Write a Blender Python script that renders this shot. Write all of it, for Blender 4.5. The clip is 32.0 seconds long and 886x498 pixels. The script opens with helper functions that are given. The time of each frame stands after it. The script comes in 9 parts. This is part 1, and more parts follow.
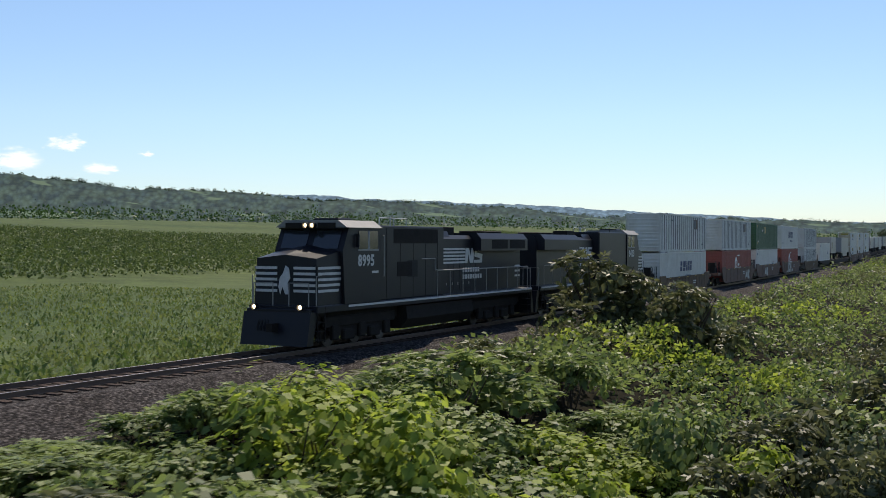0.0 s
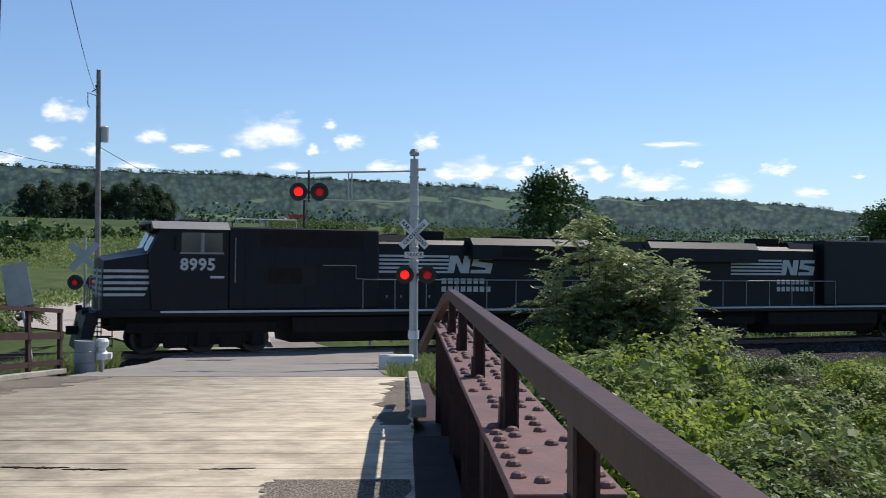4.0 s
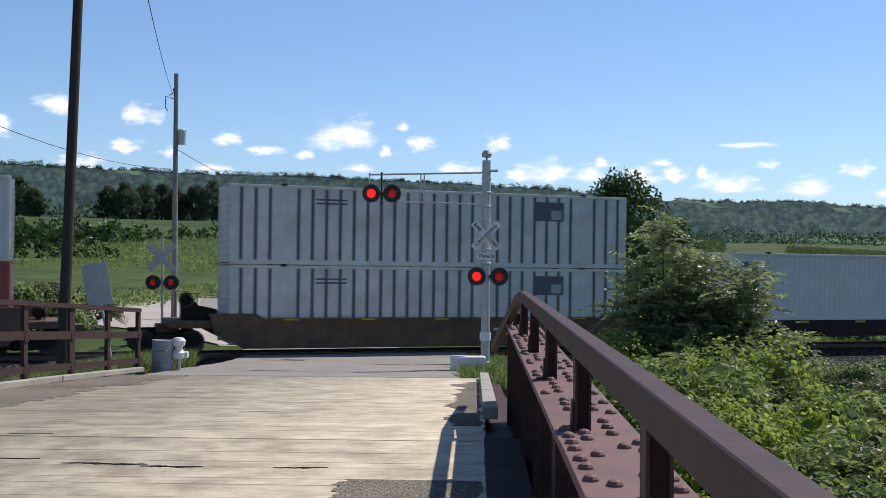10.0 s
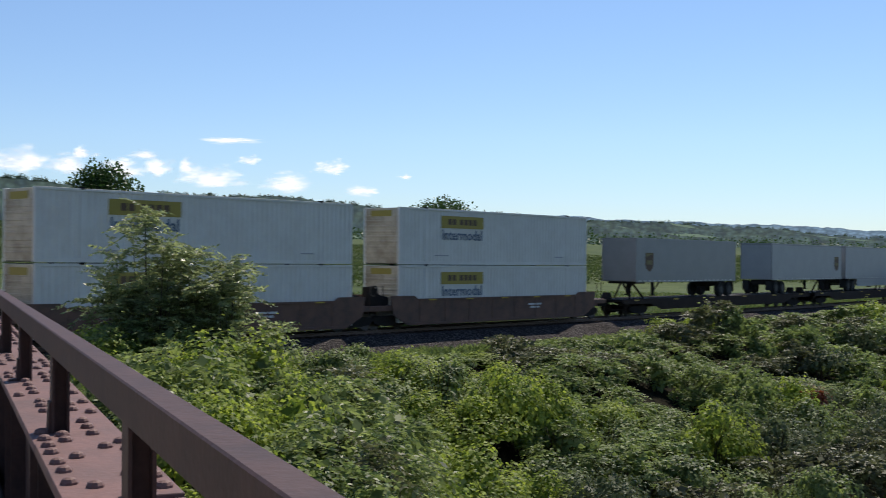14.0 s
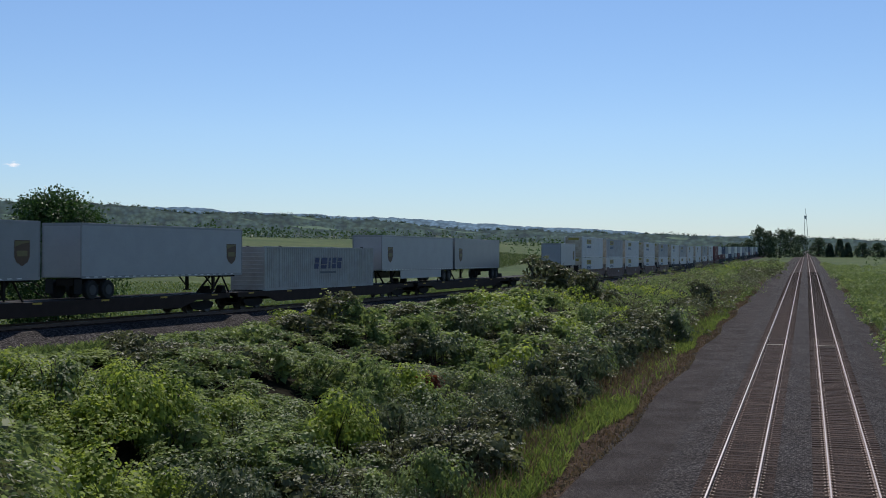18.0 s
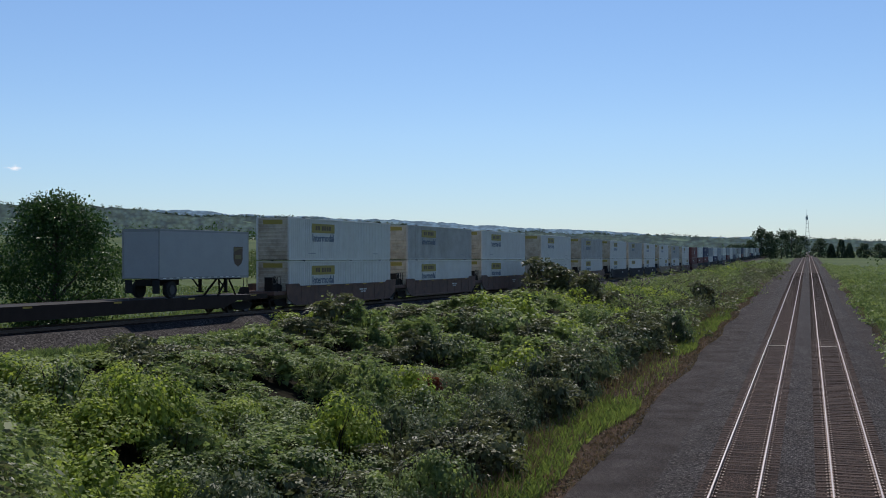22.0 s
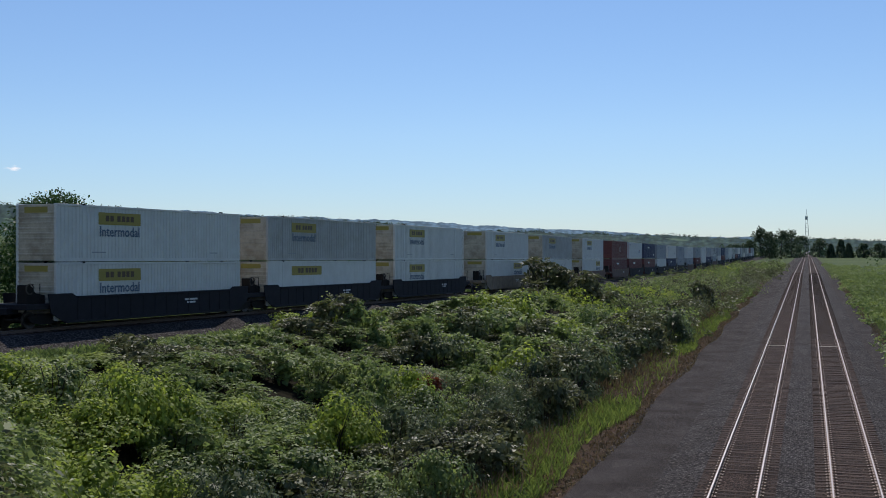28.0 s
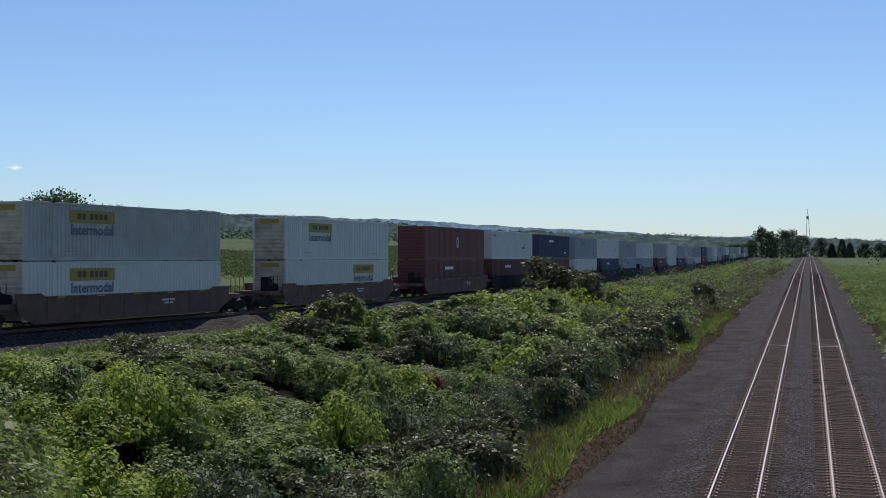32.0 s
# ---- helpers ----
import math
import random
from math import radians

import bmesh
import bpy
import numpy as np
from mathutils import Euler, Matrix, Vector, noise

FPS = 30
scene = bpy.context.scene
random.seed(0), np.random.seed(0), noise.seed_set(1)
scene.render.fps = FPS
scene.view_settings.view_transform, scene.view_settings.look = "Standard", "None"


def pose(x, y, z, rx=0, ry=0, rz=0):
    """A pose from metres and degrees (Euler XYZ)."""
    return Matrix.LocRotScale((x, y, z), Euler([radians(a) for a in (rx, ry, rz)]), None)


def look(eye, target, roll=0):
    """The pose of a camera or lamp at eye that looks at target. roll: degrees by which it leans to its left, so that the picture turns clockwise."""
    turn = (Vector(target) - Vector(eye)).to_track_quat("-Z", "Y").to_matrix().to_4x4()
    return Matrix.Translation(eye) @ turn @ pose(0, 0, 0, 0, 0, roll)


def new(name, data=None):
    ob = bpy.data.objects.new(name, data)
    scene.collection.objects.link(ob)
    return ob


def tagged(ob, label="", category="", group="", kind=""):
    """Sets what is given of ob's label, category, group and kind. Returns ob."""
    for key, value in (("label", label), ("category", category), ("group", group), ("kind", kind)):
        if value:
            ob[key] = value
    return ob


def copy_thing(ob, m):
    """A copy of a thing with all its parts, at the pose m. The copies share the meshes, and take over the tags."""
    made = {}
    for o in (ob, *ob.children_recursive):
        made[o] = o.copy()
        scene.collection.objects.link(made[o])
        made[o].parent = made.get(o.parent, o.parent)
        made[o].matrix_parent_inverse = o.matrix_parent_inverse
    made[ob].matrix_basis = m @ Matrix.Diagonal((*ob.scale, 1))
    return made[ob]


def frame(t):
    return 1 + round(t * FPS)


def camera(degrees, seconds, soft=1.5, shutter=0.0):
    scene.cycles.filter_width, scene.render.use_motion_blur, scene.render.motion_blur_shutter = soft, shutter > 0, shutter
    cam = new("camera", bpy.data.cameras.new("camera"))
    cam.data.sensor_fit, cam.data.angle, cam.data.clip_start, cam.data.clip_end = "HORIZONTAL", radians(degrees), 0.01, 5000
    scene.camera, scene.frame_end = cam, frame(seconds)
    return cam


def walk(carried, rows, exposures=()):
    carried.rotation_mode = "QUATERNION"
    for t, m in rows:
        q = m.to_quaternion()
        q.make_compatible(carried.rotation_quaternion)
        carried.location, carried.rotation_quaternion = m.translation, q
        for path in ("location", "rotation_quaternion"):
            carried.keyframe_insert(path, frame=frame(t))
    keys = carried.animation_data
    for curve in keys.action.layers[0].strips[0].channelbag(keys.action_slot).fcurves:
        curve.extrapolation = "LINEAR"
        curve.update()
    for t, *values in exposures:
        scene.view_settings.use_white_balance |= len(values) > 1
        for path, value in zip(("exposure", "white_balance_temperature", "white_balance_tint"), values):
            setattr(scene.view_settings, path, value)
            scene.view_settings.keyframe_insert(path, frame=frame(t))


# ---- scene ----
cam = camera(42.32, 32.0, soft=0.9, shutter=0.1)
PATH = [
    (0.0, pose(-10.00, 63.03, 8.0, 89.271, 0.000, 24.133)),
    (0.5, pose(-8.90, 51.60, 8.0, 89.400, 0.000, 25.200)),
    (1.0, pose(-7.50, 40.68, 8.0, 89.529, 0.000, 27.069)),
    (1.5, pose(-6.05, 30.60, 8.0, 89.690, 0.100, 30.320)),
    (2.0, pose(-4.50, 21.84, 8.0, 89.850, 0.200, 34.576)),
    (2.5, pose(-3.60, 10.50, 8.0, 89.920, 0.200, 34.600)),
    (2.8, pose(-2.70, 4.20, 8.0, 89.960, 0.200, 36.300)),
    (3.0, pose(-2.18, 1.26, 8.0, 90.000, 0.180, 38.000)),
    (3.5, pose(-0.00, 0.00, 8.0, 90.244, -0.050, 49.719)),
    (4.0, pose(-0.00, 0.00, 8.0, 90.355, -0.277, 58.173)),
    (4.5, pose(-0.00, 0.00, 8.0, 90.374, -0.296, 61.926)),
    (6.5, pose(-0.00, 0.00, 8.0, 90.386, -0.307, 61.878)),
    (7.0, pose(-0.00, 0.00, 8.0, 90.415, -0.313, 61.836)),
    (7.5, pose(-0.00, 0.00, 8.0, 90.436, -0.315, 61.852)),
    (8.0, pose(-0.00, 0.00, 8.0, 90.391, -0.522, 61.811)),
    (8.5, pose(-0.00, 0.00, 8.0, 90.337, -0.482, 61.953)),
    (9.0, pose(-0.00, 0.00, 8.0, 90.356, -0.543, 61.861)),
    (9.5, pose(-0.00, 0.00, 8.0, 90.387, -0.484, 61.784)),
    (10.0, pose(-0.00, 0.00, 8.0, 90.408, -0.448, 61.773)),
    (10.5, pose(-0.00, 0.00, 8.0, 90.391, -0.489, 61.796)),
    (11.0, pose(-0.00, 0.00, 8.0, 90.394, -0.495, 61.782)),
    (11.5, pose(-0.00, 0.00, 8.0, 90.416, -0.465, 61.738)),
    (12.0, pose(-0.00, 0.00, 8.0, 90.409, -0.436, 61.739)),
    (12.5, pose(-0.00, 0.00, 8.0, 90.420, -0.435, 61.538)),
    (13.0, pose(-0.00, 0.00, 8.0, 90.409, -0.408, 58.207)),
    (13.5, pose(-0.00, 0.00, 8.0, 90.378, -0.432, 49.259)),
    (14.0, pose(-0.00, 0.00, 8.0, 90.247, -0.272, 36.322)),
    (14.5, pose(-0.00, 0.00, 8.0, 90.146, -0.232, 27.444)),
    (15.0, pose(-0.00, 0.00, 8.0, 90.099, -0.221, 21.726)),
    (15.5, pose(-0.00, 0.00, 8.0, 90.052, -0.124, 18.427)),
    (17.5, pose(-0.00, 0.00, 8.0, 89.920, -0.030, 17.606)),
    (18.0, pose(-0.00, 0.00, 8.0, 89.909, -0.076, 17.619)),
    (18.5, pose(-0.00, 0.00, 8.0, 89.919, -0.036, 17.631)),
    (19.0, pose(-0.00, 0.00, 8.0, 89.913, -0.070, 17.630)),
    (19.5, pose(-0.00, 0.00, 8.0, 89.919, -0.036, 17.631)),
    (20.0, pose(-0.00, 0.00, 8.0, 89.986, 0.051, 17.738)),
    (20.5, pose(-0.00, 0.00, 8.0, 89.996, 0.078, 17.700)),
    (21.0, pose(-0.00, 0.00, 8.0, 89.987, 0.087, 17.695)),
    (21.5, pose(-0.00, 0.00, 8.0, 90.006, 0.079, 17.705)),
    (22.0, pose(-0.00, 0.00, 8.0, 90.008, 0.116, 17.690)),
    (22.5, pose(-0.00, 0.00, 8.0, 90.007, 0.101, 17.704)),
    (23.0, pose(-0.00, 0.00, 8.0, 89.974, 0.128, 17.665)),
    (23.5, pose(-0.00, 0.00, 8.0, 89.977, 0.144, 17.632)),
    (24.0, pose(-0.00, 0.00, 8.0, 89.995, 0.125, 17.657)),
    (24.5, pose(-0.00, 0.00, 8.0, 89.998, 0.094, 17.658)),
    (25.0, pose(-0.00, 0.00, 8.0, 89.990, 0.115, 17.657)),
    (25.5, pose(-0.00, 0.00, 8.0, 90.002, 0.178, 17.672)),
    (27.5, pose(-0.00, 0.00, 8.0, 89.997, 0.100, 17.667)),
    (28.0, pose(-0.00, 0.00, 8.0, 90.016, 0.147, 17.671)),
    (28.5, pose(-0.00, 0.00, 8.0, 90.020, 0.160, 17.665)),
    (29.0, pose(-0.00, 0.00, 8.0, 90.006, 0.169, 17.669)),
    (29.5, pose(-0.00, 0.00, 8.0, 90.006, 0.161, 17.683)),
    (30.0, pose(-0.00, 0.00, 8.0, 90.004, 0.164, 17.650)),
    (30.5, pose(-0.00, 0.00, 8.0, 90.015, 0.152, 17.652)),
    (31.0, pose(-0.00, 0.00, 8.0, 89.987, 0.193, 17.700)),
    (31.5, pose(-0.00, 0.00, 8.0, 89.997, 0.141, 17.709)),
    (32.0, pose(-0.00, 0.00, 8.0, 89.986, 0.101, 17.717)),
]
walk(cam, PATH, exposures=[(0.0, 0.24, 7000, 12.5), (2.0, 0.22, 6850, 12.5), (3.3, 0.13, 6450, 12.5), (4.5, 0.12, 6250, 12.5), (13.0, 0.12, 6250, 12.5), (14.0, 0.13, 6550, 12.5), (15.0, 0.04, 6350, 12.5), (17.5, -0.16, 6250, 12.5), (32.0, -0.16, 6250, 12.5)])

# ---- world and sun ----
SUN_HEAD, SUN_EL = -12.0, 53.0
world = bpy.data.worlds.new("sky")
scene.world = world
world.use_nodes = True
wn = world.node_tree.nodes
sky = wn.new("ShaderNodeTexSky")
sky.sky_type = "NISHITA"
sky.sun_disc = False
sky.sun_elevation = radians(SUN_EL)
sky.sun_rotation = radians(SUN_HEAD)
sky.altitude = 200
sky.air_density, sky.dust_density, sky.ozone_density = 1.0, 0.0, 3.0
wn["Background"].inputs["Strength"].default_value = 0.105
tone = wn.new("ShaderNodeMixRGB")
tone.blend_type, tone.inputs["Fac"].default_value = "MULTIPLY", 1.0
# summer haze: the sky pales to blue-grey at the horizon
hz = wn.new("ShaderNodeValToRGB")
e = hz.color_ramp.elements
e[0].position, e[0].color = 0.0, (0.66, 0.78, 0.98, 1)
e[1].position, e[1].color = 0.30, (0.95, 1.01, 1.09, 1)
e.new(0.10).color = (0.84, 0.92, 1.04, 1)
wtc = wn.new("ShaderNodeTexCoord")
wsp = wn.new("ShaderNodeSeparateXYZ")
world.node_tree.links.new(wtc.outputs["Generated"], wsp.inputs[0])
world.node_tree.links.new(wsp.outputs["Z"], hz.inputs["Fac"])
world.node_tree.links.new(hz.outputs["Color"], tone.inputs["Color2"])
world.node_tree.links.new(sky.outputs[0], tone.inputs["Color1"])
world.node_tree.links.new(tone.outputs[0], wn["Background"].inputs["Color"])
sun_data = bpy.data.lights.new("sun", "SUN")
sun_data.energy, sun_data.angle, sun_data.color = 4.6, radians(0.53), (1.0, 0.93, 0.82)
sun = new("sun", sun_data)
_h, _e = radians(SUN_HEAD), radians(SUN_EL)
sun.matrix_world = look((60 * math.sin(_h), 60 * math.cos(_h), 90), (0, 0, 90 - 60 * math.tan(_e)))

# ---- materials ----
def mat(name, col, rough=0.6, metal=0.0, var=0.25, scale=3.0, fine=40.0, bump=0.15, dirt=None, dirt_amt=0.4, coat=0.0, spec=0.5, rand=0.0):
    """Paint, metal, stone and the like: a base colour with broad stains, fine grain and relief."""
    m = bpy.data.materials.new(name)
    m.use_nodes = True
    n, l = m.node_tree.nodes, m.node_tree.links
    b = n["Principled BSDF"]
    b.inputs["Roughness"].default_value = rough
    b.inputs["Metallic"].default_value = metal
    b.inputs["Specular IOR Level"].default_value = spec
    b.inputs["Coat Weight"].default_value = coat
    tc = n.new("ShaderNodeTexCoord")
    big = n.new("ShaderNodeTexNoise")
    big.inputs["Scale"].default_value = scale
    big.inputs["Detail"].default_value = 6
    big.inputs["Roughness"].default_value = 0.65
    small = n.new("ShaderNodeTexNoise")
    small.inputs["Scale"].default_value = fine
    small.inputs["Detail"].default_value = 3
    l.new(tc.outputs["Object"], big.inputs["Vector"])
    l.new(tc.outputs["Object"], small.inputs["Vector"])
    ramp = n.new("ShaderNodeValToRGB")
    d = dirt or tuple(c * (1 - var * 1.6) for c in col)
    e = ramp.color_ramp.elements
    e[0].position, e[0].color = 0.30, (*[a * dirt_amt + c * (1 - dirt_amt) for a, c in zip(d, col)], 1)
    e[1].position, e[1].color = 0.62, (*col, 1)
    l.new(big.outputs["Fac"], ramp.inputs["Fac"])
    mixn = n.new("ShaderNodeMixRGB")
    mixn.blend_type = "MULTIPLY"
    mixn.inputs["Fac"].default_value = var
    l.new(ramp.outputs["Color"], mixn.inputs["Color1"])
    l.new(small.outputs["Fac"], mixn.inputs["Color2"])
    last = mixn.outputs["Color"]
    if rand:
        info = n.new("ShaderNodeObjectInfo")
        hsv = n.new("ShaderNodeHueSaturation")
        mr = n.new("ShaderNodeMapRange")
        mr.inputs["To Min"].default_value, mr.inputs["To Max"].default_value = 1 - rand, 1 + rand
        l.new(info.outputs["Random"], mr.inputs["Value"])
        l.new(mr.outputs["Result"], hsv.inputs["Value"])
        l.new(last, hsv.inputs["Color"])
        last = hsv.outputs["Color"]
    l.new(last, b.inputs["Base Color"])
    if bump:
        bp = n.new("ShaderNodeBump")
        bp.inputs["Strength"].default_value = bump
        bp.inputs["Distance"].default_value = 0.02
        l.new(small.outputs["Fac"], bp.inputs["Height"])
        l.new(bp.outputs["Normal"], b.inputs["Normal"])
    return m


def leaf_mat(name, col, col2, back=0.45, rough=0.38, scale=0.6, spec=0.16):
    """Leaves: two greens mixed by place and by leaf, glossy above, light coming through."""
    m = bpy.data.materials.new(name)
    m.use_nodes = True
    n, l = m.node_tree.nodes, m.node_tree.links
    b = n["Principled BSDF"]
    b.inputs["Roughness"].default_value = rough
    b.inputs["Specular IOR Level"].default_value = spec
    geo = n.new("ShaderNodeNewGeometry")
    tc = n.new("ShaderNodeTexCoord")
    no = n.new("ShaderNodeTexNoise")
    no.inputs["Scale"].default_value = scale
    no.inputs["Detail"].default_value = 3
    l.new(geo.outputs["Position"], no.inputs["Vector"])
    add = n.new("ShaderNodeMath")
    add.operation = "ADD"
    mul = n.new("ShaderNodeMath")
    mul.operation = "MULTIPLY"
    mul.inputs[1].default_value = 0.35
    l.new(geo.outputs["Random Per Island"], mul.inputs[0])
    l.new(no.outputs["Fac"], add.inputs[0])
    l.new(mul.outputs[0], add.inputs[1])
    ramp = n.new("ShaderNodeValToRGB")
    e = ramp.color_ramp.elements
    e[0].position, e[0].color = 0.46, (*col, 1)
    e[1].position, e[1].color = 0.86, (*col2, 1)
    l.new(add.outputs[0], ramp.inputs["Fac"])
    l.new(ramp.outputs["Color"], b.inputs["Base Color"])
    tr = n.new("ShaderNodeBsdfTranslucent")
    hs = n.new("ShaderNodeHueSaturation")
    hs.inputs["Saturation"].default_value, hs.inputs["Value"].default_value = 1.04, 1.4
    l.new(ramp.outputs["Color"], hs.inputs["Color"])
    l.new(hs.outputs["Color"], tr.inputs["Color"])
    mx = n.new("ShaderNodeMixShader")
    mx.inputs["Fac"].default_value = back
    l.new(b.outputs[0], mx.inputs[1])
    l.new(tr.outputs[0], mx.inputs[2])
    l.new(mx.outputs[0], n["Material Output"].inputs["Surface"])
    return m


def glow(name, col, strength):
    m = bpy.data.materials.new(name)
    m.use_nodes = True
    b = m.node_tree.nodes["Principled BSDF"]
    b.inputs["Base Color"].default_value = (*col, 1)
    b.inputs["Emission Color"].default_value = (*col, 1)
    b.inputs["Emission Strength"].default_value = strength
    return m


def glass(name, col=(0.02, 0.025, 0.03), rough=0.06):
    m = bpy.data.materials.new(name)
    m.use_nodes = True
    b = m.node_tree.nodes["Principled BSDF"]
    b.inputs["Base Color"].default_value = (*col, 1)
    b.inputs["Roughness"].default_value = rough
    b.inputs["Specular IOR Level"].default_value = 0.8
    return m


# ---- mesh tools ----
class Mesh:
    """Collects boxes, prisms and tubes into one mesh."""

    def __init__(self):
        self.v, self.f = [], []

    def add(self, vs, fs):
        o = len(self.v)
        self.v.extend(vs)
        self.f.extend([tuple(i + o for i in f) for f in fs])
        return self

    def box(self, x0, x1, y0, y1, z0, z1, c=0.0):
        """A box; c chamfers its four upright edges and the top and bottom rim."""
        if c <= 0:
            vs = [(x, y, z) for z in (z0, z1) for x, y in ((x0, y0), (x1, y0), (x1, y1), (x0, y1))]
            return self.add(vs, [(3, 2, 1, 0), (4, 5, 6, 7), (0, 1, 5, 4), (1, 2, 6, 5), (2, 3, 7, 6), (3, 0, 4, 7)])
        ring = lambda k: [(x0 + c + k, y0 + k), (x1 - c - k, y0 + k), (x1 - k, y0 + c + k), (x1 - k, y1 - c - k), (x1 - c - k, y1 - k), (x0 + c + k, y1 - k), (x0 + k, y1 - c - k), (x0 + k, y0 + c + k)]
        vs = []
        for z, k in ((z0, c * 0.7), (z0 + c, 0), (z1 - c, 0), (z1, c * 0.7)):
            vs += [(x, y, z) for x, y in ring(k)]
        fs = [tuple(range(7, -1, -1)), tuple(range(24, 32))]
        for r in range(3):
            for i in range(8):
                j = (i + 1) % 8
                fs.append((r * 8 + i, r * 8 + j, r * 8 + 8 + j, r * 8 + 8 + i))
        return self.add(vs, fs)

    def prism(self, poly, axis, a, b):
        """A polygon drawn in the plane across an axis, drawn out from a to b along it."""
        def p(u, w, k):
            return {"x": (k, u, w), "y": (u, k, w), "z": (u, w, k)}[axis]
        n = len(poly)
        vs = [p(u, w, a) for u, w in poly] + [p(u, w, b) for u, w in poly]
        fs = [tuple(range(n - 1, -1, -1)), tuple(range(n, 2 * n))]
        fs += [(i, (i + 1) % n, n + (i + 1) % n, n + i) for i in range(n)]
        return self.add(vs, fs)

    def tube(self, p, q, r, n=8, r2=None):
        p, q = Vector(p), Vector(q)
        d = (q - p).normalized()
        a = d.orthogonal().normalized()
        b = d.cross(a)
        r2 = r if r2 is None else r2
        vs = []
        for c, rr in ((p, r), (q, r2)):
            for i in range(n):
                t = 2 * math.pi * i / n
                vs.append(tuple(c + (a * math.cos(t) + b * math.sin(t)) * rr))
        fs = [tuple(range(n - 1, -1, -1)), tuple(range(n, 2 * n))]
        fs += [(i, (i + 1) % n, n + (i + 1) % n, n + i) for i in range(n)]
        return self.add(vs, fs)

    def path(self, pts, r, n=6):
        """A bent tube through points, in one piece."""
        pts = [Vector(p) for p in pts]
        vs = []
        up = None
        for i, c in enumerate(pts):
            d = (pts[min(i + 1, len(pts) - 1)] - pts[max(i - 1, 0)]).normalized()
            a = d.orthogonal().normalized() if up is None else (up - d * up.dot(d)).normalized()
            up = a
            b = d.cross(a)
            for k in range(n):
                t = 2 * math.pi * k / n
                vs.append(tuple(c + (a * math.cos(t) + b * math.sin(t)) * r))
        m = len(pts)
        fs = [tuple(range(n - 1, -1, -1)), tuple(range((m - 1) * n, m * n))]
        for i in range(m - 1):
            fs += [(i * n + k, i * n + (k + 1) % n, i * n + n + (k + 1) % n, i * n + n + k) for k in range(n)]
        return self.add(vs, fs)

    def lathe(self, prof, axis="z", at=(0, 0, 0), n=16):
        """A profile of (radius, height) turned round an axis."""
        vs = []
        for r, hgt in prof:
            for i in range(n):
                t = 2 * math.pi * i / n
                c, s_ = r * math.cos(t), r * math.sin(t)
                w = {"z": (c, s_, hgt), "x": (hgt, c, s_), "y": (c, hgt, s_)}[axis]
                vs.append((w[0] + at[0], w[1] + at[1], w[2] + at[2]))
        fs = []
        for k in range(len(prof) - 1):
            for i in range(n):
                j = (i + 1) % n
                fs.append((k * n + i, k * n + j, k * n + n + j, k * n + n + i))
        return self.add(vs, fs)

    def turned(self, m):
        self.v = [tuple(m @ Vector(p)) for p in self.v]
        return self

    def data(self, name):
        me = bpy.data.meshes.new(name)
        me.from_pydata(self.v, [], self.f)
        me.update()
        bm = bmesh.new()
        bm.from_mesh(me)
        bmesh.ops.recalc_face_normals(bm, faces=bm.faces)
        bm.to_mesh(me)
        bm.free()
        return me


def part(name, mesh, material=None, parent=None, label="", at=None):
    """Links a mesh as one object under a thing or a part."""
    me = mesh.data(name) if isinstance(mesh, Mesh) else mesh
    if material and not me.materials:
        me.materials.append(material)
    ob = new(name, me)
    if parent is not None:
        ob.parent = parent
    if at is not None:
        ob.matrix_basis = at if isinstance(at, Matrix) else Matrix.Translation(at)
    if label:
        ob["label"] = label
    return ob


def thing(name, label, category, group="", kind="", at=None):
    ob = new(name)
    ob.empty_display_size = 0.3
    if at is not None:
        ob.matrix_basis = at
    return tagged(ob, label, category, group, kind)


def words(text, size, depth=0.006, bold=0.0, shear=0.0, align="CENTER", space=1.0):
    """Lettering in the built-in font as a mesh in the x-z plane that reads from -y."""
    cu = bpy.data.curves.new("lettering", "FONT")
    cu.body, cu.size, cu.extrude, cu.offset, cu.shear = text, size, depth, bold, shear
    cu.align_x, cu.align_y, cu.space_character, cu.resolution_u = align, "CENTER", space, 2
    ob = bpy.data.objects.new("lettering", cu)
    scene.collection.objects.link(ob)
    bpy.context.view_layer.update()
    me = bpy.data.meshes.new_from_object(ob.evaluated_get(bpy.context.evaluated_depsgraph_get()))
    bpy.data.objects.remove(ob)
    me.transform(pose(0, 0, 0, 90, 0, 0))
    return me


def plain_copy(ob, names):
    """A copy of a thing for use far off: its parts joined into a few, by the part names given."""
    t = thing(ob.name.split(".")[0], "", "")
    groups = {}
    bpy.context.view_layer.update()
    inv = ob.matrix_world.inverted()
    for o in ob.children_recursive:
        if o.type != "MESH":
            continue
        key = next((n for n in names if o.name.startswith(n)), "body")
        bm, mats = groups.setdefault(key, (bmesh.new(), []))
        start = len(bm.faces)
        me = o.data.copy()
        me.transform(inv @ o.matrix_world)
        bm.from_mesh(me)
        m = o.data.materials[0]
        if m not in mats:
            mats.append(m)
        bm.faces.ensure_lookup_table()
        for f in bm.faces[start:]:
            f.material_index = mats.index(m)
        bpy.data.meshes.remove(me)
    for key, (bm, mats) in groups.items():
        me = bpy.data.meshes.new(key)
        bm.to_mesh(me)
        bm.free()
        for m in mats:
            me.materials.append(m)
        part(key, me, None, t)
    return t

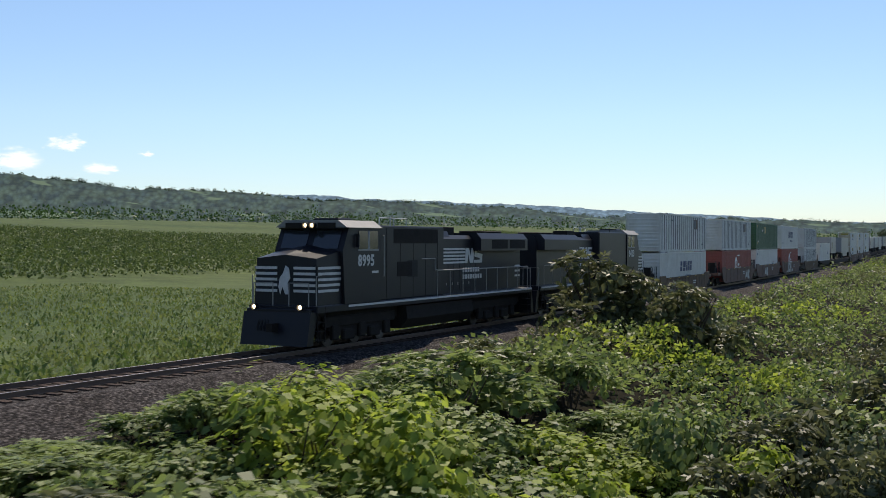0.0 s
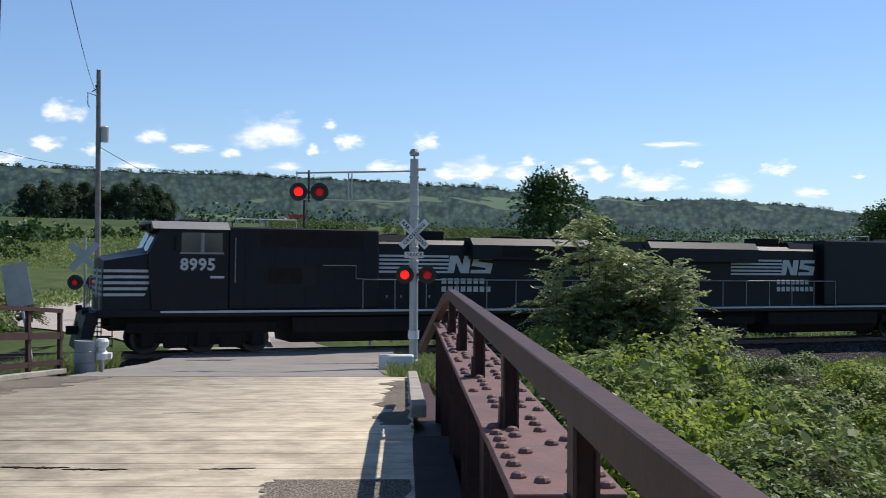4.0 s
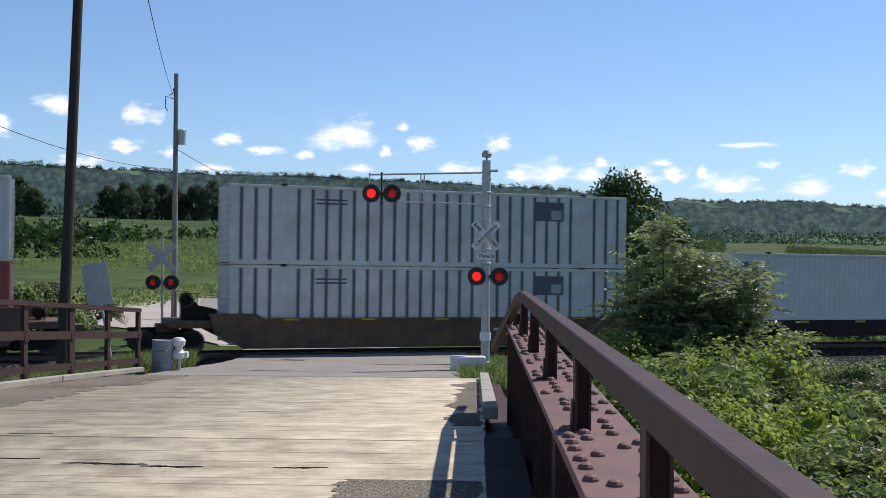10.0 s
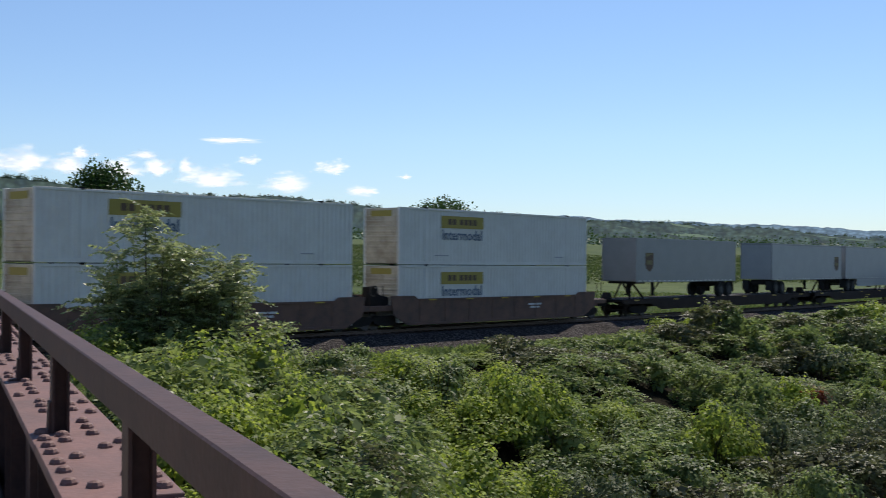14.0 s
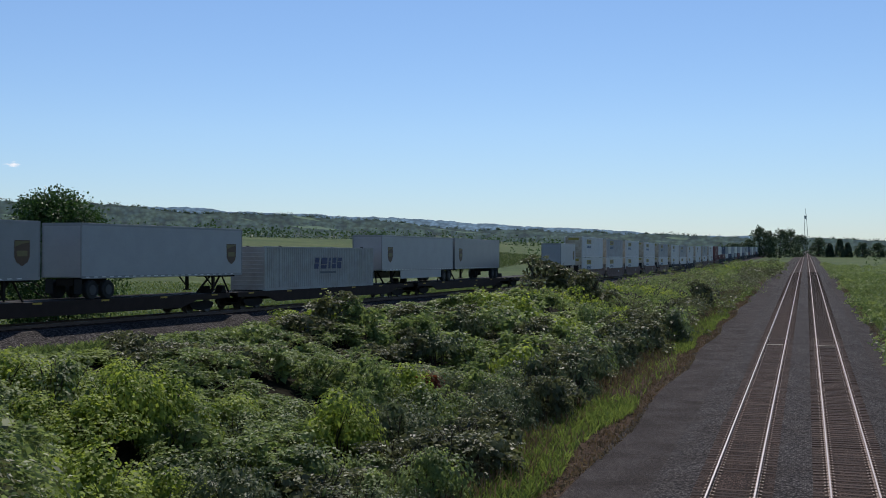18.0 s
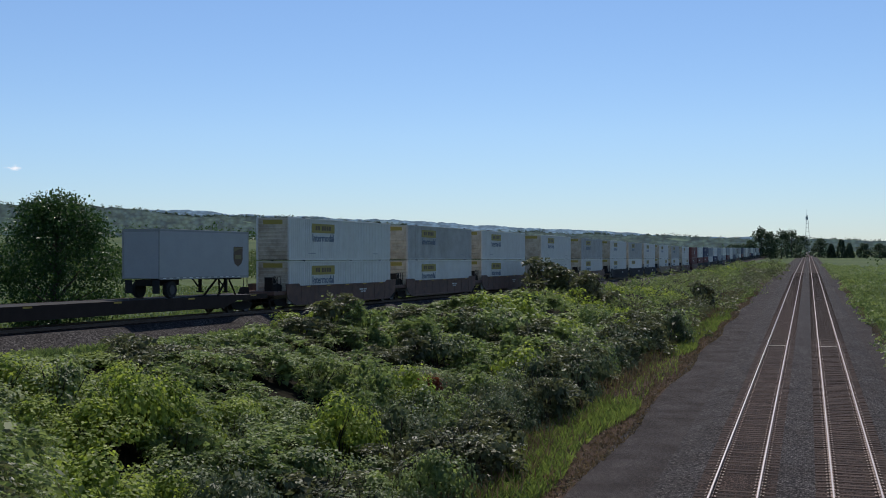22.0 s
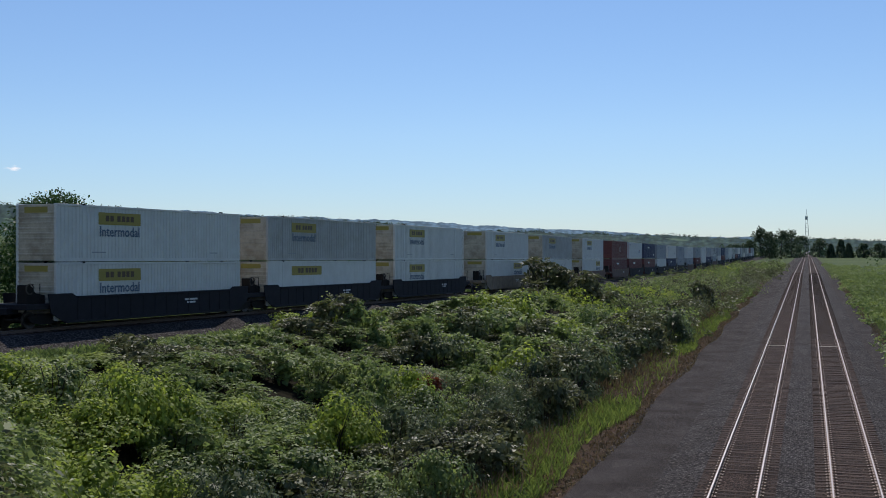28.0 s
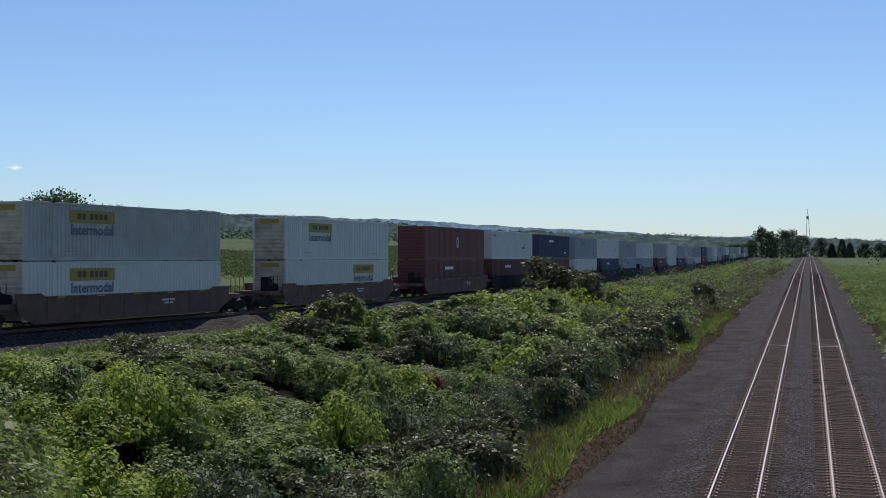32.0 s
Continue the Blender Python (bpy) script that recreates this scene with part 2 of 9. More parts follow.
# ---- plan: the two railway lines, the ground, the bridge ----
HEAD_S = (-20, 20, 60, 100, 150, 200)
HEAD_A = (10.767, 7.224, 5.019, 1.78, 0.313, -0.1)
LINE_S = np.arange(-1000.0, 1801.0, 1.0)
_a = np.radians(np.interp(LINE_S, HEAD_S, HEAD_A))
LINE_X = np.concatenate([[0], np.cumsum(np.sin((_a[1:] + _a[:-1]) / 2))])
LINE_Y = np.concatenate([[0], np.cumsum(np.cos((_a[1:] + _a[:-1]) / 2))])
LINE_X += -41.5 - LINE_X[1000]
LINE_Y += 11.52 - LINE_Y[1000]
SPEED = 22.1


def rail_z(s):
    return 4.44 - 0.0075 * np.clip(s, -15, 300)


def line_at(s, off=0.0, up=0.0):
    """A point by the single line: off metres to the east of its middle, up over its rails."""
    a = math.radians(np.interp(s, HEAD_S, HEAD_A))
    return (float(np.interp(s, LINE_S, LINE_X)) + off * math.cos(a), float(np.interp(s, LINE_S, LINE_Y)) - off * math.sin(a), float(rail_z(s)) + up)


def line_x_at(y):
    return np.interp(y, LINE_Y, LINE_X)


def pair_z(y):
    """Rail height of the double line."""
    return np.clip(0.008 * (np.asarray(y, float) - 37), -0.6, 1.9)


BR = radians(-60.1)
BD, BRT = (math.sin(BR), math.cos(BR)), (math.cos(BR), -math.sin(BR))


def on_bridge(d, l, z):
    """d metres along the bridge towards the crossing, l to its right, at height z."""
    return (BD[0] * d + BRT[0] * l, BD[1] * d + BRT[1] * l, z)


def deck_z(d):
    return float(np.interp(d, (-60, 13, 22, 30, 37.5, 41.5, 60), (5.95, 5.95, 5.43, 4.91, 4.50, 4.375, 4.20)))


def hump(x, y, k, seed=0.0):
    return np.sin(x * k + 1.3 * seed + 1.7 * np.sin(y * k * 0.7 + seed)) * np.cos(y * k * 0.9 - 2.1 * seed + 1.3 * np.sin(x * k * 0.6))


def ground_z(x, y):
    """Ground height; x and y may be arrays."""
    x, y = np.asarray(x, float), np.asarray(y, float)
    lx = line_x_at(y)
    s = np.interp(y, LINE_Y, LINE_S)
    nz = rail_z(s) - 0.95
    cz = pair_z(y) - 0.62
    w = np.clip((-12.5 - x) / np.maximum(-12.5 - (lx + 5.0), 4), 0, 1)
    w = w * w * (3 - 2 * w)
    mid = cz - 0.5 + (nz - cz + 0.5) * w
    west = np.maximum(lx - 9.0 - x, 0)
    rise = nz - 0.5 * np.clip(west / 8, 0, 1) + 0.05 * np.maximum(west - 55, 0) * np.clip(west / 160, 0, 1) - 0.03 * np.maximum(west - 330, 0)
    rise = rise + 0.012 * np.clip((330 - y) / 110, 0, 1) * np.minimum(np.maximum(west - 55, 0), 330)
    z = np.where(x < lx - 9.0, rise, np.where(x < lx + 5, nz, mid))
    z = np.where(x > -12.5, cz - 0.5 * np.clip((-6.5 - x) / 3, 0, 1) * 0, z)
    z = np.where(x > 7.5, cz - 0.5 * np.clip((x - 7.5) / 4, 0, 1), z)
    # the road's banks either side of the crossing
    d, l = x * BD[0] + y * BD[1], x * BRT[0] + y * BRT[1]
    bank = np.interp(d, (22, 26, 30, 37, 41, 46, 60, 90, 125), (2.0, 4.7, 4.72, 4.40, 4.2, 4.22, 4.1, 3.85, 3.6))
    far = np.clip((d - 46) / 8, 0, 1)
    k = np.clip(1 - (np.abs(l + 4.2 + 4 * far) - 6.0 - 12 * far) / (5.0 + 8 * far), 0, 1) * np.clip((d - 22) / 4, 0, 1) * np.clip((140 - d) / 25, 0, 1)
    near = np.abs(x - lx) < 5.0
    z = np.where(near & (k > 0), np.maximum(z, z), z * (1 - k) + np.maximum(bank, z) * k)
    return z

# ---- materials of the place ----


def stone_mat(name, dark, light, scale, bump, stain=(0.6, 0.55, 0.5)):
    """Crushed stone: each stone its own tone, with dark gaps, and broad stains."""
    m = bpy.data.materials.new(name)
    m.use_nodes = True
    n, l = m.node_tree.nodes, m.node_tree.links
    b = n["Principled BSDF"]
    b.inputs["Roughness"].default_value = 0.95
    b.inputs["Specular IOR Level"].default_value = 0.12
    geo = n.new("ShaderNodeNewGeometry")
    v = n.new("ShaderNodeTexVoronoi")
    v.inputs["Scale"].default_value = scale
    l.new(geo.outputs["Position"], v.inputs["Vector"])
    r = n.new("ShaderNodeValToRGB")
    e = r.color_ramp.elements
    e[0].position, e[0].color = 0.15, (*dark, 1)
    e[1].position, e[1].color = 0.95, (*light, 1)
    sep = n.new("ShaderNodeSeparateColor")
    l.new(v.outputs["Color"], sep.inputs[0])
    l.new(sep.outputs[0], r.inputs["Fac"])
    gap = n.new("ShaderNodeValToRGB")
    e = gap.color_ramp.elements
    e[0].position, e[0].color = 0.25, (1, 1, 1, 1)
    e[1].position, e[1].color = 0.62, (0.25, 0.24, 0.24, 1)
    l.new(v.outputs["Distance"], gap.inputs["Fac"])
    big = n.new("ShaderNodeTexNoise")
    big.inputs["Scale"].default_value, big.inputs["Detail"].default_value = 0.45, 6
    l.new(geo.outputs["Position"], big.inputs["Vector"])
    st = n.new("ShaderNodeValToRGB")
    e = st.color_ramp.elements
    e[0].position, e[0].color = 0.34, (*stain, 1)
    e[1].position, e[1].color = 0.62, (1.1, 1.1, 1.1, 1)
    l.new(big.outputs["Fac"], st.inputs["Fac"])
    last = r.outputs["Color"]
    for o in (gap, st):
        mx = n.new("ShaderNodeMixRGB")
        mx.blend_type, mx.inputs["Fac"].default_value = "MULTIPLY", 1.0
        l.new(last, mx.inputs["Color1"])
        l.new(o.outputs["Color"], mx.inputs["Color2"])
        last = mx.outputs["Color"]
    l.new(last, b.inputs["Base Color"])
    bp = n.new("ShaderNodeBump")
    bp.inputs["Strength"].default_value, bp.inputs["Distance"].default_value, bp.invert = bump, 0.05, True
    l.new(v.outputs["Distance"], bp.inputs["Height"])
    l.new(bp.outputs["Normal"], b.inputs["Normal"])
    return m


M_BALLAST = stone_mat("ballast_stone", (0.024, 0.021, 0.021), (0.150, 0.136, 0.132), 13.0, 0.9, (0.78, 0.74, 0.70))
M_BALLAST2 = stone_mat("service_gravel", (0.050, 0.043, 0.041), (0.122, 0.105, 0.099), 22.0, 0.7)
M_BALLAST3 = stone_mat("rust_stained_ballast", (0.036, 0.024, 0.019), (0.115, 0.077, 0.060), 14.0, 0.8)
M_ROADGRIT = stone_mat("worn_asphalt_grit", (0.25, 0.22, 0.178), (0.44, 0.385, 0.31), 60.0, 0.15, (0.78, 0.76, 0.72))
M_VERGE = mat("weedy_verge_soil", (0.060, 0.062, 0.030), 1.0, var=0.6, scale=0.8, fine=9, bump=0.8, spec=0.05)
M_VERGE_RUST = mat("rusty_verge_soil", (0.095, 0.064, 0.046), 1.0, var=0.6, scale=0.8, fine=9, bump=0.8, spec=0.05)
M_LITTER_SHADED = mat("dark_leaf_litter", (0.022, 0.020, 0.012), 1.0, var=0.6, scale=1.5, fine=9, bump=0.8, spec=0.05)
M_RAIL = mat("rail_steel", (0.16, 0.11, 0.085), 0.6, 0.5, fine=30)
M_RAILTOP = mat("rail_head_polished", (0.29, 0.262, 0.262), 0.52, 1.0, var=0.1, bump=0.0)
M_TIE = mat("tie_wood", (0.076, 0.052, 0.041), 0.9, var=0.5, fine=25, bump=0.5, rand=0.35, spec=0.15)
M_ASPHALT = mat("old_asphalt", (0.33, 0.30, 0.26), 0.92, var=0.4, scale=0.8, fine=60, bump=0.4)
M_KERB_SHADE = mat("dark_kerb_grit", (0.095, 0.085, 0.075), 0.95, var=0.5, scale=2, fine=50, bump=0.5, spec=0.1)
M_DIRT = mat("pale_dirt_road", (0.50, 0.43, 0.36), 0.95, var=0.35, scale=0.15, fine=12, bump=0.4)
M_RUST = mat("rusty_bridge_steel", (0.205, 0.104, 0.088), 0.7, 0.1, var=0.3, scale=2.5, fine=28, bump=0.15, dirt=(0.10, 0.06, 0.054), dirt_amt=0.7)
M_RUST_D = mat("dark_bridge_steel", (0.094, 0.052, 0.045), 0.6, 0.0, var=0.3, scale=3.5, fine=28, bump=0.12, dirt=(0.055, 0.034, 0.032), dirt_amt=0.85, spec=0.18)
M_GALV = mat("galvanised_steel", (0.55, 0.55, 0.54), 0.5, 0.45, var=0.3, scale=3, fine=30, bump=0.05)
M_BLACK = mat("black_paint", (0.018, 0.018, 0.018), 0.5, var=0.3, bump=0.05)
M_WHITE = mat("white_paint", (0.80, 0.80, 0.78), 0.5, var=0.2, bump=0.05)
M_POLE = mat("old_pole_wood", (0.06, 0.045, 0.035), 0.9, var=0.5, scale=2, fine=15, bump=0.5)
M_POLEG = mat("grey_pole_wood", (0.30, 0.28, 0.26), 0.9, var=0.5, scale=2, fine=15, bump=0.5)
M_CONC = mat("pale_kerb_timber", (0.50, 0.45, 0.37), 0.9, var=0.5, scale=2, fine=20, bump=0.4)


def plank_mat():
    """Bleached deck timber: grain and cracks along each plank, tone from plank to plank."""
    m = bpy.data.materials.new("weathered_deck_plank")
    m.use_nodes = True
    n, l = m.node_tree.nodes, m.node_tree.links
    b = n["Principled BSDF"]
    b.inputs["Roughness"].default_value = 0.8
    tc = n.new("ShaderNodeTexCoord")
    info = n.new("ShaderNodeObjectInfo")
    mp = n.new("ShaderNodeMapping")
    mp.inputs["Scale"].default_value = (0.22, 16.0, 4.0)
    off = n.new("ShaderNodeVectorMath")
    off.operation = "ADD"
    sc = n.new("ShaderNodeVectorMath")
    sc.operation = "SCALE"
    sc.inputs["Scale"].default_value = 37.0
    l.new(info.outputs["Random"], sc.inputs[0])
    l.new(tc.outputs["Object"], off.inputs[0])
    l.new(sc.outputs[0], off.inputs[1])
    l.new(off.outputs[0], mp.inputs["Vector"])
    grain = n.new("ShaderNodeTexNoise")
    grain.inputs["Scale"].default_value, grain.inputs["Detail"].default_value, grain.inputs["Roughness"].default_value = 2.0, 8, 0.65
    l.new(mp.outputs[0], grain.inputs["Vector"])
    stain = n.new("ShaderNodeTexNoise")
    stain.inputs["Scale"].default_value, stain.inputs["Detail"].default_value, stain.inputs["Roughness"].default_value = 1.5, 9, 0.72
    geo = n.new("ShaderNodeNewGeometry")
    l.new(geo.outputs["Position"], stain.inputs["Vector"])
    r = n.new("ShaderNodeValToRGB")
    e = r.color_ramp.elements
    e[0].position, e[0].color = 0.27, (0.50, 0.415, 0.295, 1)
    e[1].position, e[1].color = 0.40, (0.73, 0.62, 0.43, 1)
    k = e.new(0.75)
    k.color = (0.86, 0.75, 0.55, 1)
    l.new(grain.outputs["Fac"], r.inputs["Fac"])
    mp2 = n.new("ShaderNodeMapping")
    mp2.inputs["Scale"].default_value, mp2.inputs["Rotation"].default_value = (0.9, 42.0, 4.0), (0, 0, 0.02)
    l.new(off.outputs[0], mp2.inputs["Vector"])
    fib = n.new("ShaderNodeTexNoise")
    fib.inputs["Scale"].default_value, fib.inputs["Detail"].default_value, fib.inputs["Roughness"].default_value = 2.4, 6, 0.7
    l.new(mp2.outputs[0], fib.inputs["Vector"])
    fr = n.new("ShaderNodeValToRGB")
    e = fr.color_ramp.elements
    e[0].position, e[0].color = 0.34, (0.66, 0.61, 0.54, 1)
    e[1].position, e[1].color = 0.56, (1.04, 1.03, 1.0, 1)
    l.new(fib.outputs["Fac"], fr.inputs["Fac"])
    fx = n.new("ShaderNodeMixRGB")
    fx.blend_type, fx.inputs["Fac"].default_value = "MULTIPLY", 0.85
    l.new(r.outputs["Color"], fx.inputs["Color1"])
    l.new(fr.outputs["Color"], fx.inputs["Color2"])
    r2 = n.new("ShaderNodeValToRGB")
    e = r2.color_ramp.elements
    e[0].position, e[0].color = 0.38, (0.66, 0.635, 0.60, 1)
    e[1].position, e[1].color = 0.58, (1, 1, 1, 1)
    l.new(stain.outputs["Fac"], r2.inputs["Fac"])
    mx = n.new("ShaderNodeMixRGB")
    mx.blend_type, mx.inputs["Fac"].default_value = "MULTIPLY", 0.9
    l.new(fx.outputs["Color"], mx.inputs["Color1"])
    l.new(r2.outputs["Color"], mx.inputs["Color2"])
    # planks darker towards the left side of the deck, and knots
    sx = n.new("ShaderNodeSeparateXYZ")
    l.new(tc.outputs["Object"], sx.inputs[0])
    wob = n.new("ShaderNodeMath")
    wob.operation = "MULTIPLY_ADD"
    wob.inputs[1].default_value = 5.0
    l.new(stain.outputs["Fac"], wob.inputs[0])
    l.new(sx.outputs["X"], wob.inputs[2])
    lane = n.new("ShaderNodeMapRange")
    lane.inputs["From Min"].default_value, lane.inputs["From Max"].default_value = -3.0, 3.0
    lane.inputs["To Min"].default_value, lane.inputs["To Max"].default_value = 0.42, 1.0
    l.new(wob.outputs[0], lane.inputs["Value"])
    knot = n.new("ShaderNodeTexVoronoi")
    knot.inputs["Scale"].default_value = 2.3
    kp = n.new("ShaderNodeMapping")
    kp.inputs["Scale"].default_value = (1.0, 2.2, 1.0)
    l.new(off.outputs[0], kp.inputs["Vector"])
    l.new(kp.outputs[0], knot.inputs["Vector"])
    kr = n.new("ShaderNodeMapRange")
    kr.inputs["From Min"].default_value, kr.inputs["From Max"].default_value = 0.03, 0.07
    kr.inputs["To Min"].default_value, kr.inputs["To Max"].default_value = 0.45, 1.0
    l.new(knot.outputs["Distance"], kr.inputs["Value"])
    dark = n.new("ShaderNodeMath")
    dark.operation = "MULTIPLY"
    l.new(lane.outputs["Result"], dark.inputs[0])
    l.new(kr.outputs["Result"], dark.inputs[1])
    hsv = n.new("ShaderNodeHueSaturation")
    hsv.inputs["Saturation"].default_value = 0.9
    mr = n.new("ShaderNodeMapRange")
    mr.inputs["To Min"].default_value, mr.inputs["To Max"].default_value = 0.93, 1.05
    l.new(info.outputs["Random"], mr.inputs["Value"])
    both = n.new("ShaderNodeMath")
    both.operation = "MULTIPLY"
    l.new(mr.outputs["Result"], both.inputs[0])
    l.new(dark.outputs[0], both.inputs[1])
    l.new(both.outputs[0], hsv.inputs["Value"])
    l.new(mx.outputs["Color"], hsv.inputs["Color"])
    l.new(hsv.outputs["Color"], b.inputs["Base Color"])
    bp = n.new("ShaderNodeBump")
    bp.inputs["Strength"].default_value, bp.inputs["Distance"].default_value = 0.5, 0.012
    l.new(fib.outputs["Fac"], bp.inputs["Height"])
    l.new(bp.outputs["Normal"], b.inputs["Normal"])
    return m


def field_mat():
    """Meadow and fields: greens by place, drier patches and fine grain."""
    m = bpy.data.materials.new("meadow")
    m.use_nodes = True
    n, l = m.node_tree.nodes, m.node_tree.links
    b = n["Principled BSDF"]
    b.inputs["Roughness"].default_value = 0.95
    b.inputs["Specular IOR Level"].default_value = 0.15
    geo = n.new("ShaderNodeNewGeometry")
    cols = []
    for sc, det in ((0.012, 4), (0.22, 5), (2.2, 4)):
        t = n.new("ShaderNodeTexNoise")
        t.inputs["Scale"].default_value, t.inputs["Detail"].default_value = sc, det
        l.new(geo.outputs["Position"], t.inputs["Vector"])
        cols.append(t)
    r = n.new("ShaderNodeValToRGB")
    e = r.color_ramp.elements
    e[0].position, e[0].color = 0.36, (0.042, 0.072, 0.020, 1)
    e[1].position, e[1].color = 0.68, (0.080, 0.106, 0.033, 1)
    l.new(cols[0].outputs["Fac"], r.inputs["Fac"])
    r2 = n.new("ShaderNodeValToRGB")
    e = r2.color_ramp.elements
    e[0].position, e[0].color = 0.34, (0.62, 0.66, 0.55, 1)
    e[1].position, e[1].color = 0.66, (1.1, 1.08, 1.0, 1)
    l.new(cols[1].outputs["Fac"], r2.inputs["Fac"])
    m1 = n.new("ShaderNodeMixRGB")
    m1.blend_type, m1.inputs["Fac"].default_value = "MULTIPLY", 1.0
    l.new(r.outputs["Color"], m1.inputs["Color1"])
    l.new(r2.outputs["Color"], m1.inputs["Color2"])
    m2 = n.new("ShaderNodeMixRGB")
    m2.blend_type, m2.inputs["Fac"].default_value = "OVERLAY", 0.55
    l.new(m1.outputs["Color"], m2.inputs["Color1"])
    l.new(cols[2].outputs["Fac"], m2.inputs["Color2"])
    l.new(m2.outputs["Color"], b.inputs["Base Color"])
    bp = n.new("ShaderNodeBump")
    bp.inputs["Strength"].default_value, bp.inputs["Distance"].default_value = 0.5, 0.06
    l.new(cols[2].outputs["Fac"], bp.inputs["Height"])
    l.new(bp.outputs["Normal"], b.inputs["Normal"])
    return m


M_FIELD = field_mat()
M_PLANK = plank_mat()


def grid_mesh(name, xs, ys, zf):
    X, Y = np.meshgrid(xs, ys, indexing="ij")
    Z = zf(X, Y)
    v = np.stack([X, Y, Z], -1).reshape(-1, 3)
    nx, ny = len(xs), len(ys)
    i = (np.arange(nx - 1)[:, None] * ny + np.arange(ny - 1)[None, :]).ravel()
    f = np.stack([i, i + ny, i + ny + 1, i + 1], -1)
    me = bpy.data.meshes.new(name)
    me.from_pydata(v.tolist(), [], f.tolist())
    me.update()
    for p in me.polygons:
        p.use_smooth = True
    return me


def spread(lo, fine_lo, fine_hi, hi, step, growth=1.18):
    mid = list(np.arange(fine_lo, fine_hi + 0.01, step))
    a, d = [], step
    x = fine_lo
    while x > lo:
        d *= growth
        x -= d
        a.append(max(x, lo))
    c, d = [], step
    x = fine_hi
    while x < hi:
        d *= growth
        x += d
        c.append(min(x, hi))
    return np.array(a[::-1] + mid + c)


GX = spread(-4600, -75, 22, 4600, 1.2)
GY = spread(-4600, -30, 200, 4600, 2.0)
ground = part("ground", grid_mesh("ground", GX, GY, lambda x, y: ground_z(x, y) + 0.10 * hump(x, y, 0.35) * np.clip((x - line_x_at(y)) / 8, 0, 1) * (x < -13)), M_FIELD)
tagged(ground, "green meadow, fields and verges round the railway lines", "ground", kind="structure")


def swept(profile, pts):
    """A profile of (east, up) carried along points (x, y, z, heading)."""
    m = Mesh()
    n = len(profile)
    vs, fs = [], []
    for x, y, z, a in pts:
        ca, sa = math.cos(a), math.sin(a)
        vs += [(x + e * ca, y - e * sa, z + u) for e, u in profile]
    for k in range(len(pts) - 1):
        for i in range(n - 1):
            fs.append((k * n + i, k * n + i + 1, k * n + n + i + 1, k * n + n + i))
    return m.add(vs, fs)


def line_pts(s0, s1, step):
    out = []
    for s in np.arange(s0, s1 + 0.01, step):
        x, y, z = line_at(s)
        out.append((x, y, z, math.radians(np.interp(s, HEAD_S, HEAD_A))))
    return out


def pair_pts(x, y0, y1, step):
    return [(x, y, float(pair_z(y)), 0.0) for y in np.arange(y0, y1 + 0.01, step)]


ballast = part("ballast_bed", swept([(-4.2, -1.15), (-3.4, -0.75), (-1.9, -0.2), (0, -0.17), (1.9, -0.2), (3.3, -0.75), (5.2, -1.25)], line_pts(-900, 1500, 6)), M_BALLAST)
tagged(ballast, "grey crushed stone ballast bed of the single line", "ballast", kind="structure")
bed2 = part("ballast_bed", swept([(-5.4, -0.95), (-4.95, -0.52), (-3.9, -0.22), (-3.4, -0.17), (3.4, -0.17), (4.2, -0.30), (5.4, -0.72), (6.4, -1.25)], pair_pts(-0.32, -200, 2400, 10)), M_BALLAST)
tagged(bed2, "grey crushed stone ballast bed of the double line", "ballast", kind="structure")
service = part("service_track", swept([(-2.0, -1.05), (-1.55, -0.58), (0.0, -0.53), (2.0, -0.55)], pair_pts(-6.6, -60, 1200, 10)), M_BALLAST2)
tagged(service, "dark gravel service track beside the double line", "track", kind="structure")

tagged(part("service_track", swept([(-1.3, -0.45), (0.0, -0.50), (1.1, -0.54), (1.6, -0.66)], pair_pts(4.9, -60, 1200, 10)), M_BALLAST2), "dark gravel strip along the far side of the double line", "track", kind="structure")

RAIL_BASE = [(-0.07, -0.17), (-0.07, -0.155), (-0.012, -0.14), (-0.012, -0.045), (-0.036, -0.035), (-0.036, -0.004), (0.036, -0.004), (0.036, -0.035), (0.012, -0.045), (0.012, -0.14), (0.07, -0.155), (0.07, -0.17)]
RAIL_HEAD = [(-0.026, -0.006), (-0.024, 0.0), (0.024, 0.0), (0.026, -0.006)]


def railway(pts, gauge_mid, label, n):
    t = thing("railway_track", label, "railway track", kind="structure")
    for e in (-0.7525, 0.7525):
        r = part("rail", swept([(u + e + gauge_mid, w) for u, w in RAIL_BASE], pts), M_RAIL, t)
        part("rail_head", swept([(u + e + gauge_mid, w) for u, w in RAIL_HEAD], pts), M_RAILTOP, r, "polished running surface")
    return t


track_w = railway(line_pts(-900, 1500, 4), 0.0, "single railway track with worn steel rails", 0)
track_a = railway(pair_pts(-2.33, -200, 2400, 5), 0.0, "railway track of the double line with shiny rails", 0)
track_b = railway(pair_pts(1.53, -200, 2400, 5), 0.0, "railway track of the double line with shiny rails", 0)

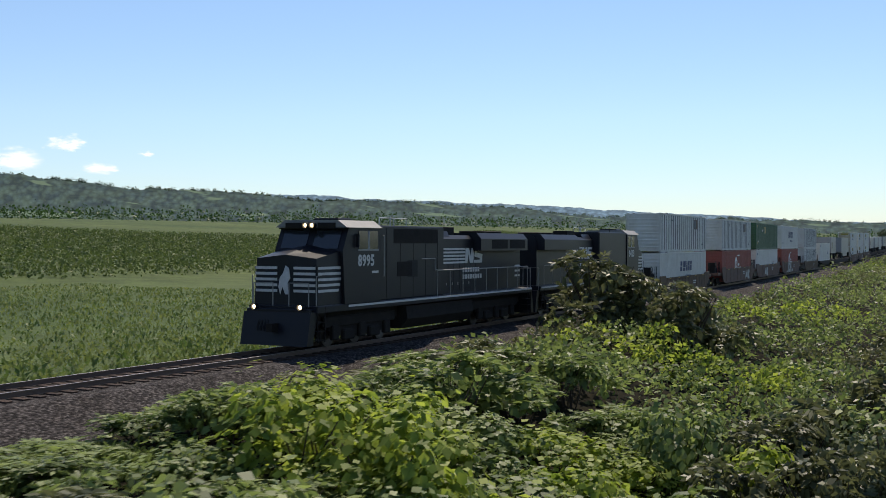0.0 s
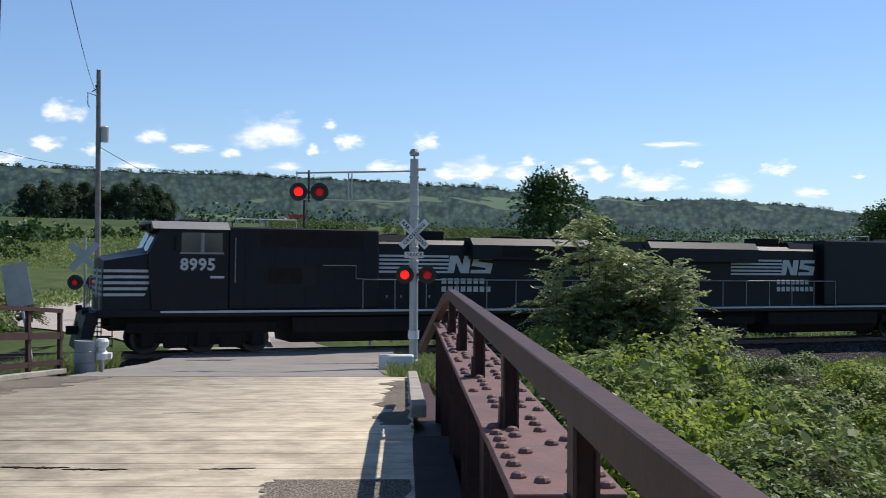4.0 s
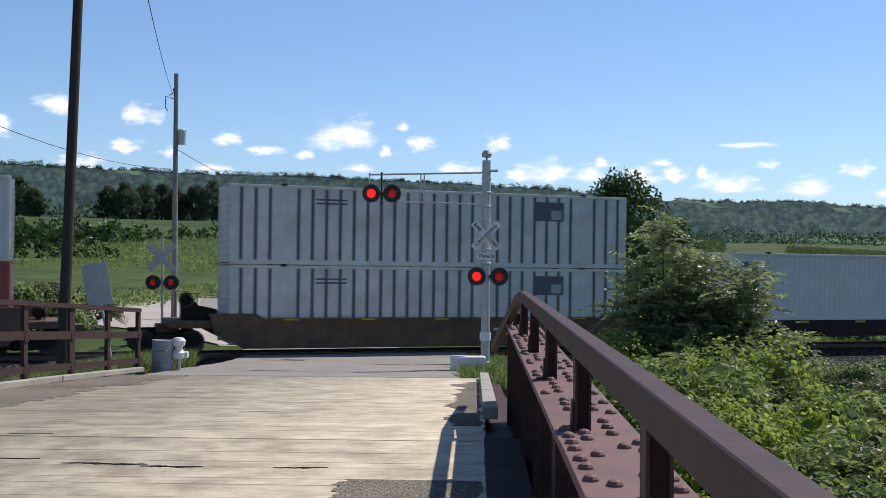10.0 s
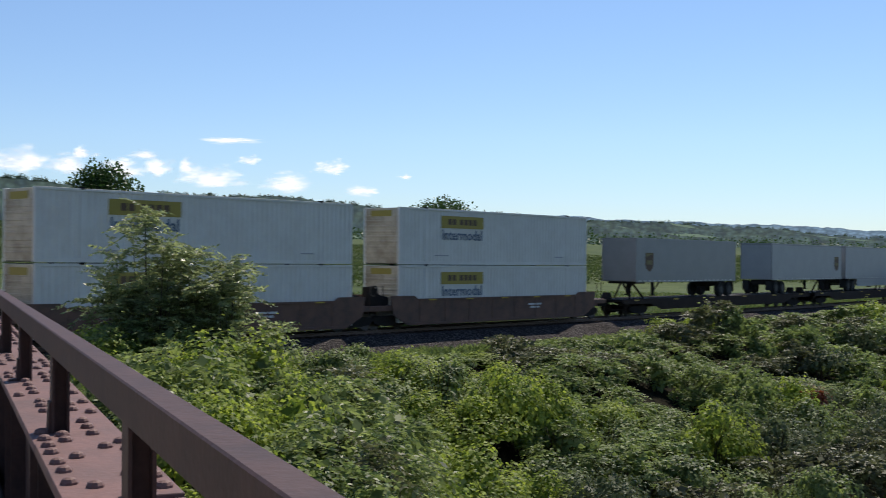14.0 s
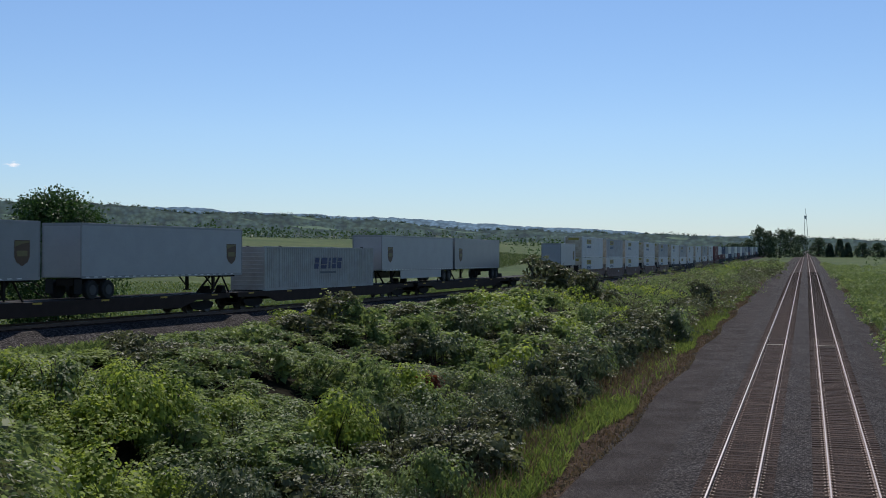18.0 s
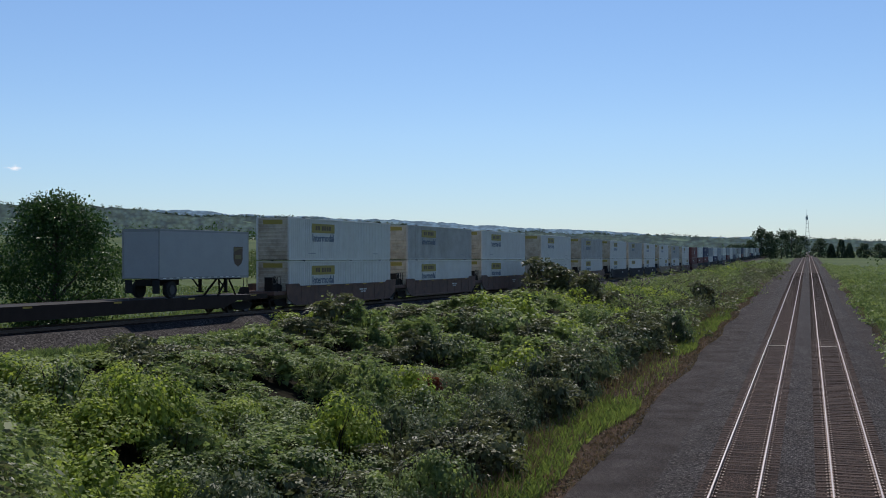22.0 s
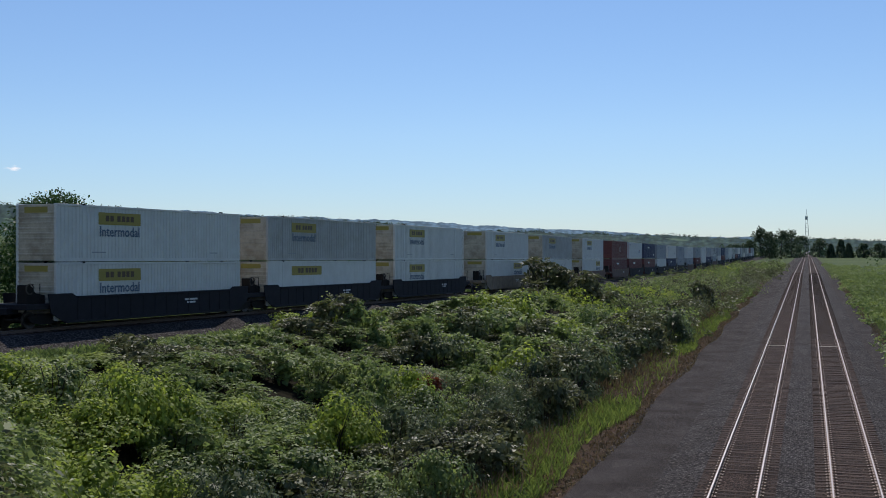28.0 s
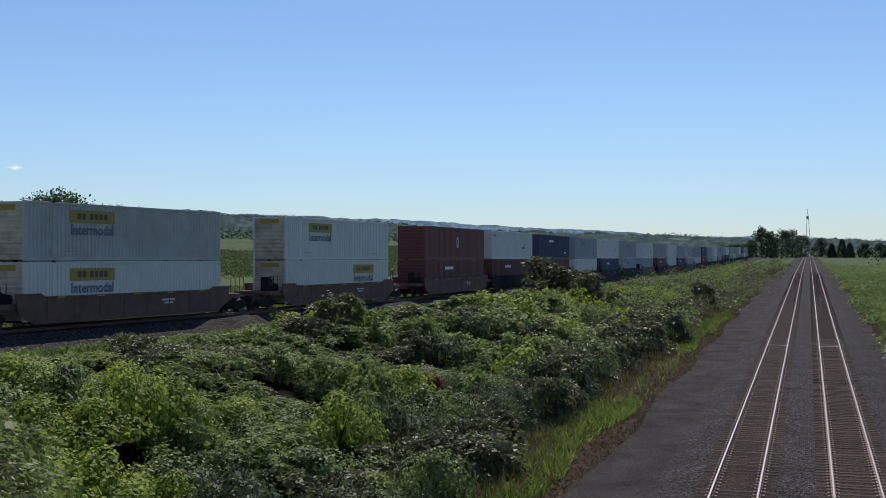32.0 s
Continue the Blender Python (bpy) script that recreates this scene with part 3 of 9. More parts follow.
for tr, cx in ((track_a, -2.33), (track_b, 1.53)):
    part("stained_ballast", swept([(-1.30, -0.168), (-1.0, -0.160), (1.0, -0.160), (1.30, -0.168)], pair_pts(cx, -200, 2400, 10)), M_BALLAST3, tr, "rust-brown ballast between the rails")
tie_me = Mesh().box(-1.3, 1.3, -0.115, 0.115, -0.17, 0.0, 0.012).data("tie")
tie_me.materials.append(M_TIE)
rng = random.Random(5)
for tr, cx in ((track_a, -2.33), (track_b, 1.53)):
    for i in range(145):
        y = 26.0 + i * 0.52
        part("tie", tie_me, None, tr, at=pose(cx + rng.uniform(-0.03, 0.03), y, float(pair_z(y)) - (0.157 if cx < 0 else 0.147) + rng.uniform(-0.012, 0.008), 0, 0, rng.uniform(-0.8, 0.8)))
    far = Mesh()
    for i in range(400):
        y = 101.5 + i * 0.52
        far.box(cx - 1.3, cx + 1.3, y - 0.115, y + 0.115, float(pair_z(y)) - 0.33, float(pair_z(y)) - 0.15)
    tagged(part("ties", far, M_TIE, tr), kind="stuff")
for tr, cx in ((track_a, -2.33), (track_b, 1.53)):
    pl = Mesh()
    for i in range(145):
        y = 26.0 + i * 0.52
        for e in (-0.7525, 0.7525):
            z = float(pair_z(y)) - 0.145
            pl.box(cx + e - 0.19, cx + e + 0.19, y - 0.09, y + 0.09, z, z + 0.018)
            for o in (-0.11, 0.11):
                pl.box(cx + e + o - 0.02, cx + e + o + 0.02, y - 0.05, y - 0.02, z + 0.018, z + 0.05)
    tagged(part("tie_plates", pl, M_RAIL, tr, "rusty tie plates and spikes under the rails"), kind="stuff")
    part("bond_strap", Mesh().box(cx - 0.7, cx + 0.7, 94.0, 94.28, float(pair_z(94)) - 0.14, float(pair_z(94)) - 0.11), M_CONC, tr, "pale strap between the rails")
for i in range(240):
    s = -30 + i * 0.56
    x, y, z = line_at(s)
    part("tie", tie_me, None, track_w, at=pose(x, y, z - 0.145, 0, 0, -float(np.interp(s, HEAD_S, HEAD_A))))

# ---- the bridge and its road ----
E_B = Matrix(((BRT[0], BD[0], 0, 0), (BRT[1], BD[1], 0, 0), (0, 0, 1, 0), (0, 0, 0, 1)))  # x: right of the bridge, y: along it
bridge = thing("bridge", "old riveted steel girder road bridge with a plank deck", "bridge", kind="structure", at=E_B)
GT = 7.08   # top of the girder
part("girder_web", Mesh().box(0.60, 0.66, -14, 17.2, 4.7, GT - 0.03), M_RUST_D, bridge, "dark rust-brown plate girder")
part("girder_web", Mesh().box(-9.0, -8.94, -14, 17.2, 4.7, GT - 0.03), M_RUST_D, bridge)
for i in range(13):
    y = -13.4 + i * 2.5
    part("stiffener", Mesh().box(0.50, 0.60, y - 0.04, y + 0.04, 4.9, GT - 0.04).box(0.46, 0.60, y - 0.005, y + 0.005, 4.9, GT - 0.04), M_RUST_D, bridge)
# cover plates of the top flange, with their rivets
rivet_me = Mesh().lathe([(0.036, 0.0), (0.035, 0.009), (0.027, 0.021), (0.013, 0.027), (0.0, 0.029)], n=9).data("rivet")
rivet_me.materials.append(M_RUST)
PLATES = [(-14, -6.2, 0.0), (-6.2, -1.8, 0.008), (-1.8, 4.35, 0.0), (4.35, 5.75, 0.012), (5.75, 9.6, 0.004), (9.6, 13.2, 0.0), (13.2, 17.2, -0.006)]
rr = random.Random(3)
for a, b, up in PLATES:
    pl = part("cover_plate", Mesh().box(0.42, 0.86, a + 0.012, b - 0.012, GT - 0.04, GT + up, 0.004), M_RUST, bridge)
    if b < -1 or a > 16:
        continue
    y = max(a, -1.2) + 0.12
    while y < b - 0.08:
        for x in (0.475, 0.565, 0.715, 0.805):
            if rr.random() < 0.64:
                part("rivet", rivet_me, None, pl, at=(x + rr.uniform(-0.006, 0.006), y + (0.11 if x in (0.565, 0.715) else 0) + rr.uniform(-0.025, 0.025), GT + up))
        y += 0.235
# railing: channel handrail on double-angle posts
HZ = 7.60
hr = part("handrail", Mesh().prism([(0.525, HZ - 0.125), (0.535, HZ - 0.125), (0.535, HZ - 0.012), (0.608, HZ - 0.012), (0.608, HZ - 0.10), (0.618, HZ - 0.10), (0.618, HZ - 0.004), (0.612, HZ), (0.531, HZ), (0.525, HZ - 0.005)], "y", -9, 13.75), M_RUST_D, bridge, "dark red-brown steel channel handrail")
bend = Mesh()
prof = [(0.525, -0.125), (0.618, -0.125), (0.618, 0.0), (0.525, 0.0)]
ys = [(13.75, HZ, 0.0), (14.6, HZ - 0.08, -0.03), (16.2, HZ - 0.42, -0.12), (18.4, HZ - 1.0, -0.28)]
vs, fs = [], []
for y, z, dx in ys:
    vs += [(x + dx, y, z + w) for x, w in prof]
for k in range(3):
    fs += [(k * 4 + i, k * 4 + (i + 1) % 4, k * 4 + 4 + (i + 1) % 4, k * 4 + 4 + i) for i in range(4)]
bend.add(vs, fs + [(3, 2, 1, 0), (12, 13, 14, 15)])
part("handrail_ramp", bend, M_RUST_D, bridge)
POSTS = [-3.9, -1.4, 1.1, 3.62, 6.15, 8.7, 11.2, 13.6, 15.6]
for y in POSTS:
    top = HZ - 0.02 if y < 14 else HZ - 0.36
    p = Mesh().box(0.528, 0.540, y - 0.065, y + 0.065, GT, top).box(0.540, 0.602, y - 0.007, y + 0.007, GT, top).box(0.602, 0.614, y - 0.065, y + 0.065, GT, top)
    po = part("post", p, M_RUST_D, bridge)
    part("foot_angle", Mesh().prism([(0.46, GT + 0.002), (0.53, GT + 0.002), (0.53, GT + 0.16), (0.515, GT + 0.16), (0.51, GT + 0.02), (0.46, GT + 0.014)], "y", y - 0.05, y + 0.05), M_RUST_D, po)
# deck: planks across, a worn asphalt patch, kerb timbers
deck_joist = part("deck_underside", Mesh().box(-8.9, 0.6, -14, 13, 5.35, 5.80).add(
    [(-8.9, 13, 5.35), (0.6, 13, 5.35), (0.6, 28.3, 4.3), (-8.9, 28.3, 4.3), (-8.9, 13, 5.80), (0.6, 13, 5.80), (0.6, 28.3, 4.87), (-8.9, 28.3, 4.87)],
    [(3, 2, 1, 0), (4, 5, 6, 7), (0, 1, 5, 4), (1, 2, 6, 5), (2, 3, 7, 6), (3, 0, 4, 7)]), M_RUST_D, bridge)
plank_mes = []
for k in range(6):
    q = random.Random(20 + k)
    me = Mesh().box(-8.05 - q.uniform(0, 0.12), 0.11, -0.1378, 0.1378, -0.09, 0.0, 0.003).data("plank")
    me.materials.append(M_PLANK)
    plank_mes.append(me)
q = random.Random(8)
for i in range(142):
    d = -12 + i * 0.283
    sl = math.degrees(math.atan((deck_z(d + 0.2) - deck_z(d - 0.2)) / 0.4))
    part("plank", plank_mes[i % 6], None, bridge, at=pose(q.uniform(-0.02, 0.02), d, deck_z(d) + q.uniform(-0.002, 0.0015), sl, q.uniform(-0.01, 0.01), 0.0))


def strip(x0, x1, d0, d1, up, step=0.5, edge=0.0, seed=1, swap=False):
    """A thin sheet that follows the road, with ragged long edges."""
    q = random.Random(seed)
    vs, fs = [], []
    ds = np.arange(d0, d1 + 0.01, step)
    for d in ds:
        a = x0 + edge * (1.3 * noise.noise((d * 0.8, seed, 0)) + 0.6 * noise.noise((d * 4.1, seed, 5)) + 0.16 * noise.noise((d * 13.0, seed, 2)) + 0.05 * q.uniform(-1, 1))
        b = x1 + 0.3 * edge * noise.noise((d * 1.3, seed, 9))
        if swap:
            a, b = x0 + (b - x1), x1 + (a - x0)
        vs += [(a, d, deck_z(d) + up), (b, d, deck_z(d) + up), (a, d, deck_z(d) + up - 0.12), (b, d, deck_z(d) + up - 0.12)]
    n = len(ds)
    for k in range(n - 1):
        o = 4 * k
        fs += [(o, o + 1, o + 5, o + 4), (o, o + 4, o + 6, o + 2), (o + 1, o + 3, o + 7, o + 5)]
    fs += [(0, 2, 3, 1), (4 * n - 4, 4 * n - 3, 4 * n - 1, 4 * n - 2)]
    return Mesh().add(vs, fs)


part("gutter_grit", strip(-8.72, -7.05, -12, 28, 0.005, 0.06, 0.5, 4, True), M_ROADGRIT, bridge, "grey grit along the kerb")
part("asphalt_patch", strip(-1.25, 0.06, 3.0, 10.5, 0.005, 0.03, 0.35, 9), M_ROADGRIT, bridge, "ragged patch of old asphalt on the planks")
part("asphalt_patch", strip(-0.32, 0.07, 14.5, 26, 0.005, 0.03, 0.28, 10), M_ROADGRIT, bridge)
# dark strip, coloured as the shade between deck edge and girder
for k in range(5):
    d = -12 + k * 6.2
    sl = math.degrees(math.atan((deck_z(d + 6.1) - deck_z(d)) / 6.1))
    if k < 4:
        part("kerb_grit", Mesh().box(0.10, 0.50, 0, 6.15, -0.05, 0.05, 0.012), M_KERB_SHADE, bridge, at=pose(0, d, deck_z(d), sl))
for d, ln in ((15.6, 4.1), (19.8, 3.9), (23.8, 3.9)):
    sl = math.degrees(math.atan((deck_z(d + ln) - deck_z(d)) / ln))
    part("kerb_timber", Mesh().box(0.10, 0.31, 0, ln, 0.0, 0.16, 0.012), M_CONC, bridge, at=pose(0, d, deck_z(d), sl))
for k in range(7):
    d = -12 + k * 6.0
    sl = math.degrees(math.atan((deck_z(d + 6) - deck_z(d)) / 6))
    part("kerb_timber", Mesh().box(-8.95, -8.72, 0, 5.96, 0.0, 0.13, 0.015), M_CONC, bridge, at=pose(0, d, deck_z(d), sl))
# splintered gouges in the planks
M_CRACK = mat("dark_split_wood", (0.030, 0.022, 0.017), 0.95, var=0.4, fine=60, bump=0.2, spec=0.1)
cq = random.Random(61)
for d, l0, ln, w in ((11.12, -4.05, 0.50, 0.075), (11.10, -3.62, 0.42, 0.10), (11.02, -3.25, 0.55, 0.085), (11.00, -2.85, 0.22, 0.05), (11.02, -1.95, 0.36, 0.05), (11.06, -1.70, 0.28, 0.03), (11.35, -4.75, 0.40, 0.03), (12.9, -5.3, 0.5, 0.02), (16.3, -3.4, 0.5, 0.02)):
    top, bot, bend = [], [], 0.0
    for k in range(23):
        u = k / 22
        hgt = w * math.sin(math.pi * u) ** 0.9 * cq.uniform(0.15, 1.0)
        bend += cq.uniform(-0.012, 0.012)
        top.append((l0 + ln * u, d + 0.05 * ln * u + 0.7 * bend + hgt * cq.uniform(0.2, 1.0) + 0.001))
        bot.append((l0 + ln * u, d + 0.05 * ln * u + 0.7 * bend - hgt * cq.uniform(0.0, 0.9) - 0.001))
    sl = math.degrees(math.atan((deck_z(d + 0.2) - deck_z(d - 0.2)) / 0.4))
    cm = Mesh().prism([(x - l0, y - d) for x, y in top + bot[::-1]], "z", 0.0, 0.0065)
    part("split", cm, M_CRACK, bridge, "dark splintered split in the planks", at=pose(l0, d, deck_z(d), sl))
# abutment under the far end of the deck
part("abutment", Mesh().box(-9.6, 1.4, 27.2, 28.2, 0.0, 4.25), M_CONC, bridge, "pale concrete abutment")
part("pier", Mesh().box(-9.2, 1.0, 16.4, 17.6, 0.0, 5.3), M_CONC, bridge)

M_FENCE = mat("dark_rusted_fence_steel", (0.062, 0.038, 0.034), 0.7, 0.0, var=0.4, scale=4, fine=30, bump=0.15, dirt=(0.10, 0.05, 0.04), dirt_amt=0.5, spec=0.2)
# left fence: lattice of flat bars on angle posts, with riveted plates at the crossings
fence = thing("bridge_fence", "rust-brown riveted steel bar fence along the bridge deck", "fence", at=E_B)
FP = [9.4, 12.0, 14.6, 17.2, 19.8, 22.3, 24.9, 27.4, 29.9]
FX = -8.86
fence_rivet = Mesh().lathe([(0.024, 0.0), (0.020, 0.010), (0.009, 0.017), (0.0, 0.018)], "x", n=7).data("rivet")
fence_rivet.materials.append(M_FENCE)
for i, d in enumerate(FP):
    big = 1.5 if d == 24.9 else 1.0
    z = deck_z(d)
    po = part("post", Mesh().box(FX - 0.01, FX + 0.01, d - 0.10 * big, d + 0.10 * big, z - 0.2, z + 1.66).box(FX - 0.10, FX - 0.01, d - 0.008, d + 0.012, z - 0.2, z + 1.66), M_FENCE, fence)
    for hh in (0.30, 0.98):
        zz = z + hh
        pl = Mesh().prism([(d - 0.16, zz), (d - 0.09, zz - 0.12), (d + 0.09, zz - 0.12), (d + 0.16, zz), (d + 0.09, zz + 0.12), (d - 0.09, zz + 0.12)], "x", FX + 0.022, FX + 0.034)
        jp = part("joint_plate", pl, M_FENCE, po)
        for u, v in ((-0.10, 0), (0.10, 0), (0, 0.07), (0, -0.07)):
            part("rivet", fence_rivet, None, jp, at=(FX + 0.034, d + u, zz + v))
for a, b in zip(FP, FP[1:]):
    za, zb = deck_z(a), deck_z(b)
    for hh, w in ((0.30, 0.068), (0.98, 0.085)):
        vs = [(FX + x, y, z) for y, zc in ((a, za + hh), (b, zb + hh)) for x, z in ((0.010, zc - w), (0.022, zc - w), (0.022, zc + w), (0.010, zc + w))]
        part("rail_bar", Mesh().add(vs, [(0, 1, 2, 3), (7, 6, 5, 4), (0, 4, 5, 1), (1, 5, 6, 2), (2, 6, 7, 3), (3, 7, 4, 0)]), M_FENCE, fence)
    vs = [(FX + x, y, z) for y, zc in ((a, za + 1.62), (b, zb + 1.62)) for x, z in ((-0.11, zc - 0.05), (0.06, zc - 0.05), (0.06, zc + 0.05), (-0.11, zc + 0.05))]
    part("top_rail", Mesh().add(vs, [(0, 1, 2, 3), (7, 6, 5, 4), (0, 4, 5, 1), (1, 5, 6, 2), (2, 6, 7, 3), (3, 7, 4, 0)]), M_FENCE, fence)

# the road from the deck over the crossing
road = part("road", strip(-8.3, -0.4, 28.2, 46.0, 0.0, 0.8, 0.25, 3), M_ASPHALT)
road.matrix_basis = E_B
M_TAR = mat("tar_seam", (0.025, 0.023, 0.022), 0.6, var=0.3, fine=40, bump=0.2)
for l0, d, ln in ((-7.3, 38.6, 1.5), (-6.6, 38.9, 0.9), (-3.2, 36.4, 1.1)):
    w = [noise.noise((l0, k * 0.7, 2.0)) for k in range(13)]
    part("tar_seam", Mesh().prism([(ln * k / 12, 0.05 * w[k] + 0.05) for k in range(13)] + [(ln * k / 12, 0.05 * w[k] - 0.05) for k in range(12, -1, -1)], "z", 0.0, 0.006), M_TAR, road, "dark tar-filled crack", at=(l0, d, deck_z(d) + 0.002))
tagged(road, "patched grey asphalt road down to the level crossing", "road", kind="structure")

# beyond the crossing the road bends away behind a low kerb
KERB = [(46.0, -0.4), (52.3, -1.5), (55.8, -3.3), (61.5, -5.9), (76.0, -10.1), (98.0, -15.8), (116.0, -20.0)]
vs, fs, kv = [], [], []
for k, d in enumerate(np.arange(46.0, 116.1, 2.0)):
    l = float(np.interp(d, [p[0] for p in KERB], [p[1] for p in KERB]))
    for o in (-0.1, -3.0, -5.5, -8.0):
        p = on_bridge(d, l + o, 0)
        vs.append((p[0], p[1], float(ground_z(p[0], p[1])) + 0.06 + max(0.0, 0.07 * (50 - d) / 4)))
    if d >= 50:
        kv.append(Vector((d, l, vs[-4][2])))
for k in range(len(vs) // 4 - 1):
    for i in range(3):
        fs.append((4 * k + i, 4 * k + 4 + i, 4 * k + 5 + i, 4 * k + 1 + i))
tagged(part("road", Mesh().add(vs, fs), M_ASPHALT), "grey asphalt road bending away beyond the crossing", "road", kind="structure")
vs, fs = [], []
for d in np.arange(46.0, 122.1, 2.0):
    l = float(np.interp(d, [p[0] for p in KERB], [p[1] for p in KERB])) - 8.0
    wide = float(np.interp(d, (46, 52, 70, 110, 122), (0.8, 4.0, 8.0, 7.0, 2.0))) + 1.2 * noise.noise((d * 0.2, 3.0, 0))
    for o in (0.0, 0.25, 0.6, 1.0):
        p = on_bridge(d, l - wide * o, 0)
        vs.append((p[0], p[1], float(ground_z(p[0], p[1])) + 0.07))
for k in range(len(vs) // 4 - 1):
    for i in range(3):
        fs.append((4 * k + i, 4 * k + 4 + i, 4 * k + 5 + i, 4 * k + 1 + i))
tagged(part("gravel_yard", Mesh().add(vs, fs), M_DIRT), "pale beige gravel beside the road beyond the crossing", "road", kind="structure")
kerb = thing("kerb", "pale low concrete kerb along the road beyond the crossing", "kerb", kind="structure", at=E_B)
for k in range(len(kv) - 1):
    a, b = kv[k], kv[k + 1]
    vs = [(p.y + o, p.x, p.z + h) for p in (a, b.lerp(a, 0.01)) for o, h in ((-0.08, -0.2), (0.12, -0.2), (0.10, 0.17), (-0.06, 0.17))]
    part("kerb_stone", Mesh().add(vs, [(0, 1, 2, 3), (7, 6, 5, 4), (0, 4, 5, 1), (1, 5, 6, 2), (2, 6, 7, 3), (3, 7, 4, 0)]), M_CONC, kerb)

# ---- the train ----
M_LOCO = mat("black_locomotive_paint", (0.010, 0.011, 0.018), 0.42, var=0.4, scale=1.2, fine=30, bump=0.05, dirt=(0.020, 0.018, 0.019), dirt_amt=0.5, spec=0.24)
M_UNDER = mat("dark_running_gear", (0.026, 0.022, 0.020), 0.85, spec=0.2, var=0.5, scale=3, fine=30, bump=0.3)
M_WHEEL = mat("wheel_steel", (0.10, 0.085, 0.075), 0.5, 0.7, var=0.4, bump=0.1)
M_STRIPE = mat("pale_grey_stripe_paint", (0.62, 0.62, 0.62), 0.55, var=0.3, scale=4, bump=0.03)
M_RAILING = mat("pale_railing_paint", (0.27, 0.27, 0.27), 0.5, var=0.2, bump=0.0)
# cab roof grey raised so that its colour carries the sunlight
M_CABROOF = mat("grey_cab_roof_paint", (0.24, 0.24, 0.235), 0.6, var=0.3, scale=3, bump=0.05)
M_CABGLASS = glass("cab_glass", (0.02, 0.024, 0.03), 0.12)
M_CAR_BROWN = mat("brown_well_car_paint", (0.195, 0.098, 0.066), 0.75, var=0.5, scale=1.5, fine=25, bump=0.15, dirt=(0.05, 0.04, 0.035), dirt_amt=0.7)
M_CAR_YELLOW = mat("faded_yellow_car_paint", (0.19, 0.112, 0.055), 0.8, var=0.55, scale=1.5, fine=25, bump=0.15, dirt=(0.06, 0.045, 0.035), dirt_amt=0.8)
M_CAR_DARK = mat("dark_blue_black_car_paint", (0.024, 0.023, 0.029), 0.75, spec=0.2, var=0.5, scale=1.5, fine=25, bump=0.15)
M_FLAT = mat("rusty_black_flat_car_paint", (0.046, 0.030, 0.024), 0.8, var=0.5, scale=1.5, fine=25, bump=0.15, spec=0.2)
M_CAR_TAN = mat("tan_well_car_paint", (0.33, 0.235, 0.15), 0.75, var=0.45, scale=1.5, fine=25, bump=0.15, dirt=(0.12, 0.08, 0.05), dirt_amt=0.6)
M_YEL = mat("yellow_sill_paint", (0.60, 0.40, 0.05), 0.6, var=0.5, scale=5, bump=0.05)
M_BOX_WHITE = mat("white_container_paint", (0.69, 0.68, 0.64), 0.5, var=0.2, scale=1.3, fine=20, bump=0.02, dirt=(0.55, 0.52, 0.47), dirt_amt=0.5)
M_BOX_WHITE2 = mat("dull_white_container_paint", (0.68, 0.69, 0.66), 0.6, var=0.28, scale=0.8, fine=20, bump=0.02, dirt=(0.42, 0.37, 0.31), dirt_amt=0.6)
M_BOX_DULL = mat("weathered_grey_white_paint", (0.40, 0.40, 0.39), 0.65, var=0.3, scale=0.9, fine=20, bump=0.02, dirt=(0.26, 0.23, 0.20), dirt_amt=0.6)
M_BOX_MID = mat("chalky_white_container_paint", (0.53, 0.52, 0.49), 0.65, var=0.3, scale=1.0, fine=20, bump=0.02, dirt=(0.36, 0.32, 0.27), dirt_amt=0.6)
M_BOX_CREAM = mat("cream_door_paint", (0.62, 0.54, 0.41), 0.6, var=0.35, scale=1.2, fine=20, bump=0.02, dirt=(0.22, 0.15, 0.09), dirt_amt=0.8)
M_BOX_GREEN = mat("dark_green_container_paint", (0.025, 0.11, 0.045), 0.55, var=0.3, scale=1, fine=20, bump=0.02)
M_BOX_RED = mat("red_container_paint", (0.36, 0.075, 0.055), 0.6, var=0.3, scale=1, fine=20, bump=0.02, dirt=(0.20, 0.07, 0.05), dirt_amt=0.6)
M_BOX_MAROON = mat("maroon_container_paint", (0.15, 0.035, 0.035), 0.6, var=0.3, scale=1, fine=20, bump=0.02)
M_BOX_DEEPRED = mat("deep_red_container_paint", (0.19, 0.045, 0.038), 0.6, var=0.3, scale=1, fine=20, bump=0.02)
M_BOX_NAVY = mat("navy_container_paint", (0.028, 0.042, 0.11), 0.6, var=0.3, scale=1, fine=20, bump=0.02)
M_BOX_GREY = mat("grey_container_paint", (0.40, 0.41, 0.42), 0.6, var=0.3, scale=1, fine=20, bump=0.02)
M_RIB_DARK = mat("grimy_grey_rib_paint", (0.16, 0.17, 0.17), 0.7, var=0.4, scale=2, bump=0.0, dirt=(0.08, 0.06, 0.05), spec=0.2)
M_TR_SILVER = mat("silver_trailer_skin", (0.25, 0.255, 0.27), 0.42, 0.35, var=0.15, scale=1, fine=15, bump=0.02)
M_TR_WHITE = mat("white_trailer_skin", (0.34, 0.35, 0.365), 0.45, 0.1, var=0.15, scale=1, fine=15, bump=0.02)
M_TYRE = mat("tyre_rubber", (0.02, 0.02, 0.02), 0.9, var=0.3, bump=0.1)
M_LOGO_YEL = mat("logo_yellow", (0.35, 0.27, 0.045), 0.6, var=0.2, bump=0.0)
M_SHIELD = mat("faded_shield_yellow", (0.21, 0.165, 0.06), 0.6, var=0.3, bump=0.0)
M_LOGO_NAVY = mat("logo_navy", (0.035, 0.045, 0.12), 0.6, var=0.2, bump=0.0)
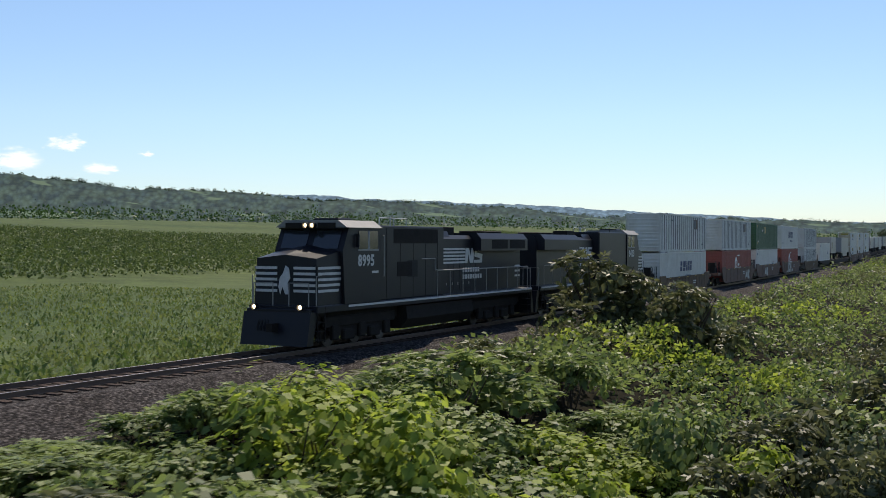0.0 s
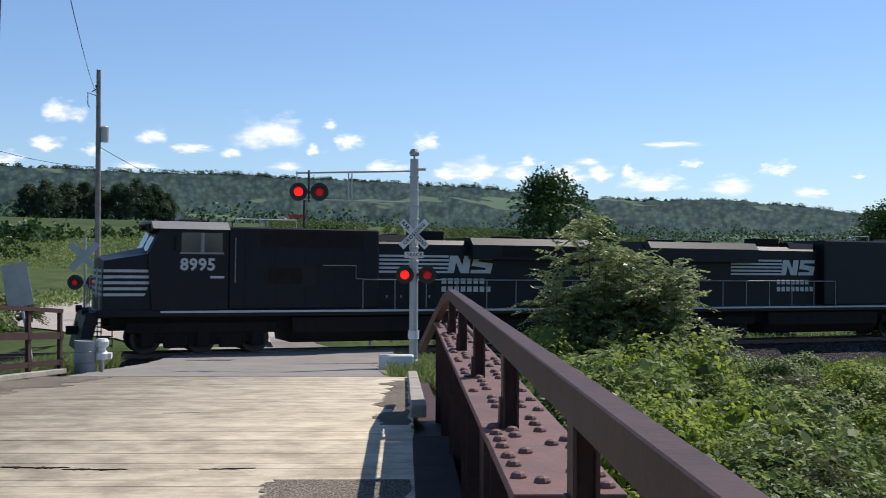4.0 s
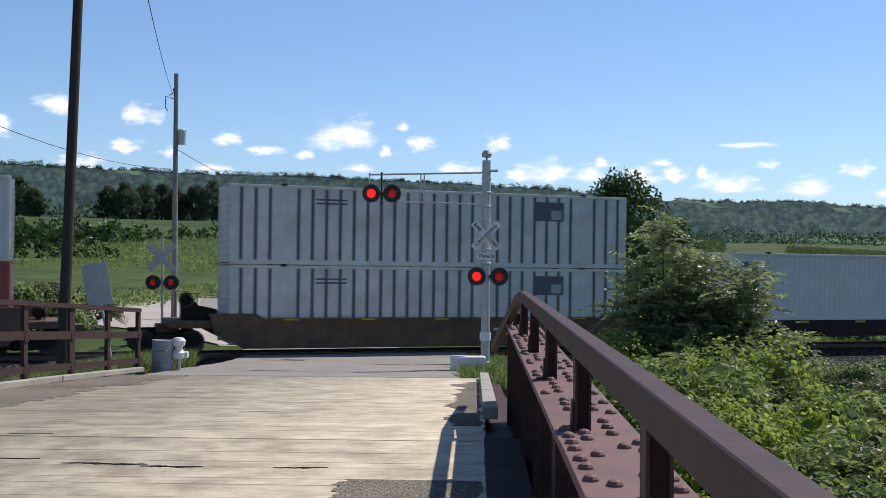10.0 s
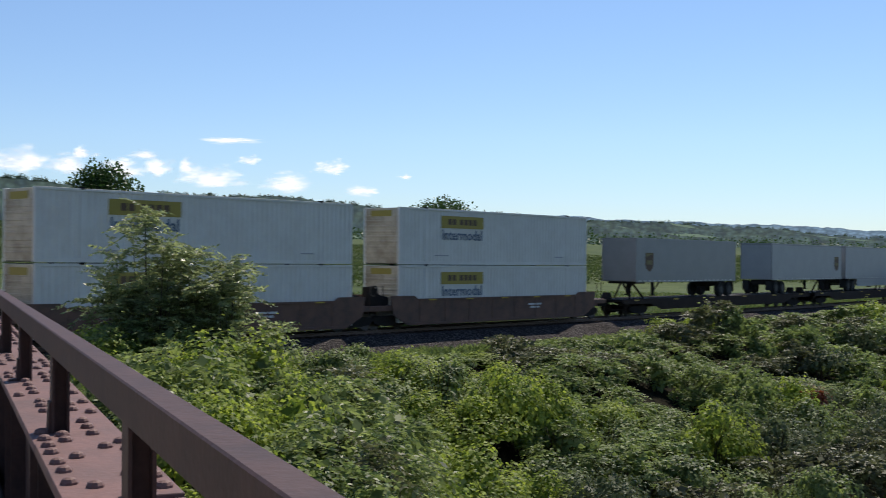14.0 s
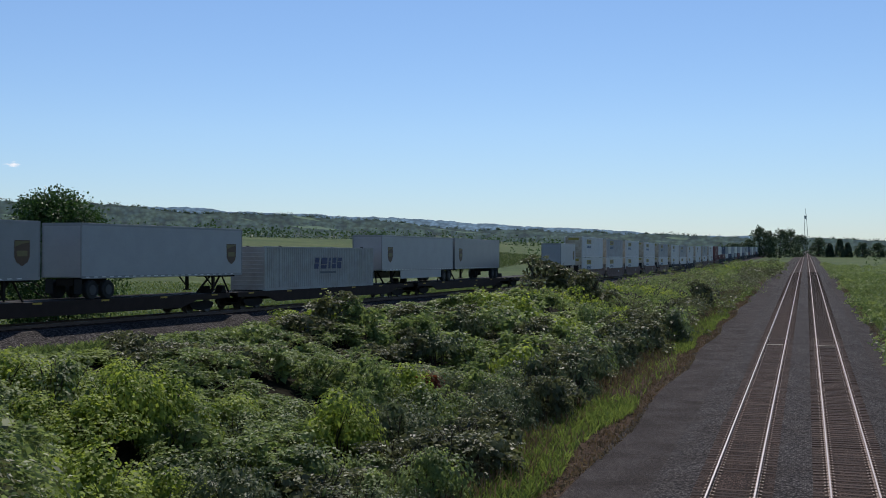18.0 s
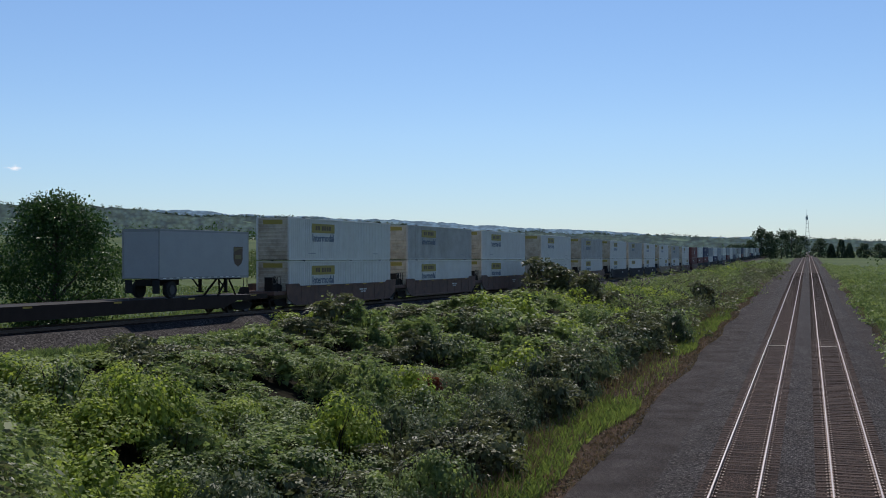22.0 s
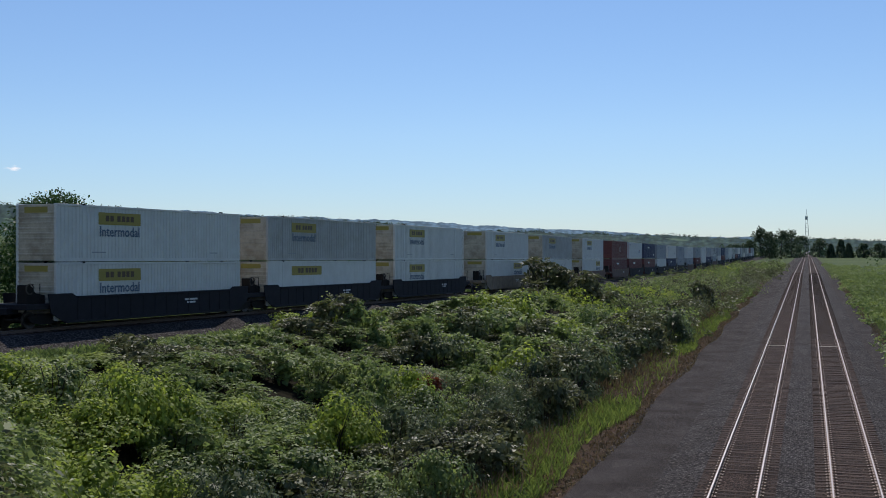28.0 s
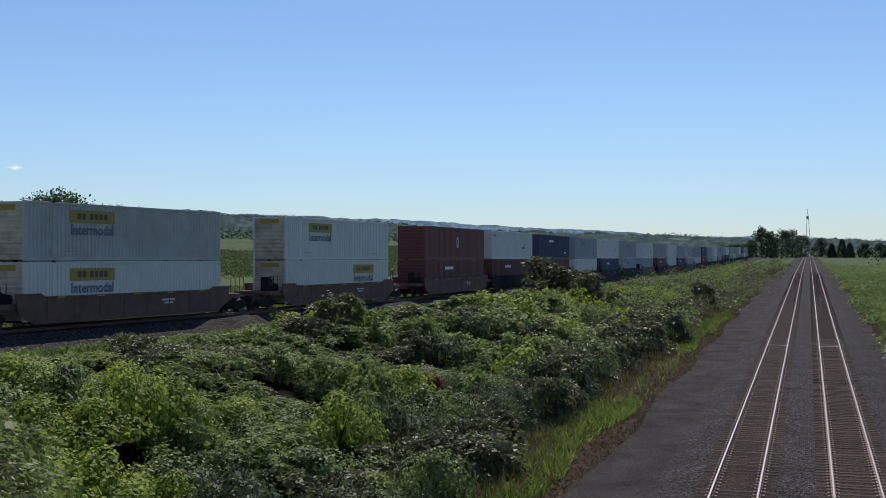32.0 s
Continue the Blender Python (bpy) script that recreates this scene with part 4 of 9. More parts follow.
M_LOGO_BROWN = mat("logo_brown", (0.11, 0.06, 0.03), 0.6, var=0.2, bump=0.0)
M_LOGO_DARK = mat("logo_dark_grey", (0.10, 0.11, 0.13), 0.6, var=0.2, bump=0.0)
M_GRAF = mat("white_graffiti_paint", (0.60, 0.60, 0.56), 0.7, var=0.4, scale=3, bump=0.0)
M_TEAL = mat("lettering_slate_blue", (0.10, 0.14, 0.20), 0.6, var=0.1, bump=0.0)
M_HEADLIGHT = glow("headlight_glow", (1.0, 0.80, 0.48), 5.0)
M_RIM = mat("dull_wheel_steel", (0.055, 0.055, 0.058), 0.6, 0.2, var=0.3, bump=0.0)
M_CHROME = mat("galvanised_bar", (0.45, 0.45, 0.45), 0.4, 0.7, var=0.2, bump=0.0)

FL = 16.15
MOVERS = []


def follow(ob, u, wheelbase=12.0, up=0.0, back=False):
    """Notes that ob rides with its middle u metres behind the train's zero mark."""
    MOVERS.append((ob, u, wheelbase, up, back))


def ride(s, base, up, back):
    a, b = Vector(line_at(s - base / 2)), Vector(line_at(s + base / 2))
    c = (a + b) / 2
    d = b - a
    rz = -math.degrees(math.atan2(d.x, d.y))
    rx = math.degrees(math.atan2(d.z, math.hypot(d.x, d.y)))
    if back:
        rz, rx = rz + 180, -rx
    return pose(c.x, c.y, c.z + up, rx, 0, rz)


# -- containers: local y runs along the train, x = +1.295 is the side towards the bridge, z from the container's floor
def side_sheet(x, n, y0, y1, z0, z1, depth, duty=0.5):
    """A corrugated sheet with n ribs."""
    pts, p = [], (y1 - y0) / n
    for i in range(n):
        a = y0 + i * p
        pts += [(a, 0), (a + p * (0.5 - duty / 2), 0), (a + p * (0.5 - duty / 2) + min(0.03, p * 0.1), -depth), (a + p * (0.5 + duty / 2), -depth), (a + p * (0.5 + duty / 2) + min(0.03, p * 0.1), 0)]
    pts.append((y1, 0))
    s = 1 if x > 0 else -1
    vs = [(x + s * o, y, z) for y, o in pts for z in (z0, z1)]
    m = Mesh().add(vs, [(2 * i, 2 * i + 2, 2 * i + 3, 2 * i + 1) for i in range(len(pts) - 1)])
    return m


def bars(rows, x, size):
    """Plain bars that stand for writing: rows of (y, z, length)."""
    m = Mesh()
    for y, z, w in rows:
        m.box(x, x + 0.004, y, y + w, z, z + size)
    return m


CONT = {}


def small_print(rows, x, size, m, parent, lab="", at=None):
    for r in rows:
        part("fine_print", bars([r], x, size), m, parent, lab, at=at)


def container(kind, length=FL, height=2.896):
    """One container of a kind, as the master that the others are copied from."""
    c = thing("shipping_container", "", "container")
    L2, W, H = length / 2, 1.295, height
    paint = {"jb": M_BOX_WHITE, "jb2": M_BOX_WHITE, "jb3": M_BOX_WHITE, "jbold": M_BOX_MID, "swift": M_BOX_WHITE, "swiftlow": M_BOX_DULL, "rib": M_BOX_WHITE2, "green": M_BOX_GREEN, "white": M_BOX_WHITE, "hub": M_BOX_RED, "red": M_BOX_DEEPRED,
             "maroon": M_BOX_MAROON, "navy": M_BOX_NAVY, "grey": M_BOX_GREY, "stack": M_BOX_WHITE2}[kind]
    n, dep, duty = {"rib": (22, 0.03, 0.20), "stack": (30, 0.03, 0.20), "green": (44, 0.02, 0.4), "hub": (48, 0.022, 0.5), "red": (50, 0.03, 0.5), "maroon": (50, 0.03, 0.5), "jb3": (20, 0.006, 0.15)}.get(kind, (58, 0.034, 0.5))
    inner = L2 - 0.14
    for s in (1, -1):
        part("side_panel", side_sheet(s * (W - 0.012), n, -inner, inner, 0.16, H - 0.11, dep, duty), paint, c)
        part("top_rail", Mesh().box(s * W - 0.05, s * W + 0.02 - 0.02 * (s < 0), -L2 + 0.14, L2 - 0.14, H - 0.11, H, 0.008) if s > 0 else Mesh().box(-W - 0.0, -W + 0.05, -L2 + 0.14, L2 - 0.14, H - 0.11, H, 0.008), paint, c)
        part("bottom_rail", Mesh().box(min(s * W, s * (W - 0.06)), max(s * W, s * (W - 0.06)), -L2 + 0.14, L2 - 0.14, 0.0, 0.16, 0.008), paint, c)
        for e in (1, -1):
            y = e * (L2 - 0.07)
            part("corner_post", Mesh().box(min(s * W, s * (W - 0.15)), max(s * W, s * (W - 0.15)), y - 0.07, y + 0.07, 0, H, 0.01), paint, c)
        if length > 13:
            for e in (1, -1):
                y = e * 6.10
                part("lift_post", Mesh().box(min(s * (W + 0.004), s * (W - 0.10)), max(s * (W + 0.004), s * (W - 0.10)), y - 0.09, y + 0.09, 0.03, H - 0.02), paint, c)
                part("corner_casting", Mesh().box(min(s * (W + 0.02), s * (W - 0.12)), max(s * (W + 0.02), s * (W - 0.12)), y - 0.10, y + 0.10, H - 0.05, H + 0.055), M_UNDER, c)
    part("roof", Mesh().box(-W + 0.02, W - 0.02, -L2 + 0.1, L2 - 0.1, H - 0.10, H - 0.03), paint, c)
    part("floor", Mesh().box(-W + 0.05, W - 0.05, -L2 + 0.1, L2 - 0.1, 0.03, 0.15), M_UNDER, c)
    # front wall (towards the engine) and the two doors at the rear
    # cream colour holds the warm light bounced between boxes, under rust stains
    front = M_BOX_CREAM if kind.startswith("jb") else paint
    prof = [(-L2 + 0.10, 0.05), (-L2 + 0.03, 0.05)]
    for k in range(9):
        z = 0.30 + k * 0.26
        prof += [(-L2 + 0.03, z), (-L2, z + 0.02), (-L2, z + 0.10), (-L2 + 0.03, z + 0.12)]
    prof += [(-L2 + 0.03, H - 0.05), (-L2 + 0.10, H - 0.05)]
    fm = Mesh().prism(prof, "x", -W + 0.14, W - 0.14)
    fw = part("front_wall", fm, front, c, "ribbed end wall with rust stains, bounced sunlight painted cream" if front is M_BOX_CREAM else "")
    if kind.startswith("jb"):
        part("logo_panel", Mesh().box(-0.75, 0.75, -L2 - 0.008, -L2 - 0.002, H - 0.46, H - 0.16), M_LOGO_YEL, fw, "yellow name panel")
    for s in (1, -1):
        d = part("door", Mesh().box(min(s * 0.01, s * (W - 0.14)), max(s * 0.01, s * (W - 0.14)), L2 - 0.09, L2 - 0.03, 0.10, H - 0.08, 0.006), paint, c)
        for x in (0.32, 0.85):
            part("lock_bar", Mesh().tube((s * x, L2 - 0.005, 0.12), (s * x, L2 - 0.005, H - 0.1), 0.017, 6), M_CHROME, d)
    X = W + 0.003
    read = pose(0, 0, 0, 0, 0, 90)

    def sign(text, size, y, z, m, bold=0.0, shear=0.0, space=1.0, label=""):
        me = words(text, size, 0.003, bold, shear, space=space)
        part("lettering", me, m, c, label, at=pose(X, y, z, 0, 0, 90))

    if kind == "jb3":
        lp = part("logo_panel", Mesh().box(X, X + 0.006, -L2 + 3.1, -L2 + 7.3, H - 0.96, H - 0.34), M_LOGO_YEL, c, "long yellow name panel")
        small_print([(-L2 + 3.95 + 0.42 * k + (0.2 if k > 1 else 0), H - 0.80, 0.32) for k in range(6)], X + 0.006, 0.32, M_LOGO_BROWN, lp, "dark bars of a worn company name")
    elif kind.startswith("jb"):
        y0 = L2 - 6.2 if kind == "jb2" else -L2 + 3.1
        lp = part("logo_panel", Mesh().box(X, X + 0.006, y0, y0 + 3.4, H - 0.98, H - 0.34), M_LOGO_YEL, c, "yellow name panel")
        small_print([(y0 + 0.55 + 0.36 * k + (0.2 if k > 1 else 0), H - 0.80, 0.27) for k in range(6)], X + 0.006, 0.30, M_LOGO_BROWN, lp, "dark bars of a worn company name")
        sign("Intermodal", 0.74, y0 + 1.7, H - 1.36, M_TEAL, 0.012, label="slate-blue word Intermodal")
        small_print([(-L2 + 2.6, 0.44, 1.1), (L2 - 3.2, 0.44, 0.8)], X, 0.06, M_BOX_GREY, c)
    if kind in ("swift", "swiftlow"):
        y0 = -L2 + 6.4 if kind == "swift" else -L2 + 6.6
        lg = Mesh()
        for k, w in enumerate((0.78, 1.05, 0.40, 0.74, 0.80)):
            yy = y0 + (0, 0.95, 2.10, 2.62, 3.44)[k]
            zb, zt = H - 1.52, H - 0.74
            zm = zb + (0.42, 0.30, 0.55, 0.40, 0.52)[k]
            lg.prism([(yy, zb), (yy + w * 0.82, zb), (yy + w * 0.86, zm - 0.05), (yy + 0.05, zm - 0.05)], "x", X, X + 0.005)
            lg.prism([(yy + 0.08, zm), (yy + w * 0.9, zm), (yy + w, zt), (yy + 0.17, zt)], "x", X, X + 0.005)
        part("logo", lg, M_LOGO_NAVY, c, "slanted navy blocks of a company mark")
        if kind == "swift":
            sign("INTERMODAL", 0.34, y0 + 2.9, H - 1.96, M_LOGO_NAVY, 0.0, label="navy word INTERMODAL")
            sign("53ft", 0.30, -L2 + 1.35, 0.72, M_LOGO_DARK, 0.004)
        else:
            small_print([(y0 + 0.9, H - 1.85, 2.4)], X, 0.14, M_LOGO_DARK, c)
    # a dark grey strip along each channel of the bridge side
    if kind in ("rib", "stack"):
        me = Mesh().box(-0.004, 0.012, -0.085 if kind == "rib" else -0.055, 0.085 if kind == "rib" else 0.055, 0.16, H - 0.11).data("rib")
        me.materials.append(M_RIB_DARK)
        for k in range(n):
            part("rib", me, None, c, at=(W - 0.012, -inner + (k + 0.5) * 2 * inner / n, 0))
    if kind == "rib":
        lp = part("logo_panel", Mesh().box(X, X + 0.006, 3.35, 4.75, H - 1.08, H - 0.30), M_LOGO_BROWN, c, "faded tan and dark square mark")
        part("logo_bar", Mesh().box(X + 0.006, X + 0.009, 3.40, 3.95, H - 1.02, H - 0.36), M_LOGO_DARK, lp)
        small_print([(-L2 + 3.4, H - 0.55, 0.5), (L2 - 5.0, H - 0.5, 0.9), (L2 - 1.8, 0.5, 0.4)], X, 0.12, M_LOGO_DARK, c)
    if kind == "stack":
        lp = part("logo_panel", Mesh().box(X, X + 0.006, 4.0, 5.25, H - 1.05, H - 0.30), M_LOGO_DARK, c, "dark square company mark")
        part("logo_bar", Mesh().box(X + 0.006, X + 0.009, 4.7, 5.15, H - 0.98, H - 0.62), M_BOX_GREY, lp)
        small_print([(-4.9, H - 0.52, 1.2), (-4.9, H - 0.66, 1.2)], X, 0.06, M_LOGO_DARK, c)
    if kind == "green":
        lp = part("logo_panel", Mesh().box(X, X + 0.006, -2.7, -1.3, H - 1.10, H - 0.40), M_LOGO_YEL, c, "faded yellow square mark")
        part("logo_bar", Mesh().box(X + 0.006, X + 0.009, -2.62, -2.15, H - 1.02, H - 0.48), M_BOX_GREEN, lp)
        part("placard", Mesh().prism([(-3.75, H - 0.8), (-3.5, H - 1.0), (-3.25, H - 0.8), (-3.5, H - 0.6)], "x", X, X + 0.005), M_WHITE, c, "white diamond placard")
        part("placard", Mesh().box(X, X + 0.005, -L2 + 0.7, -L2 + 1.0, H - 0.5, H - 0.25).box(X, X + 0.005, -L2 + 0.7, -L2 + 1.0, 0.6, 0.8), M_LOGO_YEL, c)
        sign("53", 0.30, -L2 + 1.4, 0.85, M_WHITE, 0.004)
    if kind == "white":
        small_print([(-L2 + 0.6, H - 0.6, 0.7), (3.6, 1.1, 1.2)], X, 0.22, M_TEAL, c)
        small_print([(4.2, 1.4, 0.6)], X, 0.18, M_BOX_RED, c)
    if kind == "hub":
        house = [(-1.35, 1.02), (-0.05, 1.02), (-0.05, 1.95), (-0.70, 2.32), (-1.35, 1.95)]
        lg = part("logo", Mesh().prism(house, "x", X, X + 0.006), M_WHITE, c, "white house-shaped company mark")
        part("logo_bar", Mesh().box(X + 0.006, X + 0.009, -1.02, -0.84, 1.15, 1.85).box(X + 0.006, X + 0.009, -0.56, -0.38, 1.15, 1.85).box(X + 0.006, X + 0.009, -0.84, -0.56, 1.42, 1.58), M_BOX_RED, lg)
        small_print([(0.35, 1.38, 0.75), (0.20, 1.02, 1.9)], X, 0.24, M_WHITE, c, "white bars of a company name")
        small_print([(-0.1, H - 0.55, 1.3)], X, 0.10, M_WHITE, c)
    if kind == "red":
        ring = Mesh()
        for k in range(14):
            a, b = 2 * math.pi * k / 14, 2 * math.pi * (k + 1) / 14
            q = lambda t, r: (0.2 + 0.30 * r * math.cos(t), H / 2 + 0.1 + 0.50 * r * math.sin(t))
            ring.prism([q(a, 1), q(b, 1), q(b, 0.6), q(a, 0.6)], "x", X, X + 0.005)
        part("logo", ring, M_WHITE, c, "white oval ring mark")
    if kind in ("grey", "navy", "maroon"):
        small_print([(-3.2, H - 0.9, 2.2), (L2 - 3, 0.6, 1.0)], X, 0.26, M_WHITE if kind != "grey" else M_TEAL, c)
    CONT[(kind, length)] = c
    return c


LABELS = {
    "jb": "white corrugated container with yellow panel and Intermodal lettering", "jb2": "white corrugated container with yellow panel near its rear",
    "jb3": "smooth white container with a long yellow panel", "jbold": "chalky grey-white container with yellow panel and Intermodal lettering",
    "swift": "white corrugated container with slanted navy company mark", "swiftlow": "dull white container with navy mark on a flatcar",
    "rib": "pale grey container with dark upright ribs and square mark", "stack": "pale grey ribbed container with dark square mark",
    "green": "dark green corrugated container with yellow square mark", "white": "plain white corrugated container in a well car",
    "hub": "red corrugated container with white house mark", "red": "red corrugated container with white ring mark",
    "maroon": "dark maroon corrugated container in a well car", "navy": "navy blue corrugated container in a well car", "grey": "plain grey corrugated container in a well car"}
GROUPS = "containers on the train"


FAR = {}


def put_container(kind, u, floor, length=FL):
    src = CONT.get((kind, length))
    if u > 880:
        if kind not in FAR:
            FAR[kind] = plain_copy(src, ("side_panel", "roof", "door", "front_wall", "lock_bar"))
            ob = FAR[kind]
        else:
            ob = copy_thing(FAR[kind], Matrix())
    elif src is None:
        ob = container(kind, length)
    else:
        ob = copy_thing(src, Matrix())
    tagged(ob, LABELS[kind], "container", GROUPS)
    follow(ob, u, 12.0, floor)
    return ob


# -- wheels and trucks
def truck(parent, y, axles=2, wb=1.75, r=0.42):
    t = part("truck", Mesh().box(-0.5, 0.5, -0.2, 0.2, r - 0.05, r + 0.25), M_UNDER, parent, at=(0, y, 0))
    span = wb * (axles - 1)
    for s in (-1, 1):
        fr = Mesh().prism([(-span / 2 - 0.30, r + 0.10), (-span / 2 - 0.2, r + 0.24), (-0.35, r + 0.30), (0.35, r + 0.30), (span / 2 + 0.2, r + 0.24), (span / 2 + 0.30, r + 0.10), (span / 2 + 0.1, r - 0.10), (0.3, r - 0.22), (-0.3, r - 0.22), (-span / 2 - 0.1, r - 0.10)], "x", s * 1.0 - 0.07, s * 1.0 + 0.07)
        part("side_frame", fr, M_UNDER, t)
        if axles == 3:
            for k in range(3):
                yy = -span / 2 + k * wb
                part("journal_box", Mesh().box(s * 1.12 - 0.09, s * 1.12 + 0.09, yy - 0.24, yy + 0.24, r - 0.26, r + 0.30, 0.04), M_UNDER, t)
            for k in range(2):
                yy = -span / 2 + (k + 0.5) * wb
                part("spring_seat", Mesh().box(s * 1.10 - 0.10, s * 1.10 + 0.10, yy - 0.42, yy + 0.42, r - 0.30, r + 0.10, 0.05), M_UNDER, t)
            part("brake_rigging", Mesh().box(s * 1.08 - 0.06, s * 1.08 + 0.06, -span / 2 - 0.75, span / 2 + 0.75, r + 0.22, r + 0.62, 0.04), M_UNDER, t)
        for k in range(axles):
            yy = -span / 2 + k * wb
            part("wheel", Mesh().lathe([(0.0, -0.06), (r * 0.5, -0.045), (r * 0.86, -0.06), (r + 0.025, -0.065), (r + 0.025, -0.04), (r, -0.03), (r, 0.065), (r * 0.84, 0.065), (r * 0.5, 0.02), (0.0, 0.05)], "x", (s * 0.76, yy, r), 18), M_WHEEL, t)
    for k in range(axles):
        yy = -span / 2 + k * wb
        part("axle", Mesh().tube((-0.76, yy, r), (0.76, yy, r), 0.07), M_WHEEL, t)
    return t


CARS = {}


def well_car(kind, well=16.6, pitch=20.0, tall=0.0):
    """A deep-well container car, its wells between low side sills."""
    paint = {"brown": M_CAR_BROWN, "yellow": M_CAR_YELLOW, "dark": M_CAR_DARK, "tan": M_CAR_TAN}[kind]
    c = thing("well_car", "", "rail car")
    w, z0, z1 = well / 2, 0.24, (1.36 if kind == "yellow" else 1.58)
    for s in (1, -1):
        sh = [(-w - 0.5, z1 + 0.12), (-w + 1.2, z1 + 0.12), (-w + 1.6, z1 - 0.12), (w - 1.6, z1 - 0.12), (w - 1.2, z1 + 0.12), (w + 0.5, z1 + 0.12), (w + 0.3, 0.75), (w - 0.7, z0), (-w + 0.7, z0), (-w - 0.3, 0.75)]
        sp = part("side_sill", Mesh().prism(sh, "x", min(s * 1.42, s * 1.48), max(s * 1.42, s * 1.48)), paint, c)
        part("top_chord", Mesh().box(min(s * 1.36, s * 1.53), max(s * 1.36, s * 1.53), -w + 1.6, w - 1.6, z1 - 0.14, z1 - 0.04, 0.01), paint, sp)
        part("bottom_chord", Mesh().box(min(s * 1.36, s * 1.53), max(s * 1.36, s * 1.53), -w + 0.7, w - 0.7, z0 - 0.03, z0 + 0.10, 0.01), paint, sp)
        n = 14 if kind in ("dark", "yellow") else 8
        for k in range(n if s > 0 else 0):
            y = -w + 1.6 + (well - 3.2) * k / (n - 1)
            part("rib", Mesh().box(min(s * 1.48, s * 1.535), max(s * 1.48, s * 1.50), y - 0.035, y + 0.035, z0 + 0.1, z1 - 0.14), paint, sp)
        if kind in ("yellow", "brown") and s > 0:
            for k in range(5):
                y = -w + 2.2 + (well - 4.9) * k / 4
                part("reflector", Mesh().box(min(s * 1.535, s * 1.54), max(s * 1.535, s * 1.54), y, y + 0.55, z1 - 0.13, z1 - 0.06), M_YEL, sp)
        part("fine_print", bars([(2.2, z1 - 0.55, 1.2), (2.4, z1 - 0.72, 0.8)], s * 1.482 if s > 0 else -1.49, 0.10), M_STRIPE, sp)
    part("well_floor", Mesh().box(-1.38, 1.38, -w + 0.7, w - 0.7, 0.26, 0.33), M_UNDER, c)
    for e in (1, -1):
        y = e * (w + 0.9)
        part("end_platform", Mesh().box(-1.35, 1.35, y - 0.95, y + 0.95, 0.95, 1.22, 0.03).box(-0.45, 0.45, e * (w + 1.8) - 0.4, e * (w + 1.8) + 0.4, 0.75, 1.05), paint, c)
        for sx in (1.3, -1.3):
            part("hand_rail", Mesh().path([(sx, y, 1.22), (sx, y, 2.2), (sx, y + e * 0.45, 2.2), (sx, y + e * 0.45, 1.22)], 0.025, 5), M_UNDER, c)
        if e < 0:
            bs = part("brake_stand", Mesh().prism([(y - 0.5, 1.2), (y + 0.75, 1.2), (y + 0.75, 1.62), (y + 0.1, 1.75), (y - 0.25, 2.15), (y - 0.5, 2.15)], "x", 0.35, 0.95), M_UNDER, c, "dark brake stand with a hand wheel")
            part("hand_wheel", Mesh().lathe([(0.22, -0.02), (0.28, -0.02), (0.28, 0.02), (0.22, 0.02), (0.22, -0.02)], "x", (1.02, y - 0.35, 1.95), 14), M_WHEEL, bs)
        else:
            part("air_reservoir", Mesh().lathe([(0.0, -0.75), (0.18, -0.72), (0.24, -0.6), (0.24, 0.6), (0.18, 0.72), (0.0, 0.75)], "x", (0.0, y - 0.2, 1.5), 14), M_UNDER, c)
        part("air_hose", Mesh().path([(0.45, e * (pitch / 2 - 0.7), 0.95), (0.5, e * (pitch / 2 - 0.25), 0.6), (0.4, e * (pitch / 2 + 0.15), 0.5)], 0.035, 6), M_TYRE, c)
        truck(c, e * (pitch / 2 - 1.35))
        part("drawbar", Mesh().box(-0.12, 0.12, min(e * (w + 1.6), e * (pitch / 2)), max(e * (w + 1.6), e * (pitch / 2)), 0.68, 0.92), M_UNDER, c)
    CARS[(kind, pitch)] = c
    return c


def flat_car(length, paint=None):
    c = thing("flat_car", "", "rail car")
    h = length / 2
    paint = paint or M_FLAT
    part("deck", Mesh().box(-1.35, 1.35, -h + 0.3, h - 0.3, 0.98, 1.12, 0.02), M_UNDER, c)
    for s in (1, -1):
        sh = [(-h + 0.2, 1.14), (h - 0.2, 1.14), (h - 0.2, 0.85), (h - 3.6, 0.80), (h - 5.0, 0.42), (-h + 5.0, 0.42), (-h + 3.6, 0.80), (-h + 0.2, 0.85)]
        ss = part("side_sill", Mesh().prism(sh, "x", min(s * 1.36, s * 1.42), max(s * 1.36, s * 1.42)), paint, c)
        for k in range(6):
            y = -h + 1.5 + (length - 3.6) * k / 5
            part("reflector", Mesh().box(min(s * 1.42, s * 1.425), max(s * 1.42, s * 1.425), y, y + 0.6, 1.02, 1.11), M_YEL, ss)
    for e in (1, -1):
        truck(c, e * (h - 2.6), r=0.40)
        part("coupler", Mesh().box(-0.13, 0.13, min(e * (h - 0.4), e * (h + 0.5)), max(e * (h - 0.4), e * (h + 0.5)), 0.70, 0.95), M_UNDER, c)
        part("hitch", Mesh().prism([(e * (h - 0.6) - 0.5, 1.12), (e * (h - 0.6) + 0.1, 1.12), (e * (h - 0.6) - 0.05, 1.55), (e * (h - 0.6) - 0.2, 1.55)], "x", -0.25, 0.25), M_UNDER, c)
    return c


